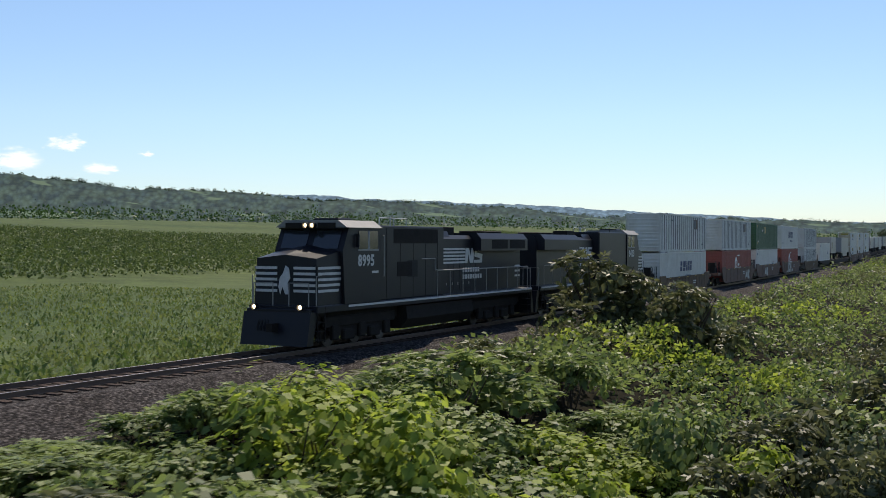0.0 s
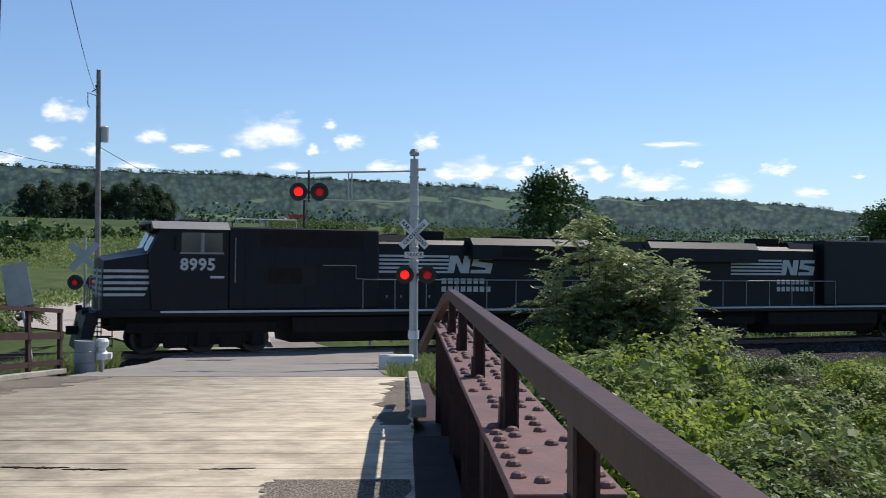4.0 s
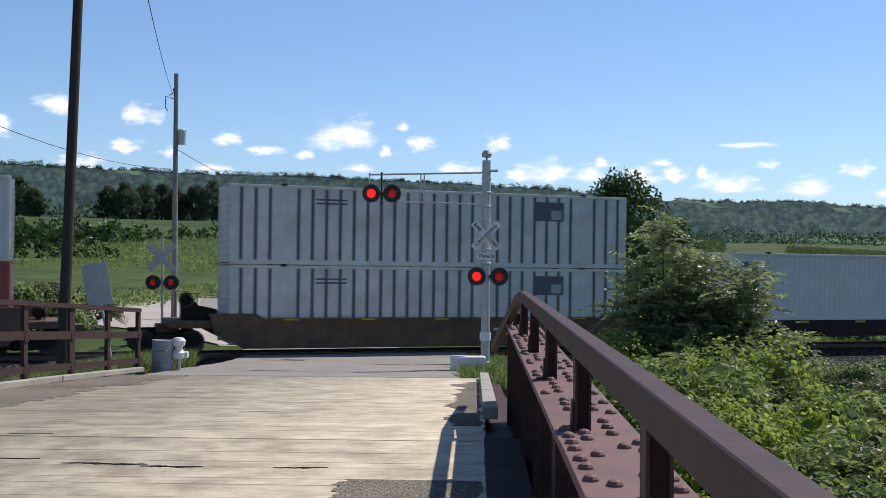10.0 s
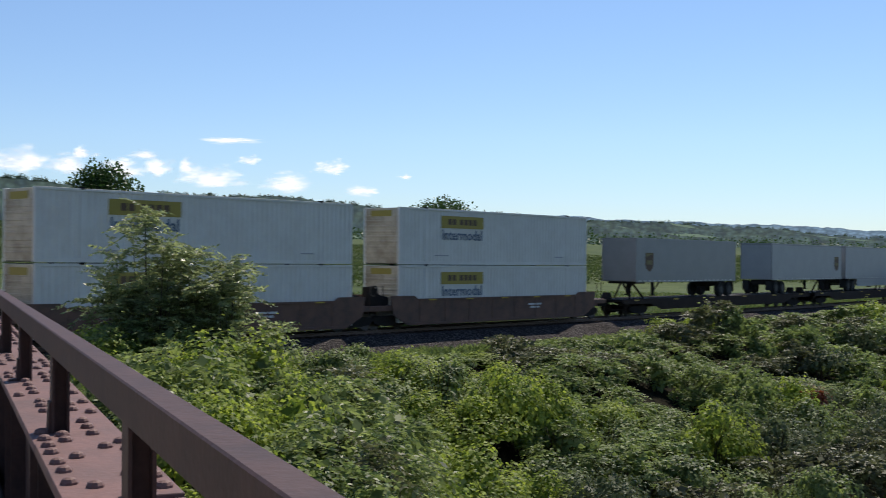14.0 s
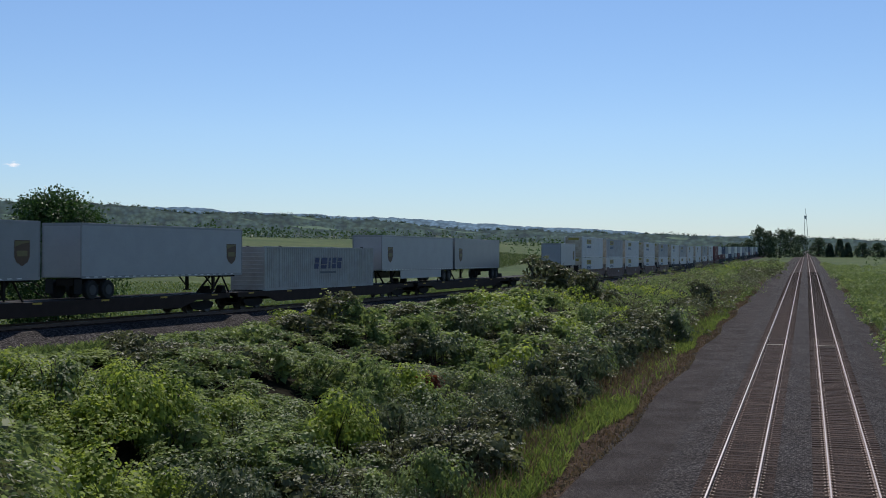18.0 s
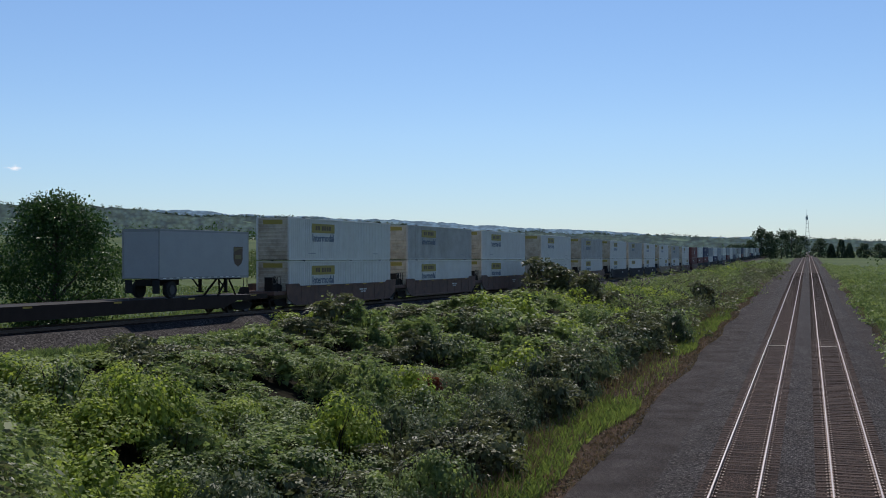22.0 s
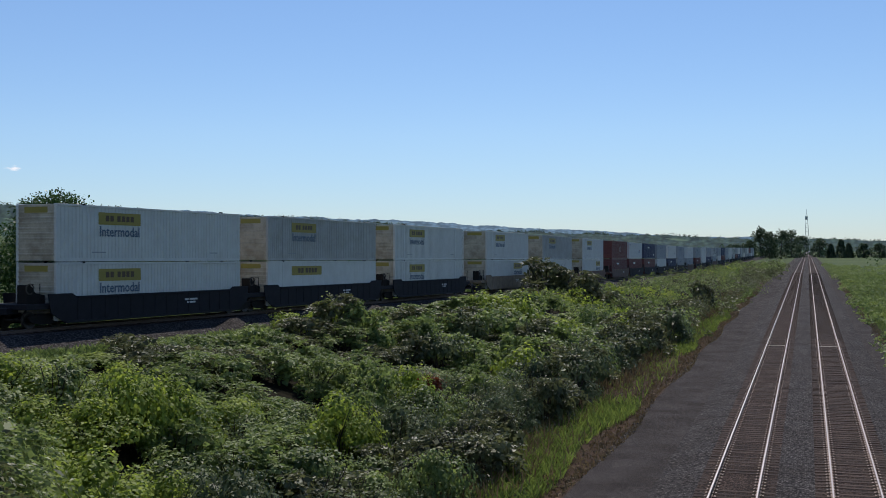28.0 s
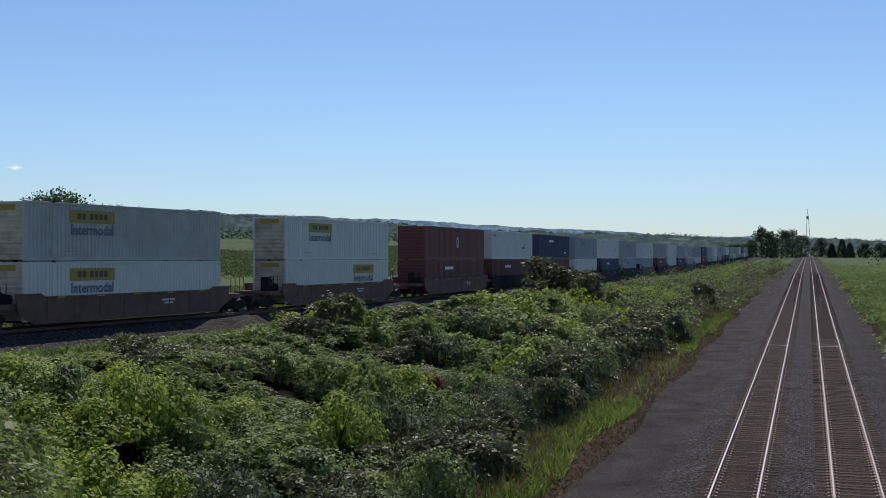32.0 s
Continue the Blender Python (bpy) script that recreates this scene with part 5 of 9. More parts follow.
def trailer(length, skin, mark, skirt=False, turn=False):
    """A road trailer on a flat car: box, legs, wheels. z from the car's deck."""
    c = thing("semi_trailer", "", "trailer")
    h, z0, z1 = length / 2, 1.12, 3.95
    b = part("box_body", Mesh().box(-1.28, 1.28, -h, h, z0, z1, 0.05), skin, c)
    part("roof_rail", Mesh().box(1.26, 1.30, -h + 0.03, h - 0.03, z1 - 0.13, z1 - 0.01), M_TR_SILVER, b)
    part("bottom_rail", Mesh().box(1.26, 1.305, -h + 0.03, h - 0.03, z0 - 0.04, z0 + 0.10), M_TR_SILVER, b)
    tagged(part("reflective_tape", bars([(-h + 0.3 + 0.62 * k, z0 + 0.02, 0.30) for k in range(int((length - 0.6) / 0.62))], 1.306, 0.045), M_WHITE, b), kind="stuff")
    for e in (1, -1):
        part("end_frame", Mesh().box(-1.29, 1.29, e * h - 0.03, e * h + 0.03, z1 - 0.16, z1).box(1.22, 1.29, e * h - 0.03, e * h + 0.03, z0, z1).box(-1.29, -1.22, e * h - 0.03, e * h + 0.03, z0, z1), M_TR_SILVER, b)
    part("door_line", Mesh().box(-0.015, 0.015, h + 0.03, h + 0.04, z0, z1 - 0.1), M_UNDER, b)
    fy = -1 if mark != "shield_front" else 1
    # wheels at the rear of the road trailer
    rear = h - 1.5
    part("axle_frame", Mesh().box(-0.55, 0.55, rear - 1.3, rear + 1.3, 0.72, 1.08), M_UNDER, c)
    for yy in ((rear - 0.62, rear + 0.62) if length > 10 else (rear + 0.3,)):
        for s in (1, -1):
            wv = part("wheel", Mesh().lathe([(0.0, -0.16), (0.30, -0.15), (0.46, -0.17), (0.50, -0.11), (0.50, 0.11), (0.46, 0.17), (0.30, 0.15), (0.0, 0.10)], "x", (s * 1.08, yy, 0.50), 18), M_TYRE, c)
            part("rim", Mesh().lathe([(0.0, 0.0), (0.25, 0.0), (0.27, 0.02)], "x", (s * 1.26 if s > 0 else -1.28, yy, 0.50), 14), M_RIM, wv)
    for x in (-1.2, 0.7):
        part("mud_flap", Mesh().box(x, x + 0.5, rear + 1.35, rear + 1.37, 0.3, 1.05), M_TYRE, c)
    # landing legs and the hitch stand
    ly = -h + (2.6 if length > 10 else 2.0)
    for s in (1, -1):
        part("landing_leg", Mesh().box(s * 0.95 - 0.08, s * 0.95 + 0.08, ly - 0.08, ly + 0.08, 0.25, 1.1).tube((s * 0.95, ly, 0.4), (s * 0.95, ly + 0.9, 1.1), 0.045).box(s * 0.95 - 0.16, s * 0.95 + 0.16, ly - 0.16, ly + 0.16, 0.18, 0.25), M_UNDER, c)
    for s in (1, -1):
        part("hitch_strut", Mesh().path([(s * 0.5, -h + 2.2, 0.0), (s * 0.35, -h + 0.95, 1.1)], 0.07, 6), M_UNDER, c)
        part("hitch_strut", Mesh().path([(s * 0.6, -h + 0.4, 0.0), (s * 0.35, -h + 0.85, 1.1)], 0.06, 6), M_UNDER, c)
    part("kingpin_plate", Mesh().box(-0.9, 0.9, -h + 0.2, -h + 1.7, 0.98, 1.12), M_UNDER, c)
    if skirt:
        part("side_skirt", Mesh().box(1.24, 1.27, ly + 1.2, rear - 1.5, 0.42, 1.09), skin, c, "grey side skirt")
        part("side_skirt", Mesh().box(-1.27, -1.24, ly + 1.2, rear - 1.5, 0.42, 1.09), skin, c)
    if turn:
        # the road wheels stand at the end towards the engine
        for o in c.children_recursive:
            if o.name.split(".")[0] in ("axle_frame", "wheel", "rim", "mud_flap", "landing_leg", "hitch_strut", "kingpin_plate", "side_skirt"):
                o.data.transform(Matrix.Diagonal((1, -1, 1, 1)))
                o.data.flip_normals()
    if mark.startswith("shield"):
        yc = (-h + 1.65) if mark == "shield_front" else (h - 1.15)
        sh = [(yc - 0.5, z1 - 0.95), (yc + 0.5, z1 - 0.95), (yc + 0.5, z1 - 1.75), (yc + 0.36, z1 - 2.0), (yc, z1 - 2.2), (yc - 0.36, z1 - 2.0), (yc - 0.5, z1 - 1.75)]
        lg = part("logo", Mesh().prism(sh, "x", 1.282, 1.288), M_LOGO_BROWN, c, "brown shield mark with a yellow band")
        part("logo_bar", Mesh().prism([(yc - 0.46, z1 - 1.0), (yc + 0.46, z1 - 1.0), (yc + 0.46, z1 - 1.05), (yc, z1 - 1.12), (yc - 0.46, z1 - 1.27)], "x", 1.288, 1.292), M_SHIELD, lg)
        part("logo_bar", Mesh().box(1.288, 1.292, yc - 0.34, yc + 0.34, z1 - 1.72, z1 - 1.45), M_SHIELD, lg)
    return c


# -- locomotives: local y = -11.15 is the nose end, +11.15 the rear
def locomotive(num, flip=False):
    lamp = M_CABGLASS if flip else M_HEADLIGHT
    spin = pose(0, 5.4, 0, 0, 0, 180) if flip else None
    c = thing("locomotive", "", "locomotive")
    P = lambda nm, m, mt=M_LOCO, par=c, lab="": part(nm, m, mt, par, lab)
    P("underframe", Mesh().box(-1.50, 1.50, -10.4, 10.5, 1.35, 1.62, 0.03))
    P("centre_sill", Mesh().box(-0.95, 0.95, -9.9, 10.0, 0.86, 1.36), M_UNDER)
    P("walkway_edge", Mesh().box(1.50, 1.525, -8.2, 10.4, 1.50, 1.58).box(-1.525, -1.5, -8.2, 10.4, 1.50, 1.58), M_STRIPE, c, "pale sill stripe")
    P("pilot", Mesh().prism([(-11.0, 0.20), (-10.6, 0.20), (-10.3, 1.40), (-10.75, 1.40)], "x", -1.45, 1.45))
    P("rear_pilot", Mesh().prism([(11.0, 0.25), (10.7, 0.25), (10.4, 1.40), (10.75, 1.40)], "x", -1.4, 1.4))
    for e in (-1, 1):
        P("coupler", Mesh().box(-0.13, 0.13, min(e * 10.6, e * 11.25), max(e * 10.6, e * 11.25), 0.70, 1.0), M_UNDER)
        truck(c, e * 6.6, 3, 2.0, 0.53)
    # nose with a sloping top, cab with raked front, long hood
    nose = Mesh()
    nose.add([(-1.38, -10.2, 1.62), (1.38, -10.2, 1.62), (1.40, -8.5, 1.62), (-1.40, -8.5, 1.62), (-1.30, -10.15, 3.34), (1.30, -10.15, 3.34), (1.38, -8.5, 3.62), (-1.38, -8.5, 3.62), (0, -10.2, 3.48), (0, -8.5, 3.86)],
             [(0, 3, 2, 1), (0, 1, 5, 8, 4), (1, 2, 6, 5), (3, 0, 4, 7), (4, 8, 9, 7), (8, 5, 6, 9), (2, 3, 7, 9, 6)])
    ns = P("nose", nose, M_LOCO, c, "short black nose with pale stripes")
    for k in range(5):
        z = 2.10 + k * 0.21
        for sx in (1.385, -1.392):
            part("stripe", Mesh().prism([(-10.16, z), (-8.75 + 0.08 * k, z), (-8.72 + 0.08 * k, z + 0.10), (-10.16, z + 0.10)], "x", sx, sx + 0.007), M_STRIPE, ns)
        for sx in (-1.30, 0.36):
            part("stripe", Mesh().box(sx, sx + 0.94, -10.222, -10.205, z, z + 0.10), M_STRIPE, ns)
    part("horse_plate", Mesh().prism([(-0.22, 2.02), (-0.12, 2.30), (0.0, 2.02), (0.14, 2.02), (0.10, 2.45), (0.22, 2.62), (0.16, 2.98), (0.02, 3.08), (-0.10, 2.80), (-0.24, 2.62), (-0.30, 2.30)], "y", -10.226, -10.21), M_STRIPE, ns, "pale emblem patch on the nose")
    cab = P("cab", Mesh().prism([(-8.5, 1.62), (-5.8, 1.62), (-5.8, 4.55), (-8.2, 4.55), (-8.66, 3.62)], "x", -1.52, 1.52), M_LOCO, c)
    part("cab_roof", Mesh().prism([(-1.6, 4.50), (1.6, 4.50), (1.2, 4.78), (-1.2, 4.78)], "y", -8.5, -5.75), M_CABROOF, cab, "grey cab roof, its colour lightened for sunlight")
    for s in (1, -1):
        part("side_window", Mesh().box(min(s * 1.52, s * 1.535), max(s * 1.52, s * 1.535), -7.50, -6.80, 3.68, 4.38), M_CABGLASS, cab)
        part("side_window", Mesh().box(min(s * 1.52, s * 1.535), max(s * 1.52, s * 1.535), -6.68, -6.02, 3.68, 4.38), M_CABGLASS, cab)
        part("window_frame", Mesh().box(min(s * 1.52, s * 1.545), max(s * 1.52, s * 1.545), -7.55, -5.97, 3.61, 3.68).box(min(s * 1.52, s * 1.545), max(s * 1.52, s * 1.545), -6.80, -6.68, 3.68, 4.38), M_RAILING, cab)
        part("windscreen", Mesh().add([(s * 0.15, -8.66, 3.70), (s * 1.28, -8.66, 3.70), (s * 1.28, -8.30, 4.42), (s * 0.15, -8.30, 4.42)], [(0, 1, 2, 3)]), M_CABGLASS, cab)
        part("ditch_light", Mesh().lathe([(0.0, -0.04), (0.08, -0.03), (0.09, 0.03)], "y", (s * 1.0, -10.72, 1.58), 12), lamp, c)
        part("lamp_housing", Mesh().lathe([(0.0, -10.60), (0.12, -10.60), (0.13, -10.82), (0.105, -10.82), (0.10, -10.70)], "y", (s * 1.0, 0, 1.58), 12), M_LOCO, c)
        part("headlight", Mesh().lathe([(0.0, -0.03), (0.075, -0.02), (0.085, 0.03)], "y", (s * 0.15, -8.62, 4.58), 12), lamp, cab)
        part("lamp_housing", Mesh().lathe([(0.0, -8.40), (0.12, -8.40), (0.125, -8.72), (0.10, -8.72), (0.095, -8.60)], "y", (s * 0.15, 0, 4.58), 12), M_LOCO, cab)
    part("number_board", Mesh().box(-1.1, -0.35, -8.58, -8.30, 4.48, 4.68), M_UNDER, cab)
    part("number_board", Mesh().box(0.35, 1.1, -8.58, -8.30, 4.48, 4.68), M_UNDER, cab)
    part("road_number", words(num, 0.60, 0.003, 0.018, space=1.08), M_STRIPE, cab, "pale road number on the cab side", at=pose(-1.523, -6.9, 3.22, 0, 0, -90) if flip else pose(1.523, -6.9, 3.22, 0, 0, 90))
    part("plate", Mesh().box(1.52, 1.526, -6.45, -5.95, 2.74, 2.83), M_STRIPE, cab)
    part("front_rail", Mesh().path([(-1.2, -10.5, 1.6), (-1.2, -10.5, 2.45), (-0.35, -10.5, 2.45), (-0.35, -10.5, 1.6)], 0.022, 6), M_RAILING, ns)
    part("front_rail", Mesh().path([(1.2, -10.5, 1.6), (1.2, -10.5, 2.45), (0.35, -10.5, 2.45), (0.35, -10.5, 1.6)], 0.022, 6), M_RAILING, ns)
    part("anticlimber", Mesh().box(-1.35, 1.35, -10.75, -10.2, 1.36, 1.52, 0.03), M_LOCO, c)
    for k in range(4):
        part("air_line", Mesh().path([(-0.75 + 0.14 * k, -10.74, 1.2), (-0.75 + 0.14 * k, -10.95, 0.85), (-0.72 + 0.14 * k, -10.8, 0.55)], 0.03, 6), M_TYRE, c)
    part("windscreen_visor", Mesh().prism([(-8.50, 4.44), (-8.30, 4.52), (-8.30, 4.56), (-8.52, 4.48)], "x", -1.45, 1.45), M_LOCO, cab)
    part("cooling_unit", Mesh().box(-0.6, 0.6, -7.4, -6.4, 4.72, 4.88, 0.04), M_LOCO, cab)
    part("mirror", Mesh().box(1.54, 1.66, -7.72, -7.66, 3.75, 4.25), M_LOCO, cab)
    # hood sections
    hood = P("hood", Mesh().prism([(-1.05, 1.62), (1.05, 1.62), (1.05, 4.10), (0.85, 4.28), (-0.85, 4.28), (-1.05, 4.10)], "y", -5.9, 9.9), M_LOCO, c, "long black engine hood")
    part("equipment_box", Mesh().box(-1.47, 1.47, -5.78, 0.05, 1.62, 4.62, 0.05), M_LOCO, hood)
    part("box_vent", Mesh().box(1.47, 1.48, -4.3, -3.0, 2.55, 3.15).box(1.47, 1.48, -4.6, -0.6, 3.9, 4.5), M_UNDER, hood)
    part("radiator_wing", Mesh().prism([(-1.50, 3.55), (1.50, 3.55), (1.50, 4.12), (1.25, 4.40), (-1.25, 4.40), (-1.50, 4.12)], "y", 4.0, 9.85), M_LOCO, hood, "overhanging radiator wings")
    part("radiator_grille", Mesh().box(1.5, 1.51, 5.3, 7.2, 3.65, 4.08).box(1.5, 1.51, 7.5, 9.5, 3.65, 4.08), M_UNDER, hood)
    part("exhaust_box", Mesh().box(-0.45, 0.45, 1.9, 3.2, 4.26, 4.66, 0.02), M_UNDER, hood)
    for k, (a, b) in enumerate(((5.6, 6.9), (7.6, 8.9))):
        part("radiator_fan", Mesh().lathe([(0.0, 4.40), (0.62, 4.40), (0.66, 4.44), (0.66, 4.50), (0.60, 4.52), (0.0, 4.50)], at=(0, (a + b) / 2, 0), n=18), M_UNDER, hood)
    part("intake_hump", Mesh().prism([(-0.95, 4.2), (0.95, 4.2), (0.8, 4.46), (-0.8, 4.46)], "y", 0.2, 1.7), M_LOCO, hood)
    for k in range(6):
        part("hood_latch", Mesh().box(1.065, 1.08, 0.5 + k * 0.6, 0.56 + k * 0.6, 2.0, 2.12), M_RAILING, hood)
    for k in range(5):
        part("box_seam", Mesh().box(1.471, 1.476, -5.2 + k * 1.15, -5.17 + k * 1.15, 1.7, 4.5), M_UNDER, hood)
    part("grab_iron", Mesh().path([(1.5, -5.55, 2.6), (1.56, -5.55, 2.6), (1.56, -5.55, 4.2), (1.5, -5.55, 4.2)], 0.02, 5), M_RAILING, hood)
    part("roof_rail", Mesh().path([(1.3, -5.5, 4.62), (1.3, -5.5, 4.92), (1.3, -3.2, 4.92), (1.3, -3.2, 4.62)], 0.025, 5), M_STRIPE, hood)
    for y in (-4.6, -4.3):
        part("roof_rail_post", Mesh().tube((1.3, y, 4.6), (1.3, y, 5.0), 0.025, 5), M_STRIPE, hood)
    # a flat dark plate: the recess and its shade are only colour
    part("side_recess", Mesh().box(1.471, 1.478, -3.4, -2.5, 2.5, 3.2), M_TYRE, hood, "flat dark plate painted as a recess in the hood")
    part("hood_rail", Mesh().path([(1.52, -2.2, 3.25), (1.52, -0.9, 3.25), (1.52, -0.9, 2.75), (1.52, 0.0, 2.72)], 0.022, 5), M_RAILING, hood)
    part("horn", Mesh().tube((0.0, 1.0, 4.26), (0.0, 1.0, 4.46), 0.03).tube((-0.1, 0.7, 4.46), (-0.1, 1.25, 4.46), 0.04, 8, 0.09).tube((0.1, 0.7, 4.46), (0.1, 1.3, 4.46), 0.04, 8, 0.09), M_UNDER, hood)
    part("antenna", Mesh().tube((0.5, -6.6, 4.66), (0.5, -6.6, 4.95), 0.02), M_UNDER, hood)
    part("antenna", Mesh().tube((-0.5, -5.2, 4.4), (-0.5, -5.2, 4.9), 0.02), M_UNDER, hood)
    for k in range(8):
        y = 0.1 + k * 0.6
        part("hood_door", Mesh().box(1.05, 1.065, y + 0.02, y + 0.58, 1.75, 3.45), M_LOCO, hood)
    for k in range(5):
        z = 2.98 + k * 0.155
        part("logo_bar", Mesh().box(1.066, 1.074, 0.2, 3.15, z, z + 0.085), M_STRIPE, hood, at=spin)
    lg = Mesh()
    lg.prism([(3.10, 2.98), (3.37, 2.98), (3.47, 3.42), (3.67, 2.98), (4.03, 2.98), (4.13, 3.68), (3.83, 3.68), (3.75, 3.28), (3.55, 3.68), (3.20, 3.68)], "x", 1.066, 1.076)
    lg.prism([(4.10, 2.98), (5.00, 2.98), (5.10, 3.38), (4.45, 3.46), (4.47, 3.54), (5.07, 3.54), (5.10, 3.68), (4.25, 3.68), (4.17, 3.28), (4.79, 3.20), (4.77, 3.12), (4.13, 3.12)], "x", 1.066, 1.076)
    part("logo", lg, M_STRIPE, hood, "pale slanted company mark", at=spin)
    small_print([(2.85 + 0.28 * k, 2.56, 0.20) for k in range(7)] + [(2.85 + 0.28 * k, 2.24, 0.20) for k in range(8)], 1.066, 0.21, M_STRIPE, hood, "pale bars of a company name", at=spin)
    part("rear_stripe", Mesh().prism([(9.2, 2.2), (9.88, 2.2), (9.88, 2.3), (9.2, 2.3)], "x", 1.052, 1.06).prism([(9.2, 2.45), (9.88, 2.45), (9.88, 2.55), (9.2, 2.55)], "x", 1.052, 1.06).prism([(9.2, 2.7), (9.88, 2.7), (9.88, 2.8), (9.2, 2.8)], "x", 1.052, 1.06), M_STRIPE, hood)
    # fuel tank, air tanks, steps, handrails
    P("fuel_tank", Mesh().prism([(-1.35, 1.3), (-1.42, 0.75), (-1.1, 0.35), (1.1, 0.35), (1.42, 0.75), (1.35, 1.3)], "y", -3.3, 3.3), M_UNDER, c)
    for s in (1, -1):
        for y0 in (-10.3, 9.9):
            st = Mesh()
            for k in range(4):
                st.box(min(s * 1.15, s * 1.5), max(s * 1.15, s * 1.5), y0 - 0.05, y0 + 0.45, 0.35 + 0.33 * k, 0.38 + 0.33 * k)
            st.box(min(s * 1.47, s * 1.5), max(s * 1.47, s * 1.5), y0 - 0.07, y0 - 0.03, 0.3, 1.6).box(min(s * 1.47, s * 1.5), max(s * 1.47, s * 1.5), y0 + 0.43, y0 + 0.47, 0.3, 1.6)
            P("step_well", st, M_UNDER)
        rl = [(s * 1.48, y, 2.72) for y in (-0.6, 9.9)]
        P("handrail", Mesh().path(rl, 0.024, 6), M_RAILING)
        for k in range(9):
            y = -0.6 + 10.5 * k / 8
            P("handrail_post", Mesh().tube((s * 1.48, y, 1.6), (s * 1.48, y, 2.72), 0.018, 6), M_RAILING)
        P("end_rail", Mesh().path([(s * 1.40, -10.3, 1.6), (s * 1.40, -10.3, 2.7), (s * 1.3, -9.6, 2.75)], 0.02, 6), M_RAILING)
        P("end_rail", Mesh().path([(s * 0.5, 10.5, 1.4), (s * 0.5, 10.5, 2.6), (s * 1.4, 10.5, 2.6), (s * 1.4, 10.5, 1.4)], 0.02, 6), M_RAILING)
    return c


L1 = locomotive("8995")
tagged(L1, "dirty black diesel locomotive with pale stripes, headlights lit", "locomotive", "locomotives of the train")
follow(L1, 98.2, 13.2)
L2 = locomotive("9423", True)
tagged(L2, "black diesel locomotive coupled behind, running cab last", "locomotive", "locomotives of the train")
follow(L2, 120.45, 13.2, back=True)

# -- the make-up of the train, front to rear: middle of each load in metres
WELL_LABEL = {"brown": "rust-brown deep-well container car", "yellow": "grimy yellow-brown deep-well container car", "dark": "dark blue-black deep-well container car", "tan": "tan deep-well container car"}


def put_well(kind, u, pitch=20.0):
    src = CARS.get((kind, pitch))
    if u > 880 and src is not None:
        if (kind, pitch) not in FAR:
            FAR[(kind, pitch)] = plain_copy(src, ("side_sill", "truck", "wheel", "end_platform"))
            ob = FAR[(kind, pitch)]
        else:
            ob = copy_thing(FAR[(kind, pitch)], Matrix())
    else:
        ob = well_car(kind, pitch=pitch) if src is None else copy_thing(src, Matrix())
    tagged(ob, WELL_LABEL[kind], "rail car", "cars of the train")
    follow(ob, u, pitch - 2.7)
    return ob


# (start of load, upper, lower, car, distance between couplers)
STACKS = [
    (135.95, "rib", "swift", "yellow", 23.0), (159.45, "rib", "hub", "brown", 19.7), (179.1, "green", "white", "brown", 19.7), (198.9, "swift", "hub", "brown", 19.7), (222.4, "stack", "stack", "yellow", 23.0),
    (304.1, "jb", "jb", "brown", 19.7), (323.9, "jb", "jb", "brown", 19.7), (343.2, "jb", "jb", "brown", 19.7),
    (545.3, "jb", "jb", "brown", 19.7), (565.0, "jbold", "jb", "brown", 19.7), (584.6, "jb", "jb", "brown", 19.7), (608.5, "jb", "jb", "brown", 23.0), (632.1, "jbold", "jb", "brown", 23.0),
    (655.8, "jb", "jb", "dark", 19.7), (675.2, "jbold", "jb3", "dark", 19.7), (695.0, "jb", "jb", "dark", 19.7), (718.8, "jb", "jb2", "tan", 23.0), (742.0, "jbold", "jb", "brown", 23.0), (765.8, "jb", "jb2", "brown", 23.0),
    (789.8, "red", "maroon", "brown", 19.7), (808.6, "white", "maroon", "dark", 19.7), (828.2, "navy", "maroon", "dark", 19.7), (848.0, "grey", "white", "dark", 19.7), (868.0, "white", "navy", "dark", 19.7),
    (888.0, "grey", "grey", "dark", 19.7), (912.0, "white", "grey", "brown", 23.0), (935.0, "grey", "maroon", "dark", 19.7), (955.0, "white", "white", "dark", 19.7), (975.0, "grey", "navy", "dark", 19.7),
    (998.0, "stack", "grey", "brown", 23.0), (1021.0, "grey", "white", "dark", 19.7), (1041.0, "navy", "maroon", "dark", 19.7), (1061.0, "grey", "grey", "dark", 19.7), (1084.0, "white", "white", "dark", 23.0),
    (1107.0, "stack", "grey", "dark", 19.7), (1127.0, "grey", "maroon", "dark", 19.7), (1147.0, "white", "navy", "dark", 19.7), (1170.0, "grey", "grey", "dark", 23.0), (1193.0, "stack", "white", "dark", 19.7),
    (1213.0, "grey", "grey", "dark", 19.7), (1233.0, "white", "grey", "dark", 19.7), (1256.0, "maroon", "grey", "dark", 23.0), (1280.0, "grey", "white", "dark", 19.7), (1300.0, "grey", "grey", "dark", 19.7)]
WELLS = []
for u, top, low, car, pitch in STACKS:
    m = u + FL / 2
    WELLS.append((u, put_well(car, m, pitch)))
    put_container(low, m, 0.34)
    put_container(top, m, 0.34 + 2.94)
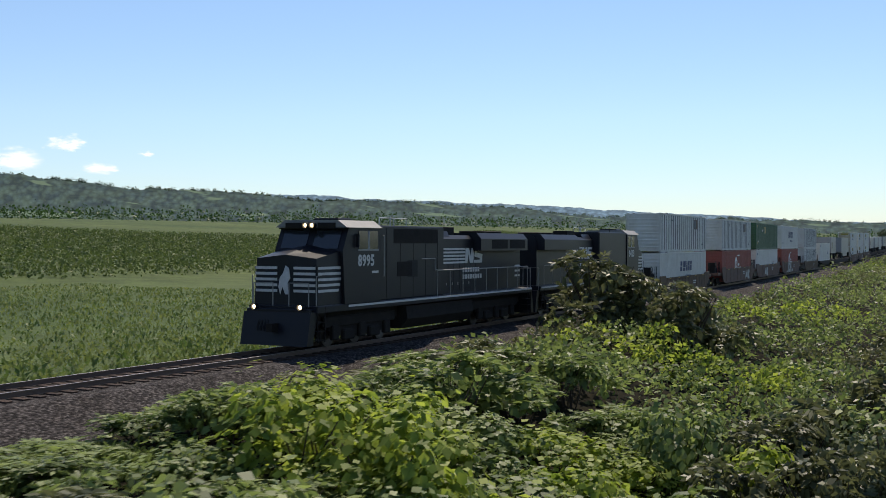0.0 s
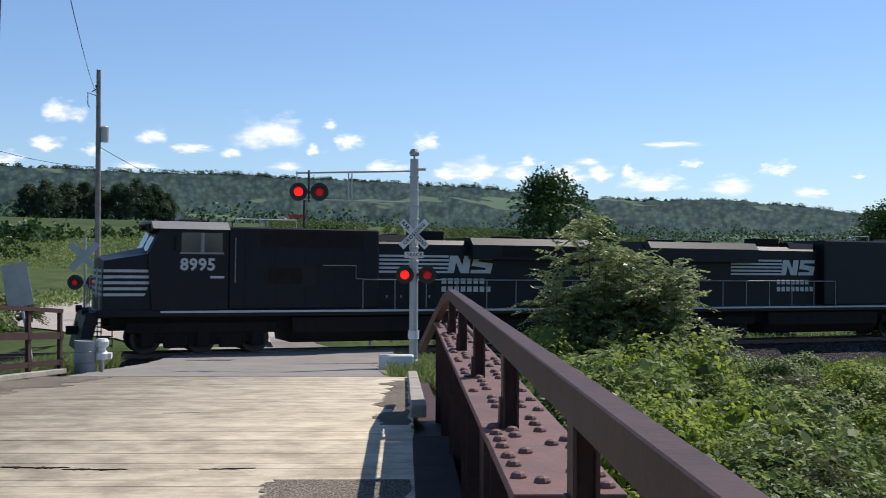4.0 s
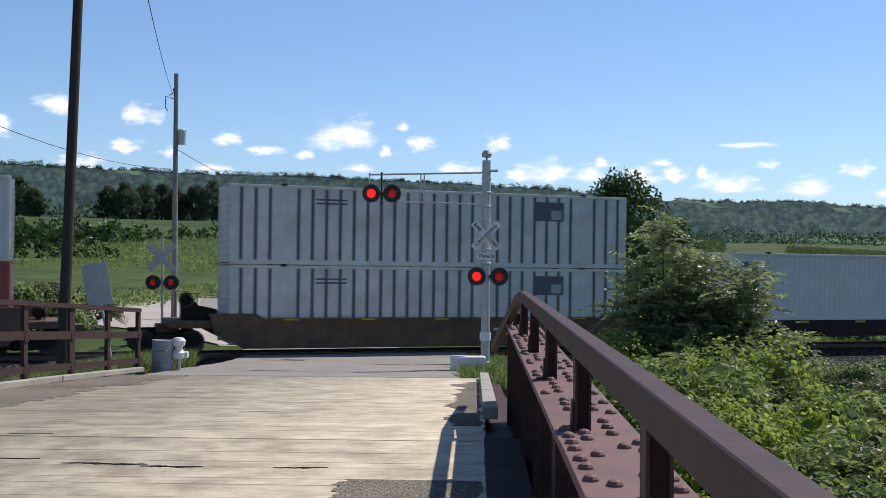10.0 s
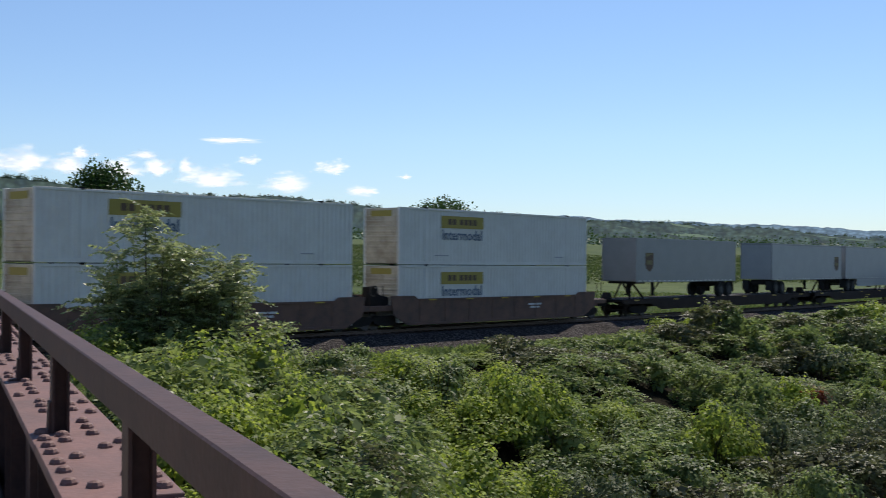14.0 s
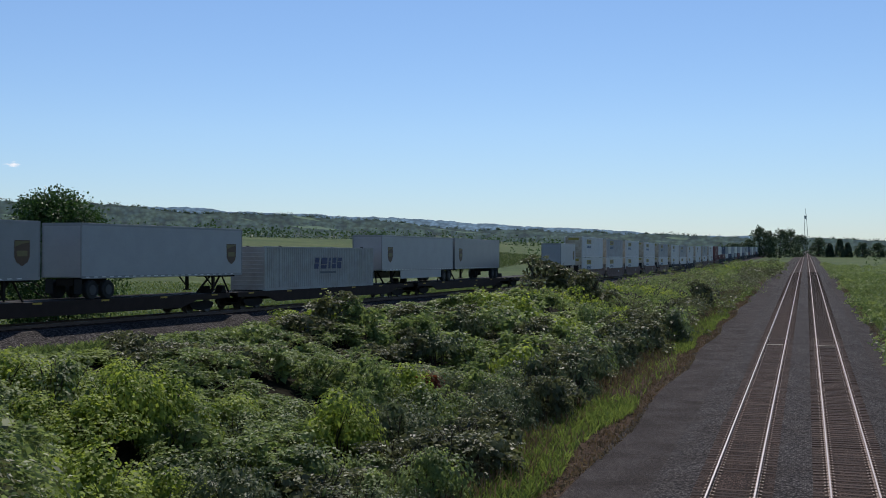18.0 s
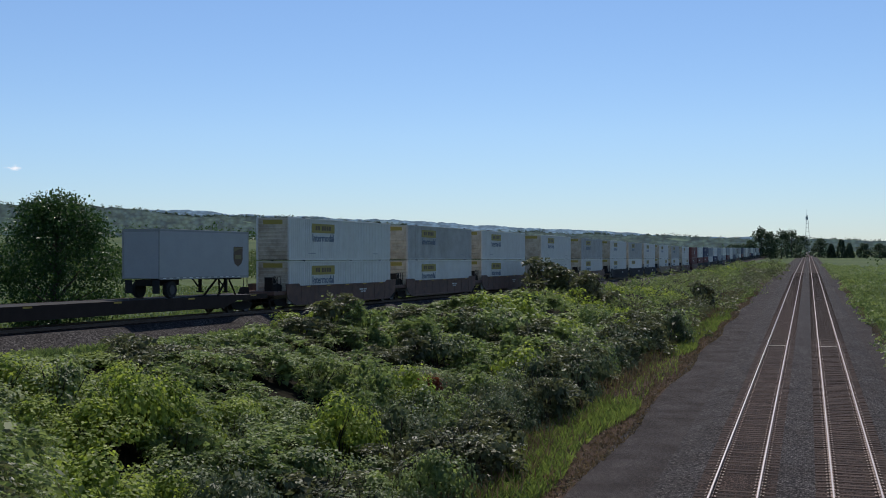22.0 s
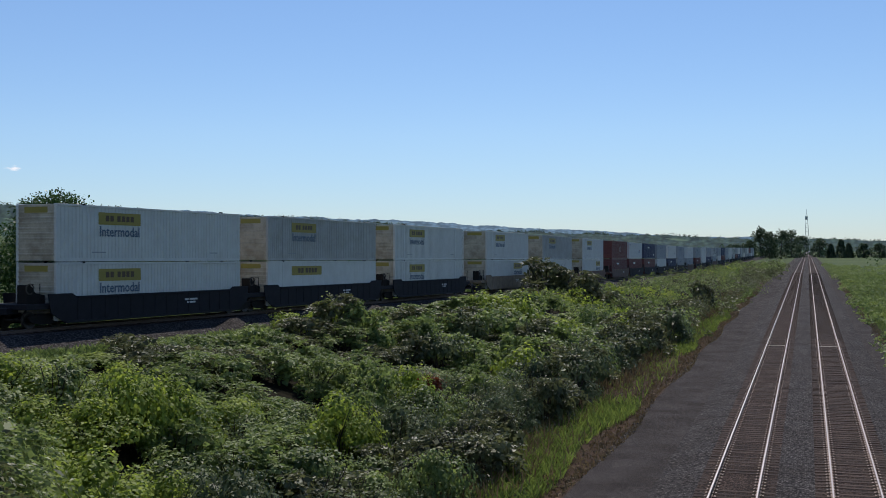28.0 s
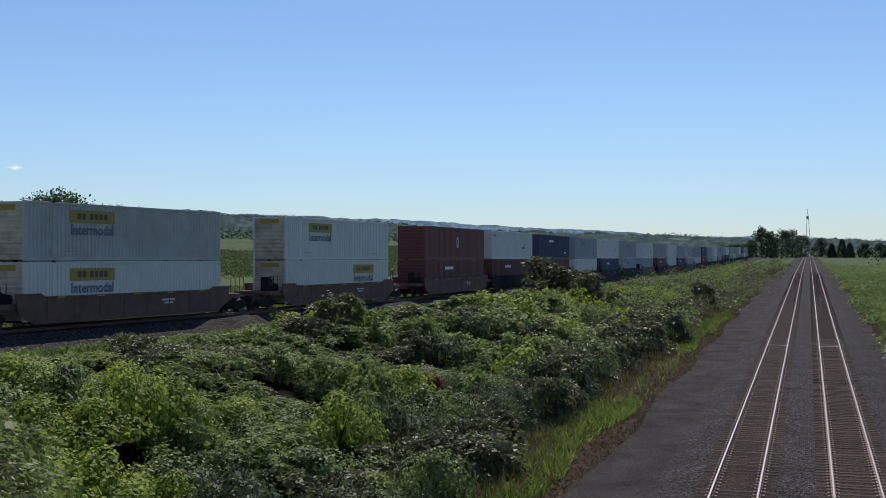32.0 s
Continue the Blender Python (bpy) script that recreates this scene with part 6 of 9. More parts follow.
for u, wc in WELLS:
    if u == 198.9:
        part("graffiti", words("ICH", 1.50, 0.003, 0.105, space=1.22), M_GRAF, wc, "fat grey-white graffiti letters", at=pose(1.549, -2.1, 0.83, 0, 0, 90))
        part("graffiti_outline", words("ICH", 1.50, 0.002, 0.155, space=1.22), M_LOGO_DARK, wc, "dark outline round the graffiti letters", at=pose(1.543, -2.1, 0.83, 0, 0, 90))
        part("graffiti", Mesh().prism([(-5.4, 0.3), (-4.7, 0.55), (-4.3, 0.3), (-4.0, 0.6), (-3.8, 0.3)], "x", 1.54, 1.545), M_GRAF, wc)
        part("graffiti", Mesh().prism([(-0.2, 0.3), (0.3, 0.75), (0.9, 0.55), (0.8, 0.3)], "x", 1.54, 1.545), M_GRAF, wc)
    if u in (159.45, 179.1):
        y0 = -3.6 if u == 179.1 else 3.2
        part("graffiti", Mesh().prism([(y0, 0.35), (y0 + 0.5, 1.25), (y0 + 0.9, 0.8), (y0 + 1.3, 1.3), (y0 + 1.5, 0.4), (y0 + 0.8, 0.55)], "x", 1.54, 1.545).prism([(y0 + 1.7, 0.3), (y0 + 1.75, 1.25), (y0 + 2.6, 1.2), (y0 + 2.2, 0.8), (y0 + 2.5, 0.35)], "x", 1.54, 1.545), M_GRAF, wc, "fat white graffiti shapes")

low = container("white", FL)
tagged(low, "cream-white corrugated container on a low flat car", "container", GROUPS)
follow(low, 251.65, 12.0, 1.13)
put_container("swiftlow", 462.05, 1.13)
for u, ln in ((252.0, 19.2), (281.0, 37.0), (377.5, 29.0), (407.0, 28.5), (436.0, 28.0), (464.2, 27.6), (492.3, 27.5), (524.5, 36.0)):
    fc = flat_car(ln)
    tagged(fc, "dark flat car for trailers with yellow reflectors", "rail car", "cars of the train")
    follow(fc, u, ln - 5.2)
# trailers: front, rear, skin, mark, rear wheels towards the engine
TRAILERS = [(262.4, 270.8, M_TR_SILVER, "shield_front", False, False), (282.2, 298.3, M_TR_SILVER, "shield_rear", True, True), (364.9, 378.6, M_TR_SILVER, "shield_front", False, False), (384.8, 399.4, M_TR_WHITE, "shield_rear", True, False),
            (400.4, 416.2, M_TR_WHITE, "shield_rear", True, True), (425.2, 433.8, M_TR_SILVER, "shield_rear", True, False), (436.7, 451.3, M_TR_WHITE, "shield_rear", True, False), (471.7, 487.8, M_TR_WHITE, "shield_front", False, True),
            (488.4, 502.6, M_TR_SILVER, "shield_front", False, False), (531.3, 540.3, M_TR_WHITE, "shield_rear", True, False)]
for a, b, skin, mark, turn, skirt in TRAILERS:
    # the shield stands on the bridge side whichever way the trailer faces
    tr = trailer(b - a, skin, "shield_front" if mark == "shield_rear" and not turn else mark, skirt, turn)
    tagged(tr, "silver-grey road trailer with brown shield mark on a flat car", "trailer", "trailers on the train")
    follow(tr, (a + b) / 2, 10.0, 1.13)


def motions():
    for ob, u, base, up, back in MOVERS:
        rows = []
        for t in np.arange(0.0, 32.01, 2.0):
            rows.append((float(t), ride(u - SPEED * t, base, up, back)))
        walk(ob, rows)

# ---- hills, sky clouds ----
def forest_mat(name, col, col2, haze, amount):
    """Wooded slopes: tree greens mixed by amount with the pale blue of summer haze."""
    m = bpy.data.materials.new(name)
    m.use_nodes = True
    n, l = m.node_tree.nodes, m.node_tree.links
    b = n["Principled BSDF"]
    b.inputs["Roughness"].default_value = 1.0
    b.inputs["Specular IOR Level"].default_value = 0.05
    geo = n.new("ShaderNodeNewGeometry")
    no = n.new("ShaderNodeTexNoise")
    no.inputs["Scale"].default_value, no.inputs["Detail"].default_value, no.inputs["Roughness"].default_value = 0.045, 8, 0.75
    # crowns are laid out by bearing and height, so that they keep their round shape on the long slope
    sx = n.new("ShaderNodeSeparateXYZ")
    l.new(geo.outputs["Position"], sx.inputs[0])
    bear = n.new("ShaderNodeMath")
    bear.operation = "ARCTAN2"
    l.new(sx.outputs["X"], bear.inputs[0])
    l.new(sx.outputs["Y"], bear.inputs[1])
    arc = n.new("ShaderNodeMath")
    arc.operation, arc.inputs[1].default_value = "MULTIPLY", 2200.0
    l.new(bear.outputs[0], arc.inputs[0])
    slope = n.new("ShaderNodeCombineXYZ")
    l.new(arc.outputs[0], slope.inputs["X"])
    l.new(sx.outputs["Z"], slope.inputs["Y"])
    l.new(slope.outputs[0], no.inputs["Vector"])
    r = n.new("ShaderNodeValToRGB")
    e = r.color_ramp.elements
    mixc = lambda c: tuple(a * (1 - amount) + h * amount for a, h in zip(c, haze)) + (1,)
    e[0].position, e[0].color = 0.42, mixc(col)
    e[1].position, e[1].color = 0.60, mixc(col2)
    l.new(no.outputs["Fac"], r.inputs["Fac"])
    # round tree crowns, with the shade between them painted darker
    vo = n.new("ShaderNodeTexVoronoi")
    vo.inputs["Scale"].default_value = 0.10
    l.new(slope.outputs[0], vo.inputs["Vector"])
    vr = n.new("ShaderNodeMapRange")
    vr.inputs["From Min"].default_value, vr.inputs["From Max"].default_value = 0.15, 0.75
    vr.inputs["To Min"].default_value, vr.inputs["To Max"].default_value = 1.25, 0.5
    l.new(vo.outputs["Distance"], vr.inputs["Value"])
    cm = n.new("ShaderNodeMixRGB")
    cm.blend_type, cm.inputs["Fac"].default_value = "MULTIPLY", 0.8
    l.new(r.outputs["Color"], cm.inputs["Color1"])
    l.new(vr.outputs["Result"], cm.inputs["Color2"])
    # clearings and fields on the slopes
    fd = n.new("ShaderNodeTexNoise")
    fd.inputs["Scale"].default_value, fd.inputs["Detail"].default_value = 0.0055, 3
    l.new(geo.outputs["Position"], fd.inputs["Vector"])
    fm = n.new("ShaderNodeMapRange")
    fm.inputs["From Min"].default_value, fm.inputs["From Max"].default_value = 0.64, 0.665
    l.new(fd.outputs["Fac"], fm.inputs["Value"])
    mx = n.new("ShaderNodeMixRGB")
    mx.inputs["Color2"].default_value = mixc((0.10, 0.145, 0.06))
    l.new(fm.outputs["Result"], mx.inputs["Fac"])
    l.new(cm.outputs["Color"], mx.inputs["Color1"])
    l.new(mx.outputs["Color"], b.inputs["Base Color"])
    return m


# ridge tree greens lifted towards grey, so haze sits in the colour
M_WOODS_HAZED = leaf_mat("ridge_tree_leaf", (0.038, 0.065, 0.040), (0.075, 0.108, 0.062), 0.3, 0.8, 0.012)
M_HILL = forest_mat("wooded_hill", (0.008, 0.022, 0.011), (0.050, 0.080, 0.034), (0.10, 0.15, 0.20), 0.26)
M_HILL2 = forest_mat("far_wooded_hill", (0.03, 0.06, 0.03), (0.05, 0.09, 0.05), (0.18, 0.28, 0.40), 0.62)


def hill(name, label, m, heads, els, dists, depth, bump, seed):
    """A wooded ridge round the place: crest at those headings, elevations (degrees) and distances."""
    hs = np.arange(heads[0], heads[-1] + 0.01, 0.12)
    el, ds = np.interp(hs, heads, els), np.interp(hs, heads, dists)
    nr = 26
    vs, fs = [], []
    for i, hd in enumerate(hs):
        for k in range(nr):
            w = k / (nr - 1)
            r = ds[i] * (1 - depth * (1 - w))
            z = 8 + ds[i] * math.tan(radians(el[i])) * (w ** 1.25) - 14 * (1 - w)
            x, y = r * math.sin(radians(hd)), r * math.cos(radians(hd))
            z += bump * (0.15 * noise.noise((x * 0.03 + seed, y * 0.03, 0)) + 0.6 * noise.noise((x * 0.012, y * 0.012 + seed, 3)) + 1.6 * noise.noise((x * 0.003, y * 0.003, seed)) * w)
            if k == nr - 1:
                z += 0.5 * bump * noise.noise((x * 0.05, y * 0.05, seed))
            vs.append((x, y, z))
    n = len(hs)
    for i in range(n - 1):
        for k in range(nr - 1):
            fs.append((i * nr + k, i * nr + k + 1, i * nr + nr + k + 1, i * nr + nr + k))
    me = bpy.data.meshes.new(name)
    me.from_pydata(vs, [], fs)
    me.update()
    return tagged(part(name, me, m), label, "hill", kind="structure")


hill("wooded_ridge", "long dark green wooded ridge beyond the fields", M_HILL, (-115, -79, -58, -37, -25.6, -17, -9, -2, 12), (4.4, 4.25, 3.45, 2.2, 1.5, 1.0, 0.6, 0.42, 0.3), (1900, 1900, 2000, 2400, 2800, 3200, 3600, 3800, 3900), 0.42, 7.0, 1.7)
hill("far_ridge", "far ridge behind the wooded one, pale blue from painted haze", M_HILL2, (-42, -30, -22, -17, -10, -4, 3), (2.0, 1.85, 1.55, 1.28, 0.85, 0.5, 0.2), (4300, 4300, 4300, 4300, 4300, 4300, 4300), 0.2, 7.0, 5.2)


def cloud_mat():
    """Cumulus: a white glow in place of sunlight, grey tones for shade, with a ragged outline that thins out."""
    m = bpy.data.materials.new("cloud_white")
    m.use_nodes = True
    n, l = m.node_tree.nodes, m.node_tree.links
    n.remove(n["Principled BSDF"])
    tc = n.new("ShaderNodeTexCoord")
    info = n.new("ShaderNodeObjectInfo")
    off = n.new("ShaderNodeVectorMath")
    off.operation = "MULTIPLY_ADD"
    off.inputs[1].default_value = (1.0, 1.0, 1.0)
    l.new(tc.outputs["UV"], off.inputs[0])
    l.new(info.outputs["Random"], off.inputs[2])
    no = n.new("ShaderNodeTexNoise")
    no.inputs["Scale"].default_value, no.inputs["Detail"].default_value, no.inputs["Roughness"].default_value = 3.2, 8, 0.60
    l.new(off.outputs[0], no.inputs["Vector"])
    sub = n.new("ShaderNodeVectorMath")
    sub.operation = "SUBTRACT"
    sub.inputs[1].default_value = (0.5, 0.42, 0)
    l.new(tc.outputs["UV"], sub.inputs[0])
    ln = n.new("ShaderNodeVectorMath")
    ln.operation = "LENGTH"
    l.new(sub.outputs[0], ln.inputs[0])
    fall = n.new("ShaderNodeMapRange")
    fall.inputs["From Min"].default_value, fall.inputs["From Max"].default_value = 0.02, 0.48
    fall.inputs["To Min"].default_value, fall.inputs["To Max"].default_value = 0.42, -0.80
    l.new(ln.outputs["Value"], fall.inputs["Value"])
    add = n.new("ShaderNodeMath")
    add.operation = "MULTIPLY_ADD"
    add.inputs[1].default_value = 1.9
    l.new(no.outputs["Fac"], add.inputs[0])
    l.new(fall.outputs["Result"], add.inputs[2])
    cut = n.new("ShaderNodeMapRange")
    cut.interpolation_type = "SMOOTHSTEP"
    cut.inputs["From Min"].default_value, cut.inputs["From Max"].default_value = 0.80, 1.42
    l.new(add.outputs[0], cut.inputs["Value"])
    shade = n.new("ShaderNodeValToRGB")
    e = shade.color_ramp.elements
    e[0].position, e[0].color = 0.30, (0.74, 0.80, 0.88, 1)
    e[1].position, e[1].color = 0.62, (1.0, 1.0, 1.0, 1)
    l.new(no.outputs["Fac"], shade.inputs["Fac"])
    em = n.new("ShaderNodeEmission")
    em.inputs["Strength"].default_value = 1.08
    l.new(shade.outputs["Color"], em.inputs["Color"])
    tr = n.new("ShaderNodeBsdfTransparent")
    mx = n.new("ShaderNodeMixShader")
    l.new(cut.outputs["Result"], mx.inputs["Fac"])
    l.new(tr.outputs[0], mx.inputs[1])
    l.new(em.outputs[0], mx.inputs[2])
    l.new(mx.outputs[0], n["Material Output"].inputs["Surface"])
    return m


M_CLOUD = cloud_mat()
# heading, elevation, width and height in degrees
CLOUDS = """-76.6 6.95 2.5 1.3|-72.5 5.95 1.9 1.0|-75.2 5.15 1.6 .75|-77.5 5.3 2.0 .8|-70.6 5.3 2.6 .55|-68.7 5.2 1.3 .75|-66.8 6.45 4.6 2.0|-64.6 5.3 1.3 .7|-63.8 6.55 1.2 .6|-62.9 5.85 1.9 .95|-59.0 5.9 1.9 1.0|-61.0 4.55 2.6 .8
-56.0 4.3 2.0 .8|-53.8 4.8 1.5 .65|-51.0 4.8 2.4 .5|-50.5 4.2 1.8 .9|-48.9 4.3 1.3 .8|-46.8 5.6 3.4 .4|-46.0 4.65 1.3 .45|-44.0 3.6 4.0 1.2|-57.0 4.5 3.4 1.2|-54.5 4.3 3.0 1.1|-52.3 4.1 3.0 1.0|-48.0 3.9 3.4 1.0|-42.0 4.4 2.0 .75|-40.6 3.2 2.4 .7|-38.2 3.9 1.0 .3
-80.5 7.4 3.0 1.5|-83.0 6.2 2.6 1.2|-79.5 4.6 2.6 .7|-73.5 4.35 3.0 .6|-66.0 4.5 2.8 .6|-58.2 4.15 2.0 .7|-47.5 3.6 3.0 .8|-87 6.5 3.0 1.6|-91 7.6 3.5 1.6"""
for row in CLOUDS.replace("\n", "|").split("|"):
    hd, el, w, h = (float(v) for v in row.split())
    R = 4700.0
    me = bpy.data.meshes.new("cloud")
    a, b = R * math.tan(radians(w * 1.9 / 2)), R * math.tan(radians(h * 2.1 / 2))
    me.from_pydata([(-a, 0, -b), (a, 0, -b), (a, 0, b), (-a, 0, b)], [], [(0, 1, 2, 3)])
    uv = me.uv_layers.new(name="UVMap")
    for i, c in enumerate(((0, 0), (1, 0), (1, 1), (0, 1))):
        uv.data[i].uv = c
    ob = part("cloud", me, M_CLOUD)
    ca = math.cos(radians(el))
    ob.matrix_basis = pose(R * ca * math.sin(radians(hd)), R * ca * math.cos(radians(hd)), 8 + R * math.sin(radians(el)), el, 0, -hd)
    tagged(ob, "small white fair-weather cumulus cloud", "cloud", "clouds over the hills", "structure")

# ---- growth: bushes, trees, vines, grass ----
M_LEAF = leaf_mat("bush_leaf", (0.073, 0.110, 0.034), (0.222, 0.278, 0.086), 0.40, 0.55, 0.6, 0.28)
M_LEAF_S = leaf_mat("shrub_leaf", (0.080, 0.116, 0.036), (0.235, 0.285, 0.095), 0.48, 0.45, 1.1, 0.3)
M_LEAF_H = leaf_mat("glossy_compound_leaf", (0.115, 0.142, 0.062), (0.270, 0.310, 0.140), 0.5, 0.38, 1.1, 0.4)
M_LEAF_B = leaf_mat("vine_leaf_yellow_green", (0.108, 0.158, 0.026), (0.300, 0.360, 0.066), 0.45, 0.55, 1.2)
M_LEAF_D = leaf_mat("dark_bush_leaf", (0.050, 0.060, 0.028), (0.140, 0.150, 0.064), 0.32, 0.5, 0.5, 0.3)
M_LEAF_T = leaf_mat("tree_leaf", (0.018, 0.045, 0.013), (0.05, 0.095, 0.025), 0.30, 0.42, 0.25)
# leaf greens paled for distance: the haze is put into the colour
M_LEAF_HAZED = leaf_mat("far_tree_leaf", (0.040, 0.064, 0.038), (0.085, 0.115, 0.062), 0.30, 0.6, 0.1)
M_LEAF_RED = leaf_mat("withered_red_leaf", (0.12, 0.035, 0.018), (0.20, 0.075, 0.035), 0.25, 0.6, 0.5)
M_LEAF_OLIVE = leaf_mat("olive_bush_leaf", (0.058, 0.080, 0.036), (0.125, 0.150, 0.070), 0.28, 0.5, 0.5)
M_GRASS = leaf_mat("tall_grass", (0.066, 0.108, 0.030), (0.165, 0.195, 0.060), 0.35, 0.5, 0.4)
M_GRASS_VERGE = leaf_mat("bright_verge_grass", (0.085, 0.122, 0.030), (0.200, 0.252, 0.060), 0.4, 0.55, 0.5)
# brighter copy of the grass, with sunlight put into its colour
M_GRASS_TALL = leaf_mat("sunlit_tall_grass", (0.10, 0.145, 0.045), (0.25, 0.29, 0.11), 0.4, 0.5, 0.8)
M_GRASS_DRY = leaf_mat("dry_grass", (0.085, 0.062, 0.036), (0.165, 0.125, 0.070), 0.25, 0.7, 0.6)
M_TRACK = mat("worn_earth_track", (0.17, 0.165, 0.10), 1.0, var=0.4, scale=0.6, fine=6, bump=0.4, spec=0.1)
M_OLDWOOD = mat("weathered_timber", (0.30, 0.28, 0.25), 0.9, var=0.3, scale=2, fine=20, bump=0.3, spec=0.2)
M_VINE = leaf_mat("vineyard_row", (0.040, 0.068, 0.020), (0.115, 0.150, 0.044), 0.25, 0.6, 0.6)
M_STEM = mat("bush_stem", (0.075, 0.05, 0.035), 0.9, var=0.4, fine=20, bump=0.2)
M_BARK = mat("tree_bark", (0.075, 0.06, 0.05), 0.95, var=0.5, scale=4, fine=18, bump=0.6)


def quads_mesh(name, quads, material):
    """quads: an array of n x 4 x 3."""
    n = len(quads)
    me = bpy.data.meshes.new(name)
    me.vertices.add(n * 4)
    me.vertices.foreach_set("co", np.asarray(quads, np.float32).reshape(-1))
    me.loops.add(n * 4)
    me.loops.foreach_set("vertex_index", np.arange(n * 4, dtype=np.int32))
    me.polygons.add(n)
    me.polygons.foreach_set("loop_start", np.arange(n, dtype=np.int32) * 4)
    me.polygons.foreach_set("loop_total", np.full(n, 4, np.int32))
    me.update(calc_edges=True)
    me.materials.append(material)
    return me


def unit(v):
    return v / np.maximum(np.linalg.norm(v, axis=-1, keepdims=True), 1e-6)


def leaf_quads(g, pos, along, length, width, face=None):
    """Kite-shaped leaves that start at pos and point along; face is the way their upper sides look."""
    n = len(pos)
    if face is None:
        face = unit(g.normal(size=(n, 3)) + np.array([0, 0, 0.85]))
    side = unit(np.cross(along, face))
    mid = pos + along * (length * 0.42)[:, None]
    tip = pos + along * length[:, None]
    tip[:, 2] -= length * 0.12
    return np.stack([pos, mid + side * (width / 2)[:, None], tip, mid - side * (width / 2)[:, None]], 1)


def frond_quads(g, base, out, pairs, length, leaflet):
    """Compound leaves: a drooping stalk with pairs of leaflets."""
    n = len(base)
    qs = []
    side0 = unit(np.cross(out, np.array([0, 0, 1.0]) + g.normal(size=(n, 3)) * 0.15))
    for k in range(pairs):
        w = (k + 1) / pairs
        p = base + out * (length * w)[:, None]
        p[:, 2] -= length * 0.38 * w ** 2
        for s in ((1, -1) if k < pairs - 1 else (1,)):
            d = unit(side0 * s * (1.0 if k < pairs - 1 else 0.1) + out * (0.35 + 0.5 * w) + np.array([0, 0, -0.25]) + g.normal(size=(n, 3)) * 0.16)
            qs.append(leaf_quads(g, p, d, leaflet * (1.15 - 0.35 * w) * g.uniform(0.85, 1.15, n), leaflet * 0.36 * np.ones(n)))
    return np.concatenate(qs)


def dome_points(g, n, R, H, low=0.05, shell=0.55):
    """Points in the outer part of a lumpy dome, and their outward ways."""
    a, u = g.uniform(0, 2 * np.pi, n), g.uniform(low, 1, n)
    el = np.arcsin(u)
    lump = 1 + 0.16 * np.sin(3 * a + 1.1) * np.cos(el) + 0.12 * np.sin(5 * a + 4 * el)
    r = g.uniform(shell, 1.0, n) ** 0.6 * lump
    d = np.stack([np.cos(a) * np.cos(el), np.sin(a) * np.cos(el), np.sin(el)], -1)
    p = d * r[:, None] * np.array([R, R, H])
    return p, d


def bush_mesh(seed, kind, R, H, material, count, low=0.05, size=1.0):
    """Foliage of a bush of true size; low is the share of its height that stays bare."""
    g = np.random.default_rng(seed)
    n = count
    # the dome is made of lesser mounds, with gaps of shade between them
    m = int(6 + 6.5 * R + (9 if low > 0.3 else 0))
    c, cd = dome_points(g, m, R * 0.80, H * 0.80, low=max(low, 0.12), shell=0.75)
    cr = g.uniform(0.36, 0.66, m) * R ** 0.5
    if kind == "frond":
        # whorls of arching compound leaves at the branch tips
        per = 11
        tips = max(8, n // per)
        pick = g.integers(0, m, tips)
        p, d = dome_points(g, tips, 1.0, 1.0, low=0.05 if low < 0.3 else -0.3, shell=0.8)
        tip = c[pick] + p * cr[pick][:, None] * np.array([1, 1, 0.8])
        axis = unit(d * np.array([0.7, 0.7, 0.4]) + 0.3 * cd[pick] + np.array([0, 0, 0.8]))
        base = np.repeat(tip, per, 0)
        ax = np.repeat(axis, per, 0)
        a = np.tile(np.arange(per) * 2.4, tips) + np.repeat(g.uniform(0, 6.28, tips), per)
        e1 = unit(np.cross(ax, np.array([0.31, 0.95, 0.1])))
        e2 = np.cross(ax, e1)
        out = unit(e1 * np.cos(a)[:, None] + e2 * np.sin(a)[:, None] + ax * g.uniform(0.05, 0.9, len(a))[:, None])
        base = base + g.normal(size=base.shape) * 0.03 - ax * g.uniform(0, 0.15, len(a))[:, None]
        q = frond_quads(g, base, out, 7, g.uniform(0.38, 0.66, len(a)), 0.165 * size)
    else:
        pick = g.integers(0, m, n)
        p, d = dome_points(g, n, 1.0, 1.0, low=-0.15 if low < 0.3 else -0.75, shell=0.75)
        face = unit(d + 0.35 * cd[pick] + np.array([0, 0, 0.25]) + g.normal(size=(n, 3)) * 0.42)
        p = c[pick] + p * cr[pick][:, None]
        p[:, 2] = np.maximum(p[:, 2], 0.05)
        # a few leafy sprays stand out of the dome
        spray = g.uniform(size=n) < (0.05 if kind == "leaf" else 0.12)
        p[spray] *= g.uniform(1.02, 1.18, (spray.sum(), 1))
        along = g.normal(size=(n, 3)) + np.array([0, 0, -0.9]) + 0.3 * d
        along = unit(along - face * (along * face).sum(-1, keepdims=True))
        s = (g.uniform(0.08, 0.145, n) if kind == "leaf" else g.uniform(0.07, 0.13, n)) * size
        q = leaf_quads(g, p, along, s, s * (0.88 if kind == "leaf" else 0.5), face)
    # older, larger leaves inside, which close the bush
    k = 420
    pick = g.integers(0, m, k)
    p, d = dome_points(g, k, 1.0, 1.0, low=-0.2 if low < 0.3 else -0.75, shell=0.7)
    p = c[pick] + p * (cr[pick] * 0.50)[:, None]
    p[:, 2] = np.maximum(p[:, 2], 0.05)
    face = unit(d + g.normal(size=(k, 3)) * 0.3)
    along = unit(np.cross(face, g.normal(size=(k, 3))))
    s = g.uniform(0.20, 0.32, k)
    return quads_mesh("leaves", np.concatenate([q, leaf_quads(g, p, along, s, s * 0.7, face)]), material)


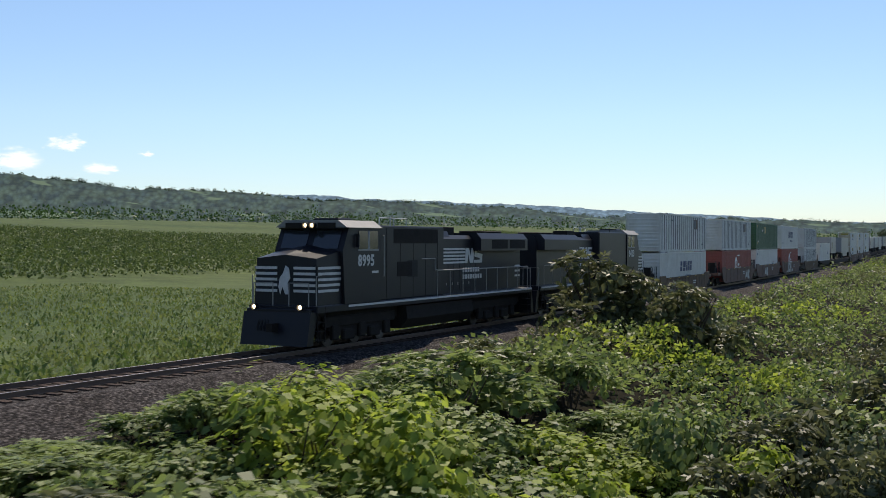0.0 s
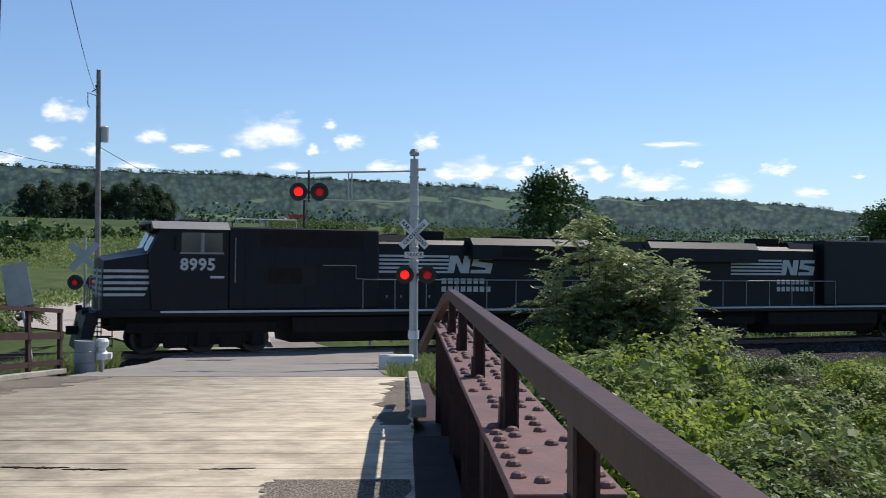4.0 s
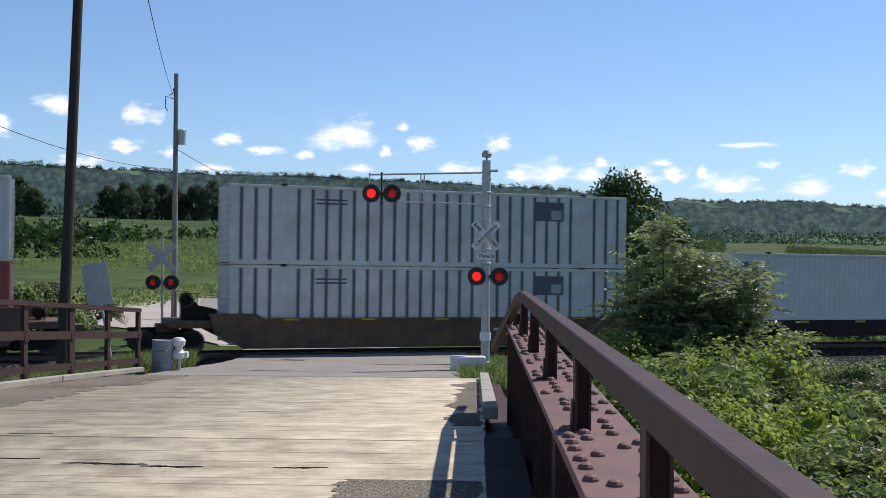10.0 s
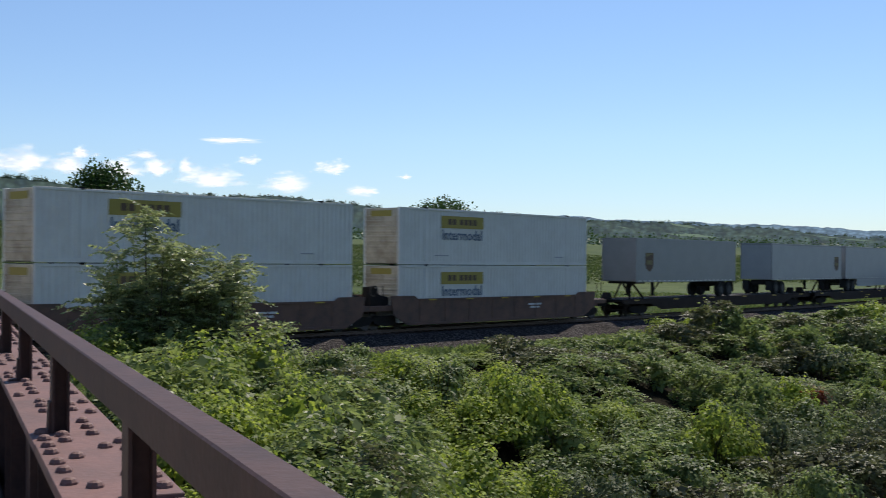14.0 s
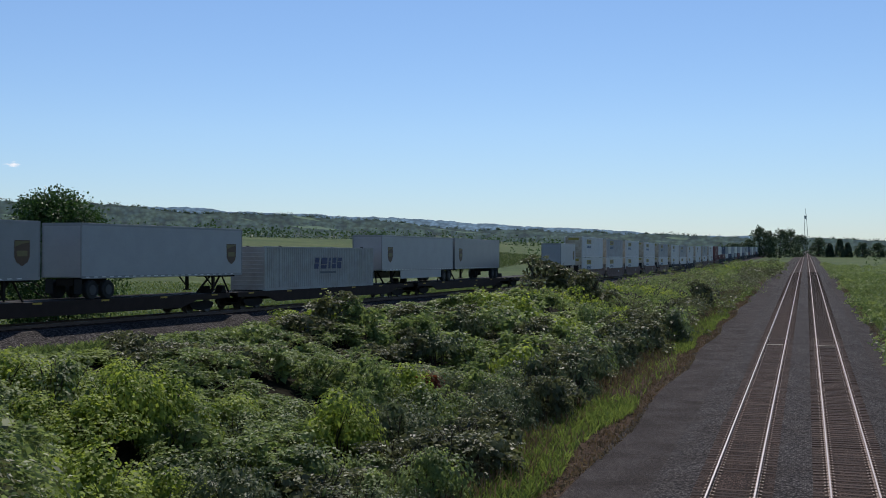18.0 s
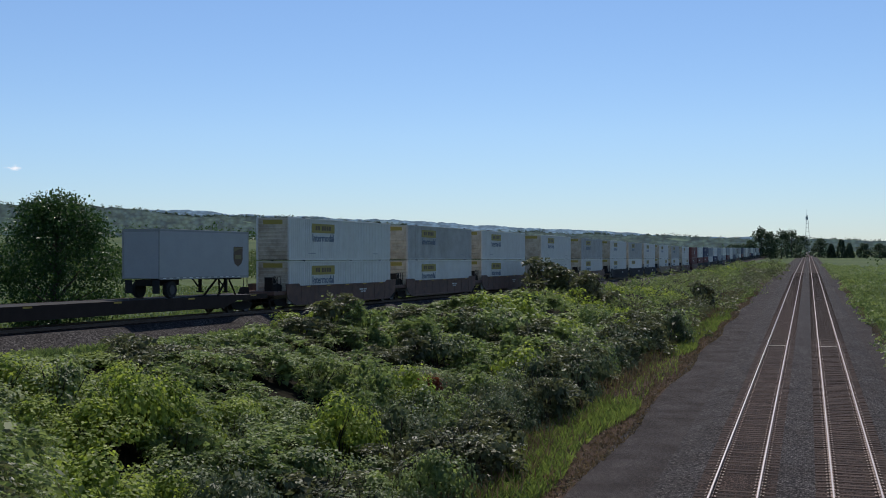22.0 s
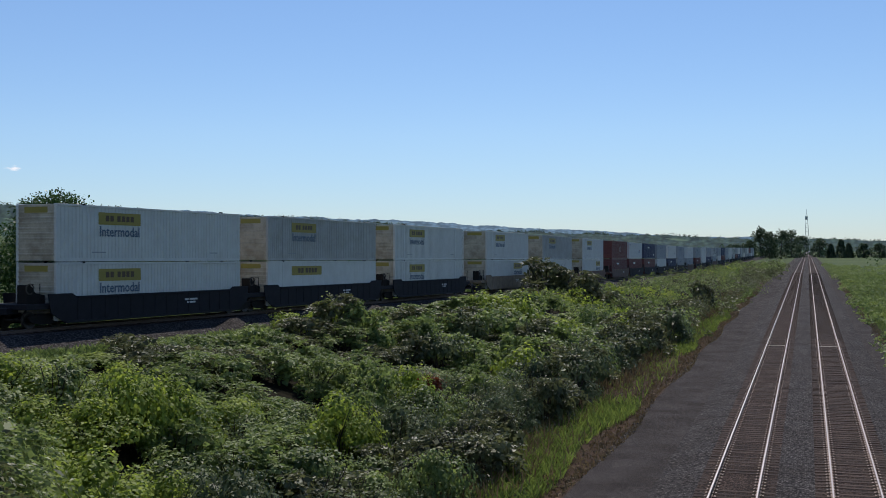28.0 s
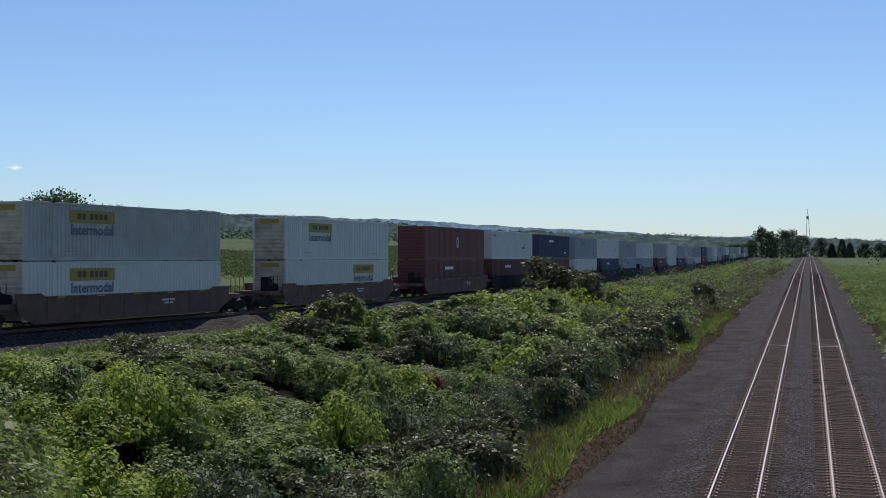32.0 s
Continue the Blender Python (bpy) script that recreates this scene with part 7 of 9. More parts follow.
def stems_mesh(seed, R, H):
    q = random.Random(seed)
    m = Mesh()
    for k in range(9):
        a, r = q.uniform(0, 6.28), R * q.uniform(0.3, 0.75)
        m.tube((0.1 * math.cos(a), 0.1 * math.sin(a), -0.3), (r * 0.5 * math.cos(a), r * 0.5 * math.sin(a), H * 0.45), 0.03, 5, 0.02)
        m.tube((r * 0.5 * math.cos(a), r * 0.5 * math.sin(a), H * 0.45), (r * math.cos(a + 0.3), r * math.sin(a + 0.3), H * 0.85), 0.02, 4, 0.008)
    me = m.data("stems")
    me.materials.append(M_STEM)
    return me


BUSH, TALL, LOW, THIN = [], [], [], []
BR_, BH_, TR_, TH_ = 1.6, 2.0, 1.7, 6.0
KINDS = (("frond", M_LEAF, "dense green sumac bush with feathery leaves"), ("leaf", M_LEAF_B, "rounded bush overgrown with yellow-green vine leaves"), ("frond", M_LEAF, "dense green sumac bush with feathery leaves"),
         ("leaf", M_LEAF, "thick green broad-leaved bush"), ("small", M_LEAF_OLIVE, "straggly olive-green bush on the bank"), ("frond", M_LEAF_D, "dark green sumac bush with drooping leaves"), ("leaf", M_LEAF_B, "rounded bush overgrown with yellow-green vine leaves"))
for k, (kind, m, lab) in enumerate(KINDS):
    BUSH.append((bush_mesh(100 + k, kind, BR_, BH_, m, 220 if kind == "frond" else 3700), stems_mesh(200 + k, BR_, BH_), lab))
    LOW.append((bush_mesh(120 + k, kind, 1.6, 1.0, m, 170 if kind == "frond" else 3000), stems_mesh(220 + k, 1.6, 1.0), lab))
    THIN.append((bush_mesh(140 + k, kind, BR_, BH_, m, 88 if kind == "frond" else 1100, size=1.6), stems_mesh(240 + k, BR_, BH_), lab))
    TALL.append((bush_mesh(150 + k, kind, TR_, 2.4, M_LEAF_S if m is M_LEAF else m, 380 if kind == "frond" else 5200, -0.1, 0.9), stems_mesh(250 + k, TR_, TH_), lab.replace("bush", "tall bush", 1)))


def bush(x, y, R, H, k, z=None, lab=""):
    z = float(ground_z(x, y)) if z is None else z
    tall = H > 3.2 and not lab
    flat = H < 1.5 and y < 62 and x < 5
    lv, st, lb = (TALL if tall else LOW if flat else THIN if y > 60 or x > 5 else BUSH)[k]
    r0, h0 = (TR_, TH_) if tall else (1.6, 1.3) if flat else (BR_, BH_)
    t = new("bush")
    t.empty_display_size = 0.2
    t.matrix_basis = Matrix.LocRotScale((x, y, z - 0.1), Euler((0, 0, bq.uniform(0, 6.28))), (R / r0, R / r0, H / h0))
    tagged(t, lab or lb, "bush", "bushes between the railway lines")
    # a tall one carries its leaves in the upper part
    part("foliage", lv, None, t, at=Matrix.Translation((0, 0, TH_ - 2.7 * TH_ / H)) @ Matrix.Diagonal((1, 1, TH_ / H, 1)) if tall else None)
    if y < 300:
        part("branchwork", st, None, t)
    return t


bq = random.Random(77)
spots = []
y = 9.0
row = 0
while y < 430:
    step = 2.4 if y < 45 else 2.35 if y < 75 else 2.6 if y < 130 else 3.3 if y < 260 else 4.6
    lx = float(line_x_at(y))
    x = -13.3 + (0.9 if row % 2 else 0) + 1.2 * min(1, max(0, (y - 75) / 40)) + 2.2 * min(1, max(0, (y - 130) / 60))
    while x > lx + 6.6:
        d, l = x * BD[0] + y * BD[1], x * BRT[0] + y * BRT[1]
        if l > 3.2 and not (18 < y < 60 and noise.noise((x * 0.33, y * 0.33, 9.0)) > 0.36):
            spots.append((x + bq.uniform(-0.5, 0.5), y + bq.uniform(-0.5, 0.5)))
        x -= step
    y += step * 0.88
    row += 1
for k in range(38):
    y = 62.0 + 2.1 * k
    spots.append((float(line_x_at(y)) + 5.5 + bq.uniform(-0.3, 0.5), y))
spots.sort(key=lambda p: math.hypot(p[0] + 4, p[1] - 10))
far_q = ([], [], [])
made = 0
for i, (x, y) in enumerate(spots):
    lx = float(line_x_at(y))
    edge = (x - (lx + 6.0)) / max(-13.0 - (lx + 6.0), 1)
    patch = noise.noise((x * 0.07, y * 0.07, 2.0)) + 0.35 * bq.uniform(-1, 1) + 0.55 * math.exp(-((x + 17) ** 2 + (y - 33) ** 2) / 110)
    west = edge < 0.42
    if patch > 0.18:
        k = bq.choice((1, 6, 3))
    elif patch < -0.25:
        k = bq.choice((5, 0, 4))
    else:
        k = bq.choice((0, 2, 0, 3))
    if edge > 0.86:
        k = bq.choice((4, 5, 5, 3))
    if y > 42 and west and patch < 0.3:
        k = bq.choice((0, 2, 5, 0))
    swell = noise.noise((x * 0.23 + 7, y * 0.23, 0.5))
    R, H = bq.uniform(1.4, 2.15), 1.7 + 2.1 * swell + bq.uniform(-0.6, 0.55)
    if y < 60 and edge < 0.3:
        H *= 0.7
    if edge > 0.72:
        H *= 1.3
    if edge > 0.78 and 40 < y < 118:
        H = max(H, bq.uniform(2.3, 3.1))
    H = max(0.7, min(H, 3.1))
    if y > 150:
        H += 2.6 * max(0.0, noise.noise((x * 0.09, y * 0.05, 6.0)) + 0.1) * min(1, (y - 150) / 60)
    if edge < 0.08:
        H = min(H * 0.6, 1.25)
    if y > 75:
        R *= 1.15
    # the growth rises towards the bridge
    hd, ds = math.degrees(math.atan2(x, y)), math.hypot(x, y)
    up = max(0.0, min(1.0, (-31 - hd) / 11)) * max(0.0, min(1.0, (37 - ds) / 7))
    gz = float(ground_z(x, y))
    H = max(H, H * (1 - up) + (4.75 + 0.55 * swell + bq.uniform(-0.3, 0.3) - gz) * up)
    if H > 3.2 and k == 4:
        k = 3
    if made < 299:
        bush(x, y, R, H, k)
        made += 1
    else:
        g = np.random.default_rng(1000 + i)
        n = 260 if y < 150 else 130 if y < 260 else 150
        R *= 1.2 if y < 260 else 1.7
        m = 6
        c, cd = dome_points(g, m, R * 0.75, H * 0.75, low=0.15, shell=0.7)
        pk = g.integers(0, m, n)
        p, d = dome_points(g, n, 1.0, 1.0, low=-0.3, shell=0.6)
        p = c[pk] + p * (g.uniform(0.4, 0.75, m)[pk])[:, None]
        along = unit(d * np.array([1, 1, 0.2]) + 0.4 * cd[pk] + g.normal(size=(n, 3)) * 0.5)
        s = g.uniform(0.18, 0.36, n) * (1 if y < 260 else 1.7)
        q = leaf_quads(g, p, along, s, s * 0.6)
        q += np.array([x, y, gz - 0.1])
        far_q[2 if k in (5, 4) else 1 if k in (1, 6) else 0].append(q)
for q, m, lab in zip(far_q, (M_LEAF, M_LEAF_B, M_LEAF_D), ("thicket of green bushes along the railway bank", "yellow-green vine growth along the railway bank", "dark green bushes along the railway bank")):
    tagged(part("far_bushes", quads_mesh("far_bushes", np.concatenate(q), m)), lab, "bushes", kind="stuff")
# soil and litter sheet, its colour darkened to deepen shade between the bushes
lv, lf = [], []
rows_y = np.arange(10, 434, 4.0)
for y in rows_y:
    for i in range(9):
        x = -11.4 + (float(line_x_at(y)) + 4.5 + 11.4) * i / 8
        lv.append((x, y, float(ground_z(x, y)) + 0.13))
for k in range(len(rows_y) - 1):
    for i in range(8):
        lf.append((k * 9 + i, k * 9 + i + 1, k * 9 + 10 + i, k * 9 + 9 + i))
tagged(part("thicket_floor", Mesh().add(lv, lf), M_LITTER_SHADED), "soil and leaf litter under the bushes, darkened as shade", "ground", kind="structure")
lv, lf = [], []
for y in np.arange(10, 402, 8.0):
    for x in (-8.05, -9.2, -10.4, -11.6):
        lv.append((x, y, float(ground_z(x, y)) + 0.05))
for k in range(48):
    for i in range(3):
        lf.append((k * 4 + i, k * 4 + i + 1, k * 4 + 5 + i, k * 4 + 4 + i))
tagged(part("verge_soil", Mesh().add(lv, lf), M_VERGE_RUST), "brown weedy soil of the verge", "ground", kind="structure")
# marked bushes: the two dark ones by the line, a withered red one
for x, y, R, H, k, lab in ((-26.8, 120.5, 3.2, 4.5, 5, "tall dark green bush beside the single line"), (-24.6, 121.5, 2.4, 3.6, 5, "tall dark green bush beside the single line"), (-21.8, 118.5, 2.7, 4.0, 5, "olive-green bush beside the single line"), (-22.5, 124.0, 2.3, 2.5, 4, "olive-green bush beside the single line"),
                           (-13.6, 84.0, 2.0, 3.4, 5, "dark bush at the edge of the service track"), (-13.2, 100.0, 2.2, 3.6, 5, "dark bush at the edge of the service track"), (-12.2, 140.0, 2.4, 4.0, 5, "dark bush at the edge of the service track"), (-13.2, 56.0, 2.0, 3.1, 5, "dark bush at the edge of the service track"), (-13.6, 63.0, 2.2, 3.1, 5, "dark bush at the edge of the service track"), (-12.8, 71.0, 1.9, 3.0, 5, "dark bush at the edge of the service track"), (-12.6, 92.0, 2.2, 3.3, 5, "dark bush at the edge of the service track"), (-12.4, 109.0, 2.2, 3.3, 5, "dark bush at the edge of the service track")):
    bush(x, y, R, H, k, lab=lab)
red = part("bush", bush_mesh(333, "small", 0.8, 0.9, M_LEAF_RED, 700))
red.matrix_basis = Matrix.Translation((-17.6, 52.6, float(ground_z(-17.6, 52.6)) + 1.1))
tagged(red, "withered reddish-brown bush among the green ones", "bush", "bushes between the railway lines")

for k, (hd, ds, R, H) in enumerate(((79.2, 62, 1.9, 2.4), (80.4, 60, 2.0, 2.8), (81.6, 61, 1.9, 2.6), (82.9, 59, 2.1, 2.9), (84.2, 60, 1.9, 2.5), (85.6, 60, 2.0, 2.8), (81.0, 66, 2.2, 3.0), (83.5, 65, 2.2, 3.1))):
    bush(-ds * math.sin(radians(hd)), ds * math.cos(radians(hd)), R, H, (5, 3)[k % 2], lab="dark green hedge bush beyond the crossing")
# tall growth close under the railing
NEAR = ((-17.6, 13.3, 6.5, 2), (-15.4, 12.6, 6.5, 0), (-16.2, 14.0, 6.6, 6), (-16.6, 15.4, 6.4, 0), (-15.4, 15.8, 6.1, 2), (-14.6, 16.8, 5.7, 0), (-15.2, 18.0, 5.6, 5), (-12.6, 11.6, 6.0, 1), (-11.8, 12.6, 5.7, 0), (-12.4, 14.2, 5.5, 2), (-10.8, 13.2, 5.2, 5), (-9.6, 10.6, 5.5, 0), (-8.8, 12.0, 4.9, 3),
        (-13.6, 13.6, 6.0, 6), (-13.2, 15.8, 5.6, 2), (-17.4, 17.6, 5.9, 2), (-18.6, 18.8, 5.4, 1), (-16.6, 19.6, 5.2, 3), (-19.8, 13.9, 6.0, 2), (-14.2, 11.6, 6.1, 3), (-10.9, 10.3, 5.6, 6), (-18.6, 14.4, 6.6, 1), (-17.2, 16.2, 6.5, 6), (-19.0, 15.0, 6.7, 0), (-16.9, 13.0, 6.3, 2))
for x, y, top, k in NEAR:
    bush(x, y, bq.uniform(1.35, 1.75), top - float(ground_z(x, y)) + 0.2, k)


def sapling(x, y, h, spread, seed, fronds):
    """A tall feathery shrub: bare stems below, long compound leaves above."""
    g = np.random.default_rng(seed)
    q = random.Random(seed)
    t = thing("tall_shrub", "tall feathery tree-of-heaven shrub by the bridge", "shrub", "feathery shrubs by the bridge", at=Matrix.Translation((x, y, float(ground_z(x, y)) - 0.2)))
    m = Mesh()
    bases, outs = [], []
    for k in range(8):
        a, r = q.uniform(0, 6.28), spread * q.uniform(0.2, 0.9)
        p0, p1, p2 = Vector((0.2 * math.cos(a), 0.2 * math.sin(a), 0)), Vector((r * 0.5 * math.cos(a), r * 0.5 * math.sin(a), h * 0.5)), Vector((r * math.cos(a), r * math.sin(a), h * q.uniform(0.72, 1.0)))
        m.tube(p0, p1, 0.040, 6, 0.024)
        m.tube(p1, p2 - (p2 - p1) * 0.06, 0.024, 6, 0.005)
        for j in range(fronds):
            w = q.uniform(0.55, 1.02)
            p = p1.lerp(p2, (w - 0.4) / 0.6) if w > 0.4 else p0.lerp(p1, w / 0.4 * 0.8 + 0.2)
            b = q.uniform(0, 6.28)
            bases.append(tuple(p))
            outs.append((math.cos(b), math.sin(b), q.uniform(-0.1, 1.1)))
        # a whorl at the tip of each stem
        for j in range(9):
            bases.append(tuple(p2 - (p2 - p1) * q.uniform(0.02, 0.10)))
            outs.append((math.cos(j * 2.4), math.sin(j * 2.4), q.uniform(0.1, 1.3)))
    part("branchwork", m, M_STEM, t)
    bases, outs = np.array(bases), unit(np.array(outs))
    fr = frond_quads(g, bases, outs, 10, g.uniform(0.42, 0.80, len(bases)), 0.15)
    part("foliage", quads_mesh("leaves", fr, M_LEAF_H), None, t)


# heading, distance, top, spread, fronds to a stem
for k, (hd, ds, top, spread, fronds) in enumerate(((52.3, 25.0, 7.7, 0.6, 12), (51.6, 25.0, 8.35, 0.6, 12), (50.6, 25.0, 8.75, 0.7, 13), (49.6, 25.0, 8.35, 0.8, 13), (48.6, 25.2, 8.2, 0.9, 15), (47.8, 25.0, 8.35, 0.8, 13),
                                                   (47.2, 25.0, 8.0, 0.7, 12), (46.9, 25.3, 7.4, 0.6, 12), (49.5, 26.5, 7.7, 1.0, 15), (51.0, 26.0, 7.5, 0.8, 13), (48.0, 26.0, 7.6, 0.9, 13), (44.9, 25.0, 6.85, 0.4, 15))):
    x, y = -ds * math.sin(radians(hd)), ds * math.cos(radians(hd))
    sapling(x, y, top + 0.3 - float(ground_z(x, y)), spread, 41 + k, fronds)


def tree(x, y, h, w, seed, lab, leaf=None, clumps=70, per=46, trunk=0.25, low=0.12, size=0.30):
    """A broad tree: tapered trunk, limbs, and a crown of separate leafy clumps."""
    g, q = np.random.default_rng(seed), random.Random(seed)
    t = thing("tree", lab, "tree", at=Matrix.Translation((x, y, float(ground_z(x, y)) - 0.2)))
    m = Mesh().tube((0, 0, 0), (0.05 * h * q.uniform(-1, 1), 0, h * 0.35), trunk, 8, trunk * 0.7).tube((0, 0, h * 0.33), (0, 0.1, h * 0.8), trunk * 0.7, 7, trunk * 0.2)
    cs = []
    for k in range(clumps):
        a, u = q.uniform(0, 6.28), q.uniform(0, 1) ** 0.8
        z = low + (1 - low) * u
        prof = math.sin(math.pi * min(1, (z - low * 0.5) / (1.03 - low * 0.5)) ** 0.75) ** 0.7
        r = w / 2 * prof * q.uniform(0.45, 1.0)
        cs.append((r * math.cos(a), r * math.sin(a), z * h))
        if k % 6 == 0:
            m.tube((0, 0, h * max(0.15, z - 0.25)), (r * 0.9 * math.cos(a), r * 0.9 * math.sin(a), z * h), trunk * 0.28, 5, trunk * 0.06)
    part("trunk", m, M_BARK, t)
    qs = []
    for c in cs:
        p, d = dome_points(g, per, w * 0.105 * q.uniform(0.8, 1.35), w * 0.085 * q.uniform(0.8, 1.4), low=-0.9, shell=0.3)
        along = unit(d + g.normal(size=(per, 3)) * 0.6 + np.array([0, 0, -0.3]))
        s = g.uniform(0.6, 1.25, per) * size
        qs.append(leaf_quads(g, p + np.array(c), along, s, s * 0.6))
    part("crown", quads_mesh("crown", np.concatenate(qs), leaf or M_LEAF_T), None, t)
    return t


tree(-44.9, 61.0, 8.3, 8.6, 1, "round-crowned dark green tree beyond the single line", clumps=260, per=90, low=0.02, size=0.22)
tree(-49.5, 55.6, 3.4, 4.0, 2, "low dark green tree beside the meadow", clumps=60, per=50, low=0.02, size=0.2)
tree(-60.0, 45.5, 9.4, 7.4, 3, "tall dark green tree behind the single line", clumps=150, per=75, low=0.06, size=0.26)
tree(-57.5, 47.6, 7.0, 4.0, 33, "dark green tree behind the single line", clumps=60, per=50, low=0.10, size=0.24)
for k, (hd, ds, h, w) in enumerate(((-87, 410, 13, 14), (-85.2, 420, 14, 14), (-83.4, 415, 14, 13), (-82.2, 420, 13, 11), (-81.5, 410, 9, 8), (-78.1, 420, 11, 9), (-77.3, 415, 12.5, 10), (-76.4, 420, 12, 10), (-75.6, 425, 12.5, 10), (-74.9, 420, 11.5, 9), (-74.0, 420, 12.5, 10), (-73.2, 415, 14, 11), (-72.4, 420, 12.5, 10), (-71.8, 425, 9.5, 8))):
    tree(ds * math.sin(radians(hd)), ds * math.cos(radians(hd)), h, w, 50 + k, "large dark tree in the belt beyond the vines", leaf=M_LEAF_HAZED, clumps=80, per=50, low=0.03, size=0.85, trunk=0.4)
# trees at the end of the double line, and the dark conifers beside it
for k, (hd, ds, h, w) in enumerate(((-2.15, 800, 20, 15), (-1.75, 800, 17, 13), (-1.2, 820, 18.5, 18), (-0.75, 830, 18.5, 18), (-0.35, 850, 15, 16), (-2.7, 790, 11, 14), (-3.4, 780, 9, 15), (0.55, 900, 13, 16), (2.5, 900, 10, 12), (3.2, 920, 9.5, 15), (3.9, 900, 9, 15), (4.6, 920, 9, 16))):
    tree(ds * math.sin(radians(hd)), ds * math.cos(radians(hd)), h, w, 80 + k, "distant dark tree by the end of the double line", leaf=M_LEAF_HAZED, clumps=46, per=34, low=0.02, size=1.3, trunk=0.4)
for k, (hd, ds, h, w) in enumerate(((1.05, 900, 11, 6.0), (1.5, 905, 14.5, 8.0), (1.85, 900, 11.5, 7.0))):
    t = thing("conifer", "distant dark pointed conifer", "tree", "conifers by the double line", at=Matrix.Translation((ds * math.sin(radians(hd)), ds * math.cos(radians(hd)), float(ground_z(ds * math.sin(radians(hd)), ds * math.cos(radians(hd)))) - 0.2)))
    part("trunk", Mesh().tube((0, 0, 0), (0, 0, h * 0.9), 0.25, 6, 0.05), M_BARK, t)
    g = np.random.default_rng(300 + k)
    u = g.uniform(0.03, 1, 900)
    a = g.uniform(0, 6.28, 900)
    r = w / 2 * (1 - u) ** 0.8 * g.uniform(0.5, 1, 900)
    p = np.stack([r * np.cos(a), r * np.sin(a), u * h], -1)
    al = unit(np.stack([np.cos(a), np.sin(a), -0.5 * np.ones(900)], -1))
    s = g.uniform(1.2, 2.3, 900)
    part("crown", quads_mesh("crown", leaf_quads(g, p, al, s, s * 0.5), M_LEAF_HAZED), None, t)


def belt(name, label, rows, material, seed, size=1.6, per=26):
    """Rows of woods too far to count: (heading, distance, heading, distance, height, step)."""
    g = np.random.default_rng(seed)
    out = []
    for h0, d0, h1, d1, hgt, step in rows:
        p0 = np.array([d0 * math.sin(radians(h0)), d0 * math.cos(radians(h0))])
        p1 = np.array([d1 * math.sin(radians(h1)), d1 * math.cos(radians(h1))])
        n = max(2, int(np.linalg.norm(p1 - p0) / step))
        for k in range(n):
            c = p0 + (p1 - p0) * (k + g.uniform(-0.4, 0.4)) / n
            hh = hgt * g.uniform(0.65, 1.25)
            p, d = dome_points(g, per, hh * 0.55, hh, shell=0.4)
            s = g.uniform(0.6, 1.3, per) * size * hgt / 9
            q = leaf_quads(g, p, unit(d + g.normal(size=(per, 3)) * 0.4), s, s * 0.8)
            out.append(q + np.array([c[0], c[1], float(ground_z(c[0], c[1])) - 0.3]))
    ob = part(name, quads_mesh(name, np.concatenate(out), material))
    return tagged(ob, label, "woods", kind="stuff")


def crest_trees(count, seed):
    """Tree crowns along the ridge's skyline, too far to count."""
    g = np.random.default_rng(seed)
    ridge = bpy.data.objects["wooded_ridge"].data
    co = np.zeros(len(ridge.vertices) * 3)
    ridge.vertices.foreach_get("co", co)
    co = co.reshape(-1, 26, 3)[:, 25]
    out = []
    for _ in range(count):
        c = co[int(g.integers(0, len(co) - 1))] + np.array([g.uniform(-6, 6), g.uniform(-6, 6), 0.0])
        hh = g.uniform(5, 11) * (1 + 0.5 * noise.noise((c[0] * 0.004, c[1] * 0.004, 3.0)))
        p, d = dome_points(g, 26, hh * 0.6, hh, low=0.0, shell=0.7)
        sz = g.uniform(1.8, 3.4, 26)
        out.append(leaf_quads(g, p, unit(np.cross(d, g.normal(size=(26, 3)))), sz, sz * 0.9, d) + c - np.array([0, 0, 3.0]))
    tagged(part("crest_trees", quads_mesh("crest_trees", np.concatenate(out), M_WOODS_HAZED)), "dark green trees along the skyline of the ridge", "woods", kind="stuff")


crest_trees(1500, 31)
belt("tree_belt", "dark belts of trees and hedges between the far fields", [
    (-92, 420, -60, 560, 9, 5), (-70, 640, -38, 900, 10, 6), (-45, 760, -20, 1300, 10, 8), (-30, 820, -6, 1500, 10, 8), (-22, 1150, -3, 1250, 10, 8), (-6, 900, 1, 1300, 9, 8), (1, 1000, 14, 900, 8, 9),
    (-60, 1000, -25, 1500, 12, 8), (-95, 760, -60, 980, 12, 7), (-80, 1100, -45, 1300, 12, 9), (-14, 700, -5, 820, 6, 7), (3, 520, 14, 420, 5, 6)], M_LEAF_T, 9)

# vineyard: long rows of vines on wires, running away up the slope
vq = np.random.default_rng(12)
pts = []
for c in np.arange(-60, 470, 3.9):
    for r in np.arange(60, 560, 1.3):
        x, y = BD[0] * r + BRT[0] * c, BD[1] * r + BRT[1] * c
        w = float(line_x_at(y)) - x
        hd = math.degrees(math.atan2(x, y))
        if (-61.0 < hd < -48 and 124 < w < 315) or (-67.0 < hd < -62.0 and 262 < w < 345) or (hd > -45 and 74 + 8 * math.sin(c * 0.02) < w < 205 + 40 * math.sin(c * 0.013 + 1)):
            pts.append((x, y))
pts = np.repeat(np.array(pts), 15, 0)
n = len(pts)
pts += np.array(BD) * vq.uniform(-0.8, 0.8, (n, 1)) + np.array(BRT) * vq.normal(0, 0.50, (n, 1))
base = np.column_stack([pts, ground_z(pts[:, 0], pts[:, 1]) + vq.uniform(0.05, 1.9, n)])
s = vq.uniform(0.30, 0.58, n)
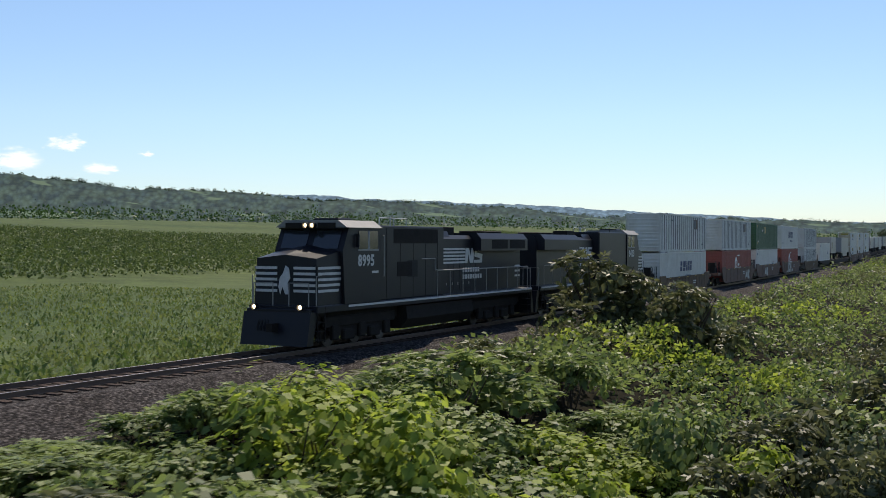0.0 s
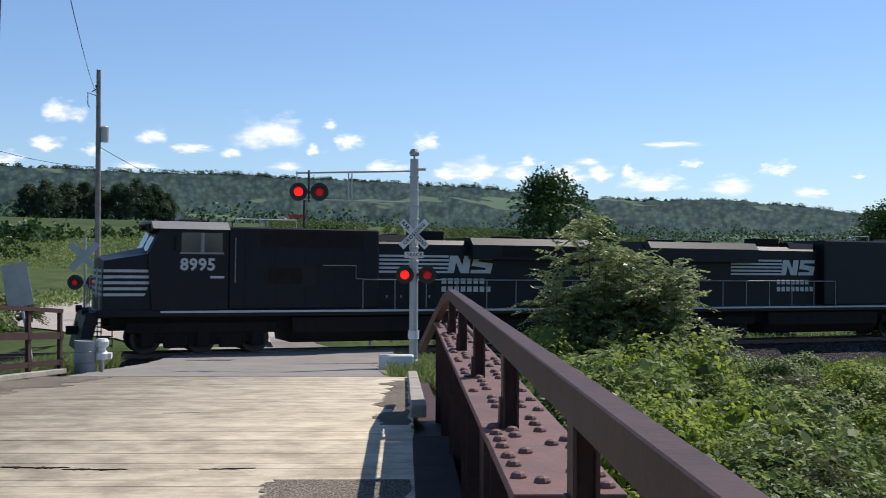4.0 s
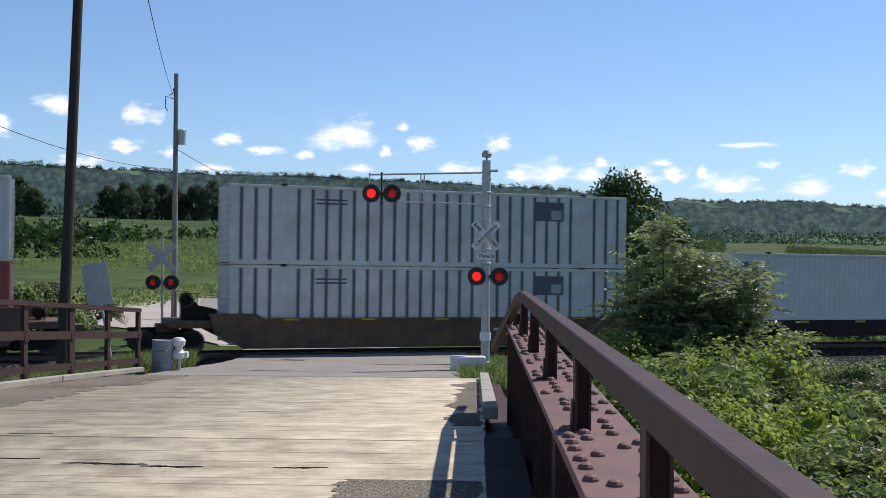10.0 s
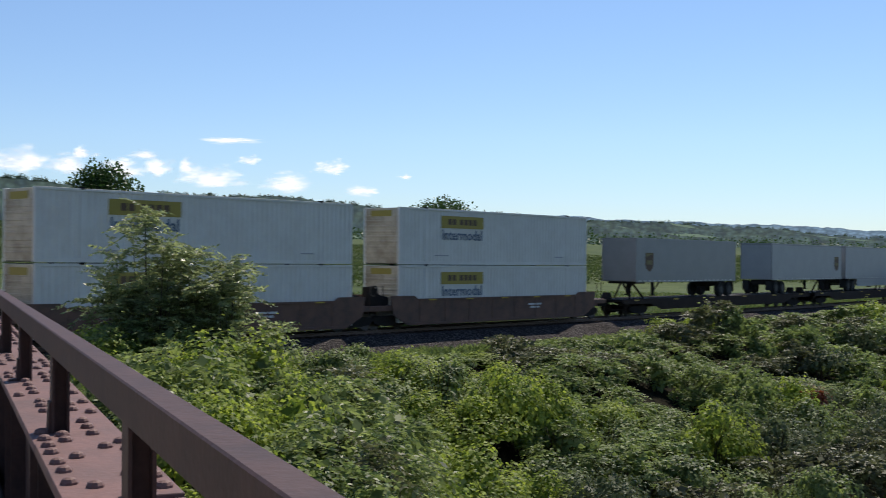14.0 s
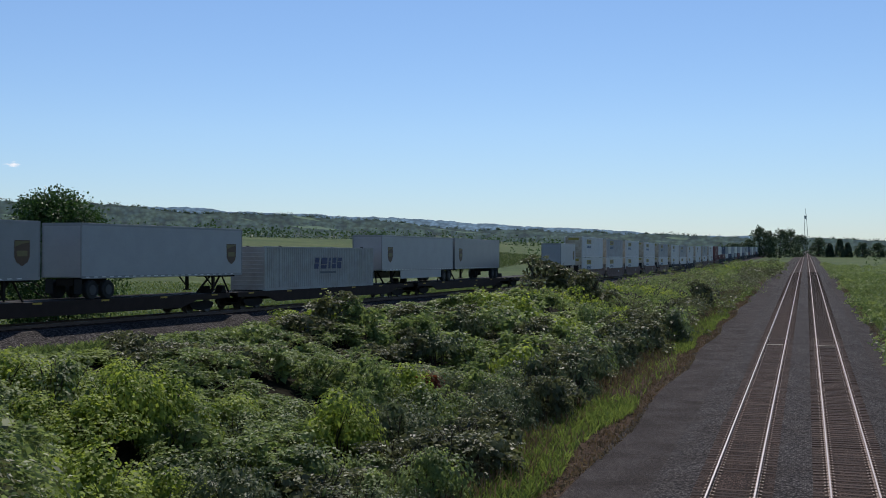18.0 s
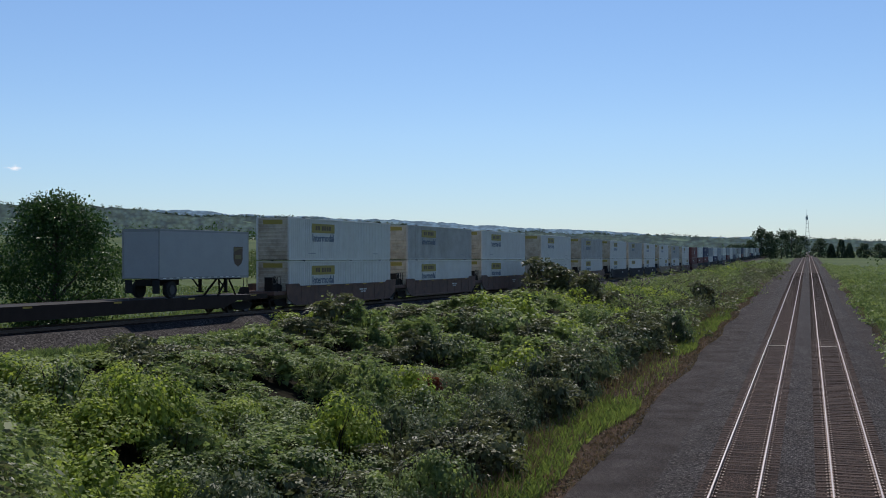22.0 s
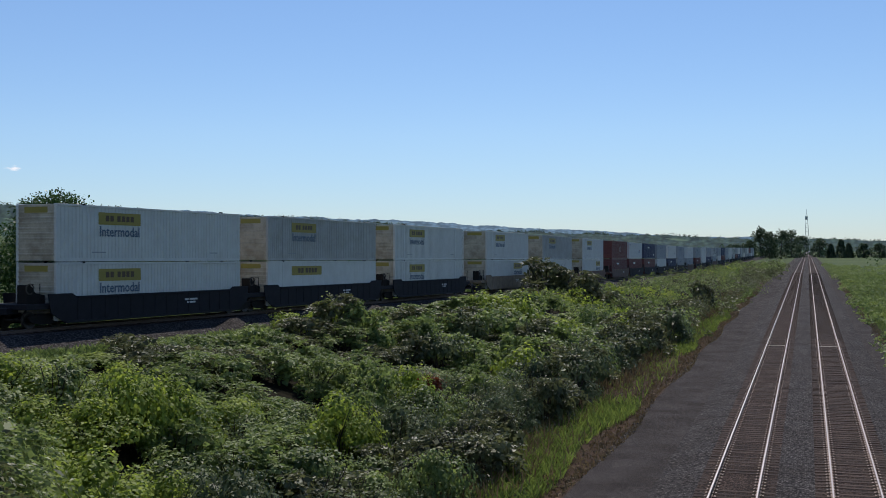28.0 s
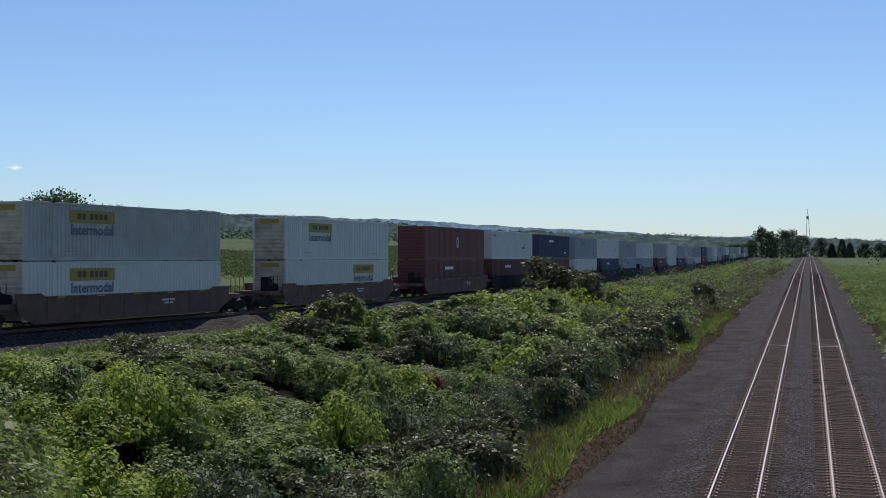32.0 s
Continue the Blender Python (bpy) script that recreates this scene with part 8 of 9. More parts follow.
tagged(part("vineyard", quads_mesh("vineyard", leaf_quads(vq, base, unit(vq.normal(size=(n, 3)) + np.array([0, 0, -0.2])), s, s * 0.8), M_VINE)), "rows of green grape vines on the slope", "vineyard", kind="stuff")

belt("brush_belt", "dark scattered brush across the rough field", [(-88, 205, -79.0, 205, 4.2, 2.6), (-88, 225, -76.5, 222, 4.4, 2.4), (-86, 255, -77.0, 250, 4.0, 3.0), (-82, 188, -77, 190, 2.6, 2.6), (-76.5, 250, -71.5, 250, 3.4, 3.0), (-64.5, 300, -62.6, 300, 3.2, 2.6), (-70, 245, -62, 250, 1.6, 2.6), (-70, 225, -62.2, 228, 1.3, 2.6)], M_LEAF_T, 23, size=2.2, per=95)
# rank growth on the rough field: tufts and low weeds in drifts
rg = np.random.default_rng(31)
tq = []
for k in range(5200):
    hd, ds = radians(rg.uniform(-87, -47)), 70 + 215 * rg.uniform() ** 0.8
    x, y = ds * math.sin(hd), ds * math.cos(hd)
    w = float(line_x_at(y)) - x
    d, l = x * BD[0] + y * BD[1], x * BRT[0] + y * BRT[1]
    drift = noise.noise((x * 0.030, y * 0.030, 3.0)) + 0.6 * noise.noise((x * 0.011, y * 0.011, 8.0))
    if w < 14 or drift < rg.uniform(-0.35, 0.25) or (math.degrees(hd) > -61 and w > 120) or (d < 135 and -26 < l < 1.5):
        continue
    H = rg.uniform(0.35, 0.9) * (1.0 + 1.1 * max(0.0, drift))
    p, d = dome_points(rg, 26, H * 1.7, H, shell=0.5)
    sz = rg.uniform(0.25, 0.5, 26)
    tq.append(leaf_quads(rg, p, unit(d + rg.normal(size=(26, 3)) * 0.5 + np.array([0, 0, 0.4])), sz, sz * 0.55) + np.array([x, y, float(ground_z(x, y)) - 0.05]))
tagged(part("field_weeds", quads_mesh("field_weeds", np.concatenate(tq), M_LEAF_S)), "rank green weeds in drifts over the rough field", "weeds", kind="stuff")
# a worn track through the meadow, and timber left beside it
TRACK = [(-67.5, 142), (-65.8, 148), (-64, 157), (-62.4, 169), (-61.2, 183), (-60.9, 194), (-61.2, 214)]
lv, lf = [], []
for k in range(90):
    w = k / 89 * (len(TRACK) - 1)
    hd, ds = (float(np.interp(w, range(len(TRACK)), [q[i] for q in TRACK])) for i in range(2))
    for e in (-1, 1):
        turn = radians(hd) + (math.pi / 2 if w > 5 else 0.4)
        x, y = ds * math.sin(radians(hd)) + e * 0.5 * math.sin(turn), ds * math.cos(radians(hd)) + e * 0.5 * math.cos(turn)
        lv.append((x, y, float(ground_z(x, y)) + 0.12))
for k in range(89):
    lf.append((2 * k, 2 * k + 1, 2 * k + 3, 2 * k + 2))
tagged(part("field_track", Mesh().add(lv, lf), M_TRACK), "worn pale track through the meadow", "track", kind="structure")
hx, hy = 152 * math.sin(radians(-63.8)), 152 * math.cos(radians(-63.8))
tp = thing("timber_pile", "pile of weathered grey timber lying in the meadow", "timber", at=pose(hx, hy, float(ground_z(hx, hy)), 0, 0, 62))
for k in range(7):
    part("beam", Mesh().box(-1.5 + 0.12 * (k % 3), 1.3 + 0.15 * (k % 2), -0.5 + 0.28 * (k % 4), -0.27 + 0.28 * (k % 4), 0.1 + 0.24 * (k // 4), 0.32 + 0.24 * (k // 4), 0.01).turned(pose(0, 0, 0, 0, 0, 3 * (k % 3) - 3)), M_OLDWOOD, tp)


def grass(name, label, n, place, h, material, seed, w=0.018):
    g = np.random.default_rng(seed)
    xy = place(g, n)
    n = len(xy)
    z = ground_z(xy[:, 0], xy[:, 1])
    base = np.column_stack([xy, z - 0.03])
    up = unit(np.column_stack([g.normal(size=(n, 2)) * 0.28, np.ones(n)]))
    L = h * g.uniform(0.5, 1.2, n)
    side = unit(np.cross(up, g.normal(size=(n, 3)))) * (w * g.uniform(0.6, 1.5, n))[:, None]
    tip = base + up * L[:, None] + np.column_stack([g.normal(size=(n, 2)) * 0.12, -0.06 * np.ones(n)])
    mid = base + up * (L * 0.55)[:, None]
    q = np.stack([base, mid + side, tip, mid - side], 1)
    return tagged(part(name, quads_mesh(name, q, material)), label, "grass", kind="stuff")


def verge(g, n):
    y = 20 + 190 * g.uniform(0, 1, n) ** 1.5
    k = np.array([noise.noise((0.0, float(v) * 0.05, 4.0)) for v in y])
    x = -8.7 - 2.7 * np.interp(y, (75, 120), (1, 0.8)) * g.uniform(0, 1, n) ** (0.9 - 0.5 * k) + 0.3 * np.sin(y * 0.35) + 0.25 * np.sin(y * 0.11)
    # two long green patches, bare rusty soil between them
    keep = g.uniform(size=n) < np.interp(y, (58, 64, 88, 93, 118, 124), (1, 0.10, 0.10, 1, 1, 0.35))
    return np.column_stack([x, y])[keep]


def verge_dry(g, n):
    y = 20 + 190 * g.uniform(0, 1, n) ** 1.5
    x = -7.9 - 1.3 * g.uniform(0, 1, n) ** 1.4 + 0.25 * np.sin(y * 0.23 + 2)
    return np.column_stack([x, y])


def verge_brush(g, n):
    y = 30 + 170 * g.uniform(0, 1, n) ** 1.3
    x = -11.3 + 0.9 * g.normal(size=n) + 0.5 * np.sin(y * 0.19)
    return np.column_stack([x, y])


def by_fence(g, n):
    d, l = g.uniform(20, 39, n), -9.1 - 5.5 * g.uniform(0, 1, n) ** 1.4
    return np.column_stack([BD[0] * d + BRT[0] * l, BD[1] * d + BRT[1] * l])


def by_road(g, n):
    d, l = g.uniform(28.5, 40, n), -0.4 + 2.4 * g.uniform(0, 1, n) ** 1.3
    return np.column_stack([BD[0] * d + BRT[0] * l, BD[1] * d + BRT[1] * l])


def meadow(g, n):
    y = g.uniform(-20, 170, n)
    x = line_x_at(y) - 5.5 - 68 * g.uniform(0, 1, n) ** 1.6
    d, l = x * BD[0] + y * BD[1], x * BRT[0] + y * BRT[1]
    edge = np.interp(d, (44, 56, 76, 120), (0.5, -3.0, -9.5, -20))
    keep = (d < 40) | (l > edge + 1.0)
    return np.column_stack([x, y])[keep]


def east(g, n):
    y = 25 + 300 * g.uniform(0, 1, n) ** 1.4
    x = 6.7 + 24 * g.uniform(0, 1, n) ** 2
    return np.column_stack([x, y])


grass("verge_grass", "bright green grass verge beside the service track", 40000, verge, 0.6, M_GRASS_VERGE, 61, 0.03)
grass("dry_verge", "brown dry grass at the edge of the gravel", 10000, verge_dry, 0.3, M_GRASS_DRY, 62, 0.03)
grass("dry_verge", "brown dry grass at the far edge of the gravel", 7000, lambda g, n: (lambda y: np.column_stack([5.9 + 1.3 * g.uniform(0, 1, n) ** 1.3 + 0.2 * np.sin(y * 0.21), y]))(25 + 220 * g.uniform(0, 1, n) ** 1.4), 0.35, M_GRASS_DRY, 68, 0.03)
def ballast_foot(g, n):
    y = 26 + 58 * g.uniform(0, 1, n)
    return np.column_stack([line_x_at(y) + 4.9 + 2.2 * g.uniform(0, 1, n) ** 0.8 + 0.4 * np.sin(y * 0.4) + 0.3 * np.sin(y * 1.3), y])


grass("bank_weeds", "green weeds at the foot of the ballast", 15000, ballast_foot, 0.5, M_LEAF, 69, 0.05)
grass("dry_brush", "grey-brown dry brush along the edge of the bushes", 9000, verge_brush, 0.9, M_GRASS_DRY, 67, 0.02)
grass("tall_grass", "tall green grass behind the bridge fence", 42000, by_fence, 0.62, M_GRASS_TALL, 63, 0.018)
grass("roadside_grass", "green weeds beside the road by the crossing", 5000, by_road, 0.5, M_GRASS_TALL, 64, 0.02)
grass("meadow_grass", "rough green meadow beyond the single line", 60000, meadow, 0.4, M_GRASS, 65, 0.06)
grass("scrub_grass", "rough grass east of the double line", 26000, east, 0.7, M_GRASS, 66, 0.05)
lv, lf = [], []
rows_y = np.arange(-20, 520, 8.0)
for y in rows_y:
    for x in (6.3, 6.7, 7.1, 7.6, 8.6, 9.8 + 0.8 * math.sin(y * 0.11)):
        lv.append((x, y, float(ground_z(x, y)) + 0.10))
for k in range(len(rows_y) - 1):
    for i in range(5):
        lf.append((k * 6 + i, k * 6 + i + 1, k * 6 + 7 + i, k * 6 + 6 + i))
tagged(part("scrub_floor", Mesh().add(lv, lf), M_VERGE), "dark weedy soil under the scrub", "ground", kind="structure")
eq_ = []
eg = np.random.default_rng(91)
for k in range(640):
    y = 50 + 420 * eg.uniform() ** 1.2
    x = 6.4 + 40 * eg.uniform() ** 1.8
    R, H = eg.uniform(1.0, 2.0), eg.uniform(0.6, 1.35)
    p, d = dome_points(eg, 110, R, H)
    s = eg.uniform(0.18, 0.38, 110)
    eq_.append(leaf_quads(eg, p, unit(d * np.array([1, 1, 0.2]) + eg.normal(size=(110, 3)) * 0.5), s, s * 0.7) + np.array([x, y, float(ground_z(x, y)) - 0.1]))
tagged(part("east_scrub", quads_mesh("east_scrub", np.concatenate(eq_), M_LEAF)), "low yellow-green scrub east of the double line", "scrub", kind="stuff")
for k in range(46):
    y = 30 + 220 * (k / 46) ** 1.3
    bush(7.6 + bq.uniform(0, 1) ** 1.3 * 16, y + bq.uniform(-2, 2), bq.uniform(0.9, 1.7), bq.uniform(0.7, 1.5), bq.choice((1, 3, 0, 4)), lab="low green bush east of the double line")

# ---- the level crossing and its furniture ----
M_LENS = glow("red_lens_lit", (1.0, 0.010, 0.006), 1.9)
M_LENS_OFF = glow("red_lens_dim", (0.35, 0.008, 0.01), 0.35)
M_RED = mat("red_reflective_stripe", (0.45, 0.05, 0.05), 0.5, var=0.1, bump=0.0)
M_PIPE = mat("grey_barrel_steel", (0.33, 0.34, 0.36), 0.5, 0.3, var=0.3, scale=4, bump=0.05)
M_WIRE = mat("black_wire", (0.02, 0.02, 0.02), 0.6, var=0.1, bump=0.0)


def flasher(parent, x, y, z, lit, back=False, r=0.27):
    """A lamp with its round black background, hood and red lens; it looks along -y."""
    s = 1 if back else -1
    f = part("background", Mesh().lathe([(0.0, 0.012), (r, 0.012), (r, -0.012), (0.0, -0.012)], "y", (x, y, z), 22), M_BLACK, parent, "round black signal background")
    part("housing", Mesh().lathe([(0.0, -s * 0.20), (0.10, -s * 0.18), (0.13, -s * 0.02)], "y", (x, y, z), 14), M_BLACK, f)
    part("lens", Mesh().lathe([(0.0, s * 0.05), (0.08, s * 0.045), (0.125, s * 0.02), (0.13, s * 0.012)], "y", (x, y, z), 18), M_LENS if lit else M_LENS_OFF, f, "red signal lens")
    hood = Mesh()
    n = 12
    vs, fs = [], []
    for k in range(n + 1):
        a = math.pi * (-0.12 + 1.24 * k / n)
        c, q = math.cos(a) * 0.145, math.sin(a) * 0.145
        ln = 0.10 + 0.16 * math.sin(max(0.0, min(math.pi, a)))
        vs += [(x + c, y + s * 0.012, z + q), (x + c, y + s * (0.012 + ln), z + q)]
    fs = [(2 * k, 2 * k + 2, 2 * k + 3, 2 * k + 1) for k in range(n)]
    part("hood", hood.add(vs, fs), M_BLACK, f)


def crossbuck(parent, z, y, text=True, s=1.0):
    for k, ang in enumerate((45, -45)):
        b = part("crossbuck_blade", Mesh().box(-0.61 * s, 0.61 * s, -0.004, 0.004, -0.115 * s, 0.115 * s), M_WHITE if text else M_GALV, parent, "white crossbuck blade" if text else "bare metal back of a crossbuck blade", at=Matrix.Translation((0, y - 0.010 * k, z)) @ pose(0, 0, 0, 0, ang, 0))
        if text:
            if k == 0:
                part("lettering", words("RAIL      ROAD", 0.17 * s, 0.002, 0.004), M_BLACK, b, at=(0, -0.007, 0))
            else:
                part("lettering", words("CROSSING", 0.17 * s, 0.002, 0.004, space=1.25), M_BLACK, b, at=(0, -0.007, 0))


# near mast with its cantilever: faces the bridge
MD, ML = 34.0, 0.28
mz = deck_z(MD) - 0.3
mast = thing("crossing_signal", "galvanised railway crossing mast with cantilever arm, lights flashing", "railway signal", at=E_B @ pose(ML, MD, mz))
top = 10.88 - mz
part("pole", Mesh().lathe([(0.16, 0), (0.16, 0.5), (0.13, 0.55), (0.125, top)], n=14), M_GALV, mast, "thick galvanised pole")
for k in range(7):
    z = 3.4 + k * 0.42
    part("band", Mesh().lathe([(0.128, z), (0.15, z + 0.01), (0.15, z + 0.06), (0.128, z + 0.07)], n=14), M_GALV, mast)
part("bell", Mesh().lathe([(0.03, top), (0.03, top + 0.08), (0.13, top + 0.10), (0.15, top + 0.19), (0.10, top + 0.29), (0.0, top + 0.32)], n=14), M_GALV, mast, "round signal bell")
az = top - 0.36
arm = part("cantilever_arm", Mesh().path([(0, 0, az), (-3.50, 0, az - 0.08)], 0.028, 7).path([(0.0, 0, az - 0.95), (-3.35, 0, az - 0.85)], 0.025, 7), M_GALV, mast, "light double-tube arm over the road")
for x in (-1.85, -1.95, -3.48):
    part("arm_strut", Mesh().path([(x, 0, az - 0.03), (x, 0, az - 0.88)], 0.02, 6), M_GALV, arm)
part("guy_rod", Mesh().path([(0, 0, az - 0.2), (-0.95, 0, az - 0.86)], 0.008, 5).path([(0, 0, az + 0.05), (0.34, -0.1, az + 0.05)], 0.04, 6), M_GALV, arm)
part("lamp_drop", Mesh().path([(-3.12, 0, az + 0.0), (-3.12, 0, az - 0.95)], 0.03, 7), M_BLACK, arm)
part("crank_case", Mesh().box(-3.52, -2.70, 0.02, 0.10, az - 0.68, az - 0.60), M_BLACK, arm)
flasher(mast, -3.42, -0.06, az - 0.64, True)
flasher(mast, -2.80, -0.06, az - 0.64, False)
flasher(mast, -0.27, -0.16, 7.44 - mz, True)
flasher(mast, 0.40, -0.16, 7.44 - mz, False)
part("lamp_bracket", Mesh().box(-0.30, 0.44, -0.10, -0.02, 7.446 - mz - 0.04, 7.446 - mz + 0.04), M_BLACK, mast)
crossbuck(mast, 8.648 - mz, -0.17, s=0.88)
part("track_sign", Mesh().box(-0.28, 0.28, -0.165, -0.155, 8.034 - mz - 0.09, 8.034 - mz + 0.09), M_WHITE, mast, "small white track sign")
part("lettering", words("TRACK", 0.15, 0.002, 0.003), M_BLACK, mast, at=(0.02, -0.168, 8.034 - mz))
part("reflective_band", Mesh().lathe([(0.165, 1.15), (0.165, 1.4)], n=14), M_WHITE, mast)
part("side_light", Mesh().box(0.02, 0.16, -0.35, -0.2, 8.604 - mz - 0.08, 8.604 - mz + 0.08).path([(0.0, 0.3, 1.2), (0.0, 0.3, 4.3)], 0.04, 6), M_GALV, mast)
box = part("relay_box", Mesh().box(-0.95, 0.05, -0.25, 0.25, 0.0, 0.46, 0.03), M_WHITE)
box.matrix_basis = E_B @ pose(ML - 0.05, MD - 1.2, deck_z(MD - 1.2) - 0.05)
tagged(box, "low white equipment box with weeds round it", "box")


def far_signal(head, dist, lab, face):
    h = radians(head)
    x, y = dist * math.sin(h), dist * math.cos(h)
    z = float(ground_z(x, y))
    t = thing("crossing_signal", lab, "railway signal", at=pose(x, y, z, 0, 0, 60.1))
    H = 8 + 0.15 - z + 0.6
    part("pole", Mesh().lathe([(0.09, 0), (0.09, 0.4), (0.06, 0.45), (0.06, H)], n=10), M_GALV, t)
    part("lamp_bracket", Mesh().box(-0.40, 0.40, -0.03, 0.03, H - 1.98, H - 1.91), M_BLACK, t)
    flasher(t, -0.40, 0.06, H - 1.95, True, back=True, r=0.32)
    flasher(t, 0.40, 0.06, H - 1.95, False, back=True, r=0.32)
    if face:
        flasher(t, -0.40, -0.10, H - 1.95, False, r=0.32)
        flasher(t, 0.40, -0.10, H - 1.95, False, r=0.32)
    crossbuck(t, H - 0.85, -0.14, False, 1.3)


far_signal(-75.54, 51.5, "crossing signal with crossbuck at the far side of the tracks", True)
far_signal(-61.8, 50.5, "crossing signal with crossbuck facing the other way", False)


def post_sign(head, dist, top_z, name, lab, r, m):
    h = radians(head)
    x, y = dist * math.sin(h), dist * math.cos(h)
    z = float(ground_z(x, y))
    t = thing(name, lab, "post", at=pose(x, y, z, 0, 0, 61))
    part("pole", Mesh().lathe([(r, 0), (r, top_z - z)], n=8), m, t)
    return t, top_z - z


t, H = post_sign(-65.11, 55, 10.742, "signal_post", "thin dark signal post with a small pale sign", 0.055, M_BLACK)
part("sign", Mesh().box(-0.72, 0.12, -0.03, -0.02, H - 0.98, H - 0.80), M_RED, t, "small red and white sign")
part("lamp", Mesh().lathe([(0.0, 0.0), (0.07, 0.0), (0.07, 0.3), (0.0, 0.32)], at=(0.02, 0, H - 0.2), n=8), M_BLACK, t)

# poles and wires
hp = radians(-74.97)
DP = 72.0
px, py = DP * math.sin(hp), DP * math.cos(hp)
pz = float(ground_z(px, py))
up = thing("utility_pole", "grey weathered utility pole with a transformer", "utility pole", at=pose(px, py, pz, 0, 0, 75))
PH = 19.123 - pz
part("pole", Mesh().lathe([(0.19, 0), (0.13, PH)], n=12), M_POLEG, up)
part("transformer", Mesh().lathe([(0.0, PH - 4.35), (0.24, PH - 4.35), (0.25, PH - 3.45), (0.15, PH - 3.38), (0.0, PH - 3.36)], at=(0.36, 0, 0), n=14), M_GALV, up, "grey can transformer")
part("cutout", Mesh().path([(-0.15, 0, PH - 1.55), (-0.62, 0, PH - 1.40), (-0.62, 0, PH - 2.1), (-0.5, 0, PH - 2.3)], 0.03, 6).path([(-0.4, 0, PH - 1.35), (0.0, 0, PH - 1.05)], 0.03, 6), M_BLACK, up, "cutout and arrester")
part("insulator", Mesh().lathe([(0.0, 0), (0.07, 0.02), (0.07, 0.18), (0.0, 0.2)], at=(-0.12, 0, PH - 1.1), n=8), M_BLACK, up)
hb = radians(-80.16)
DB = 33.0
bx, by = DB * math.sin(hb), DB * math.cos(hb)
bz = float(ground_z(bx, by))
bp = thing("utility_pole", "black creosoted wooden pole leaning slightly by the bridge fence", "utility pole", at=pose(bx, by, bz, 0, 1.9, 61.9))
part("pole", Mesh().lathe([(0.165, -0.3), (0.145, 5), (0.125, 13.5)], n=14), M_POLE, bp)


def wire(a, b, sag, lab, r=0.012):
    a, b = Vector(a), Vector(b)
    m = Mesh()
    pts = []
    for k in range(17):
        w = k / 16
        p = a.lerp(b, w)
        p.z -= sag * 4 * w * (1 - w)
        pts.append(p)
    m.path(pts, r, 4)
    tagged(part("overhead_wire", m, M_WIRE), lab, "wire", "overhead wires")


ptop = Vector((px, py, pz + PH))
wire((px, py, pz + PH - 5.85), (-39.7 + 12 * 0.6, 4.9 - 9, 13.1 + 2.2), 1.3, "thin black overhead wire from the pole to the road side", 0.016)
wire((px, py, pz + PH - 4.6), (130 * math.sin(radians(-69.2)), 130 * math.cos(radians(-69.2)), 14.1), 0.5, "thin black service wire sloping down from the pole", 0.02)
wire((px, py, pz + PH - 1.6), (-20.0, 4.6, 13.6), 0.5, "thin black overhead wire running over the bridge", 0.012)

# barrel, white jug, leaning sign by the fence end
br = part("barrel", Mesh().lathe([(0.0, 0.0), (0.29, 0.0), (0.30, 0.02), (0.29, 0.05), (0.285, 0.29), (0.30, 0.31), (0.285, 0.33), (0.285, 0.58), (0.30, 0.60), (0.285, 0.62), (0.29, 0.87), (0.30, 0.88), (0.27, 0.88), (0.26, 0.86), (0.0, 0.86)], n=22), M_PIPE)
br.matrix_basis = E_B @ pose(-8.55, 31.0, deck_z(31) - 0.05, 0, 1.5, 0)
tagged(br, "dented grey steel barrel at the end of the fence", "barrel")
pm = thing("white_fitting", "white plastic pipe fitting beside the barrel", "pipe fitting", at=E_B @ pose(-8.12, 31.1, deck_z(31) + 0.02))
part("body", Mesh().lathe([(0.0, 0.30), (0.16, 0.30), (0.19, 0.36), (0.19, 0.46), (0.12, 0.52), (0.10, 0.60), (0.17, 0.66), (0.19, 0.78), (0.14, 0.86), (0.0, 0.88)], n=14), M_WHITE, pm)
part("stem", Mesh().path([(0, 0, -0.1), (0, 0, 0.35)], 0.06, 8), M_GALV, pm)
part("elbow", Mesh().path([(0.0, 0, 0.42), (0.26, 0, 0.40)], 0.09, 8), M_WHITE, pm)
sg = thing("road_sign", "back of a leaning grey aluminium road sign", "road sign", at=E_B @ pose(-10.15, 32.0, 4.45, 0, -11, 0))
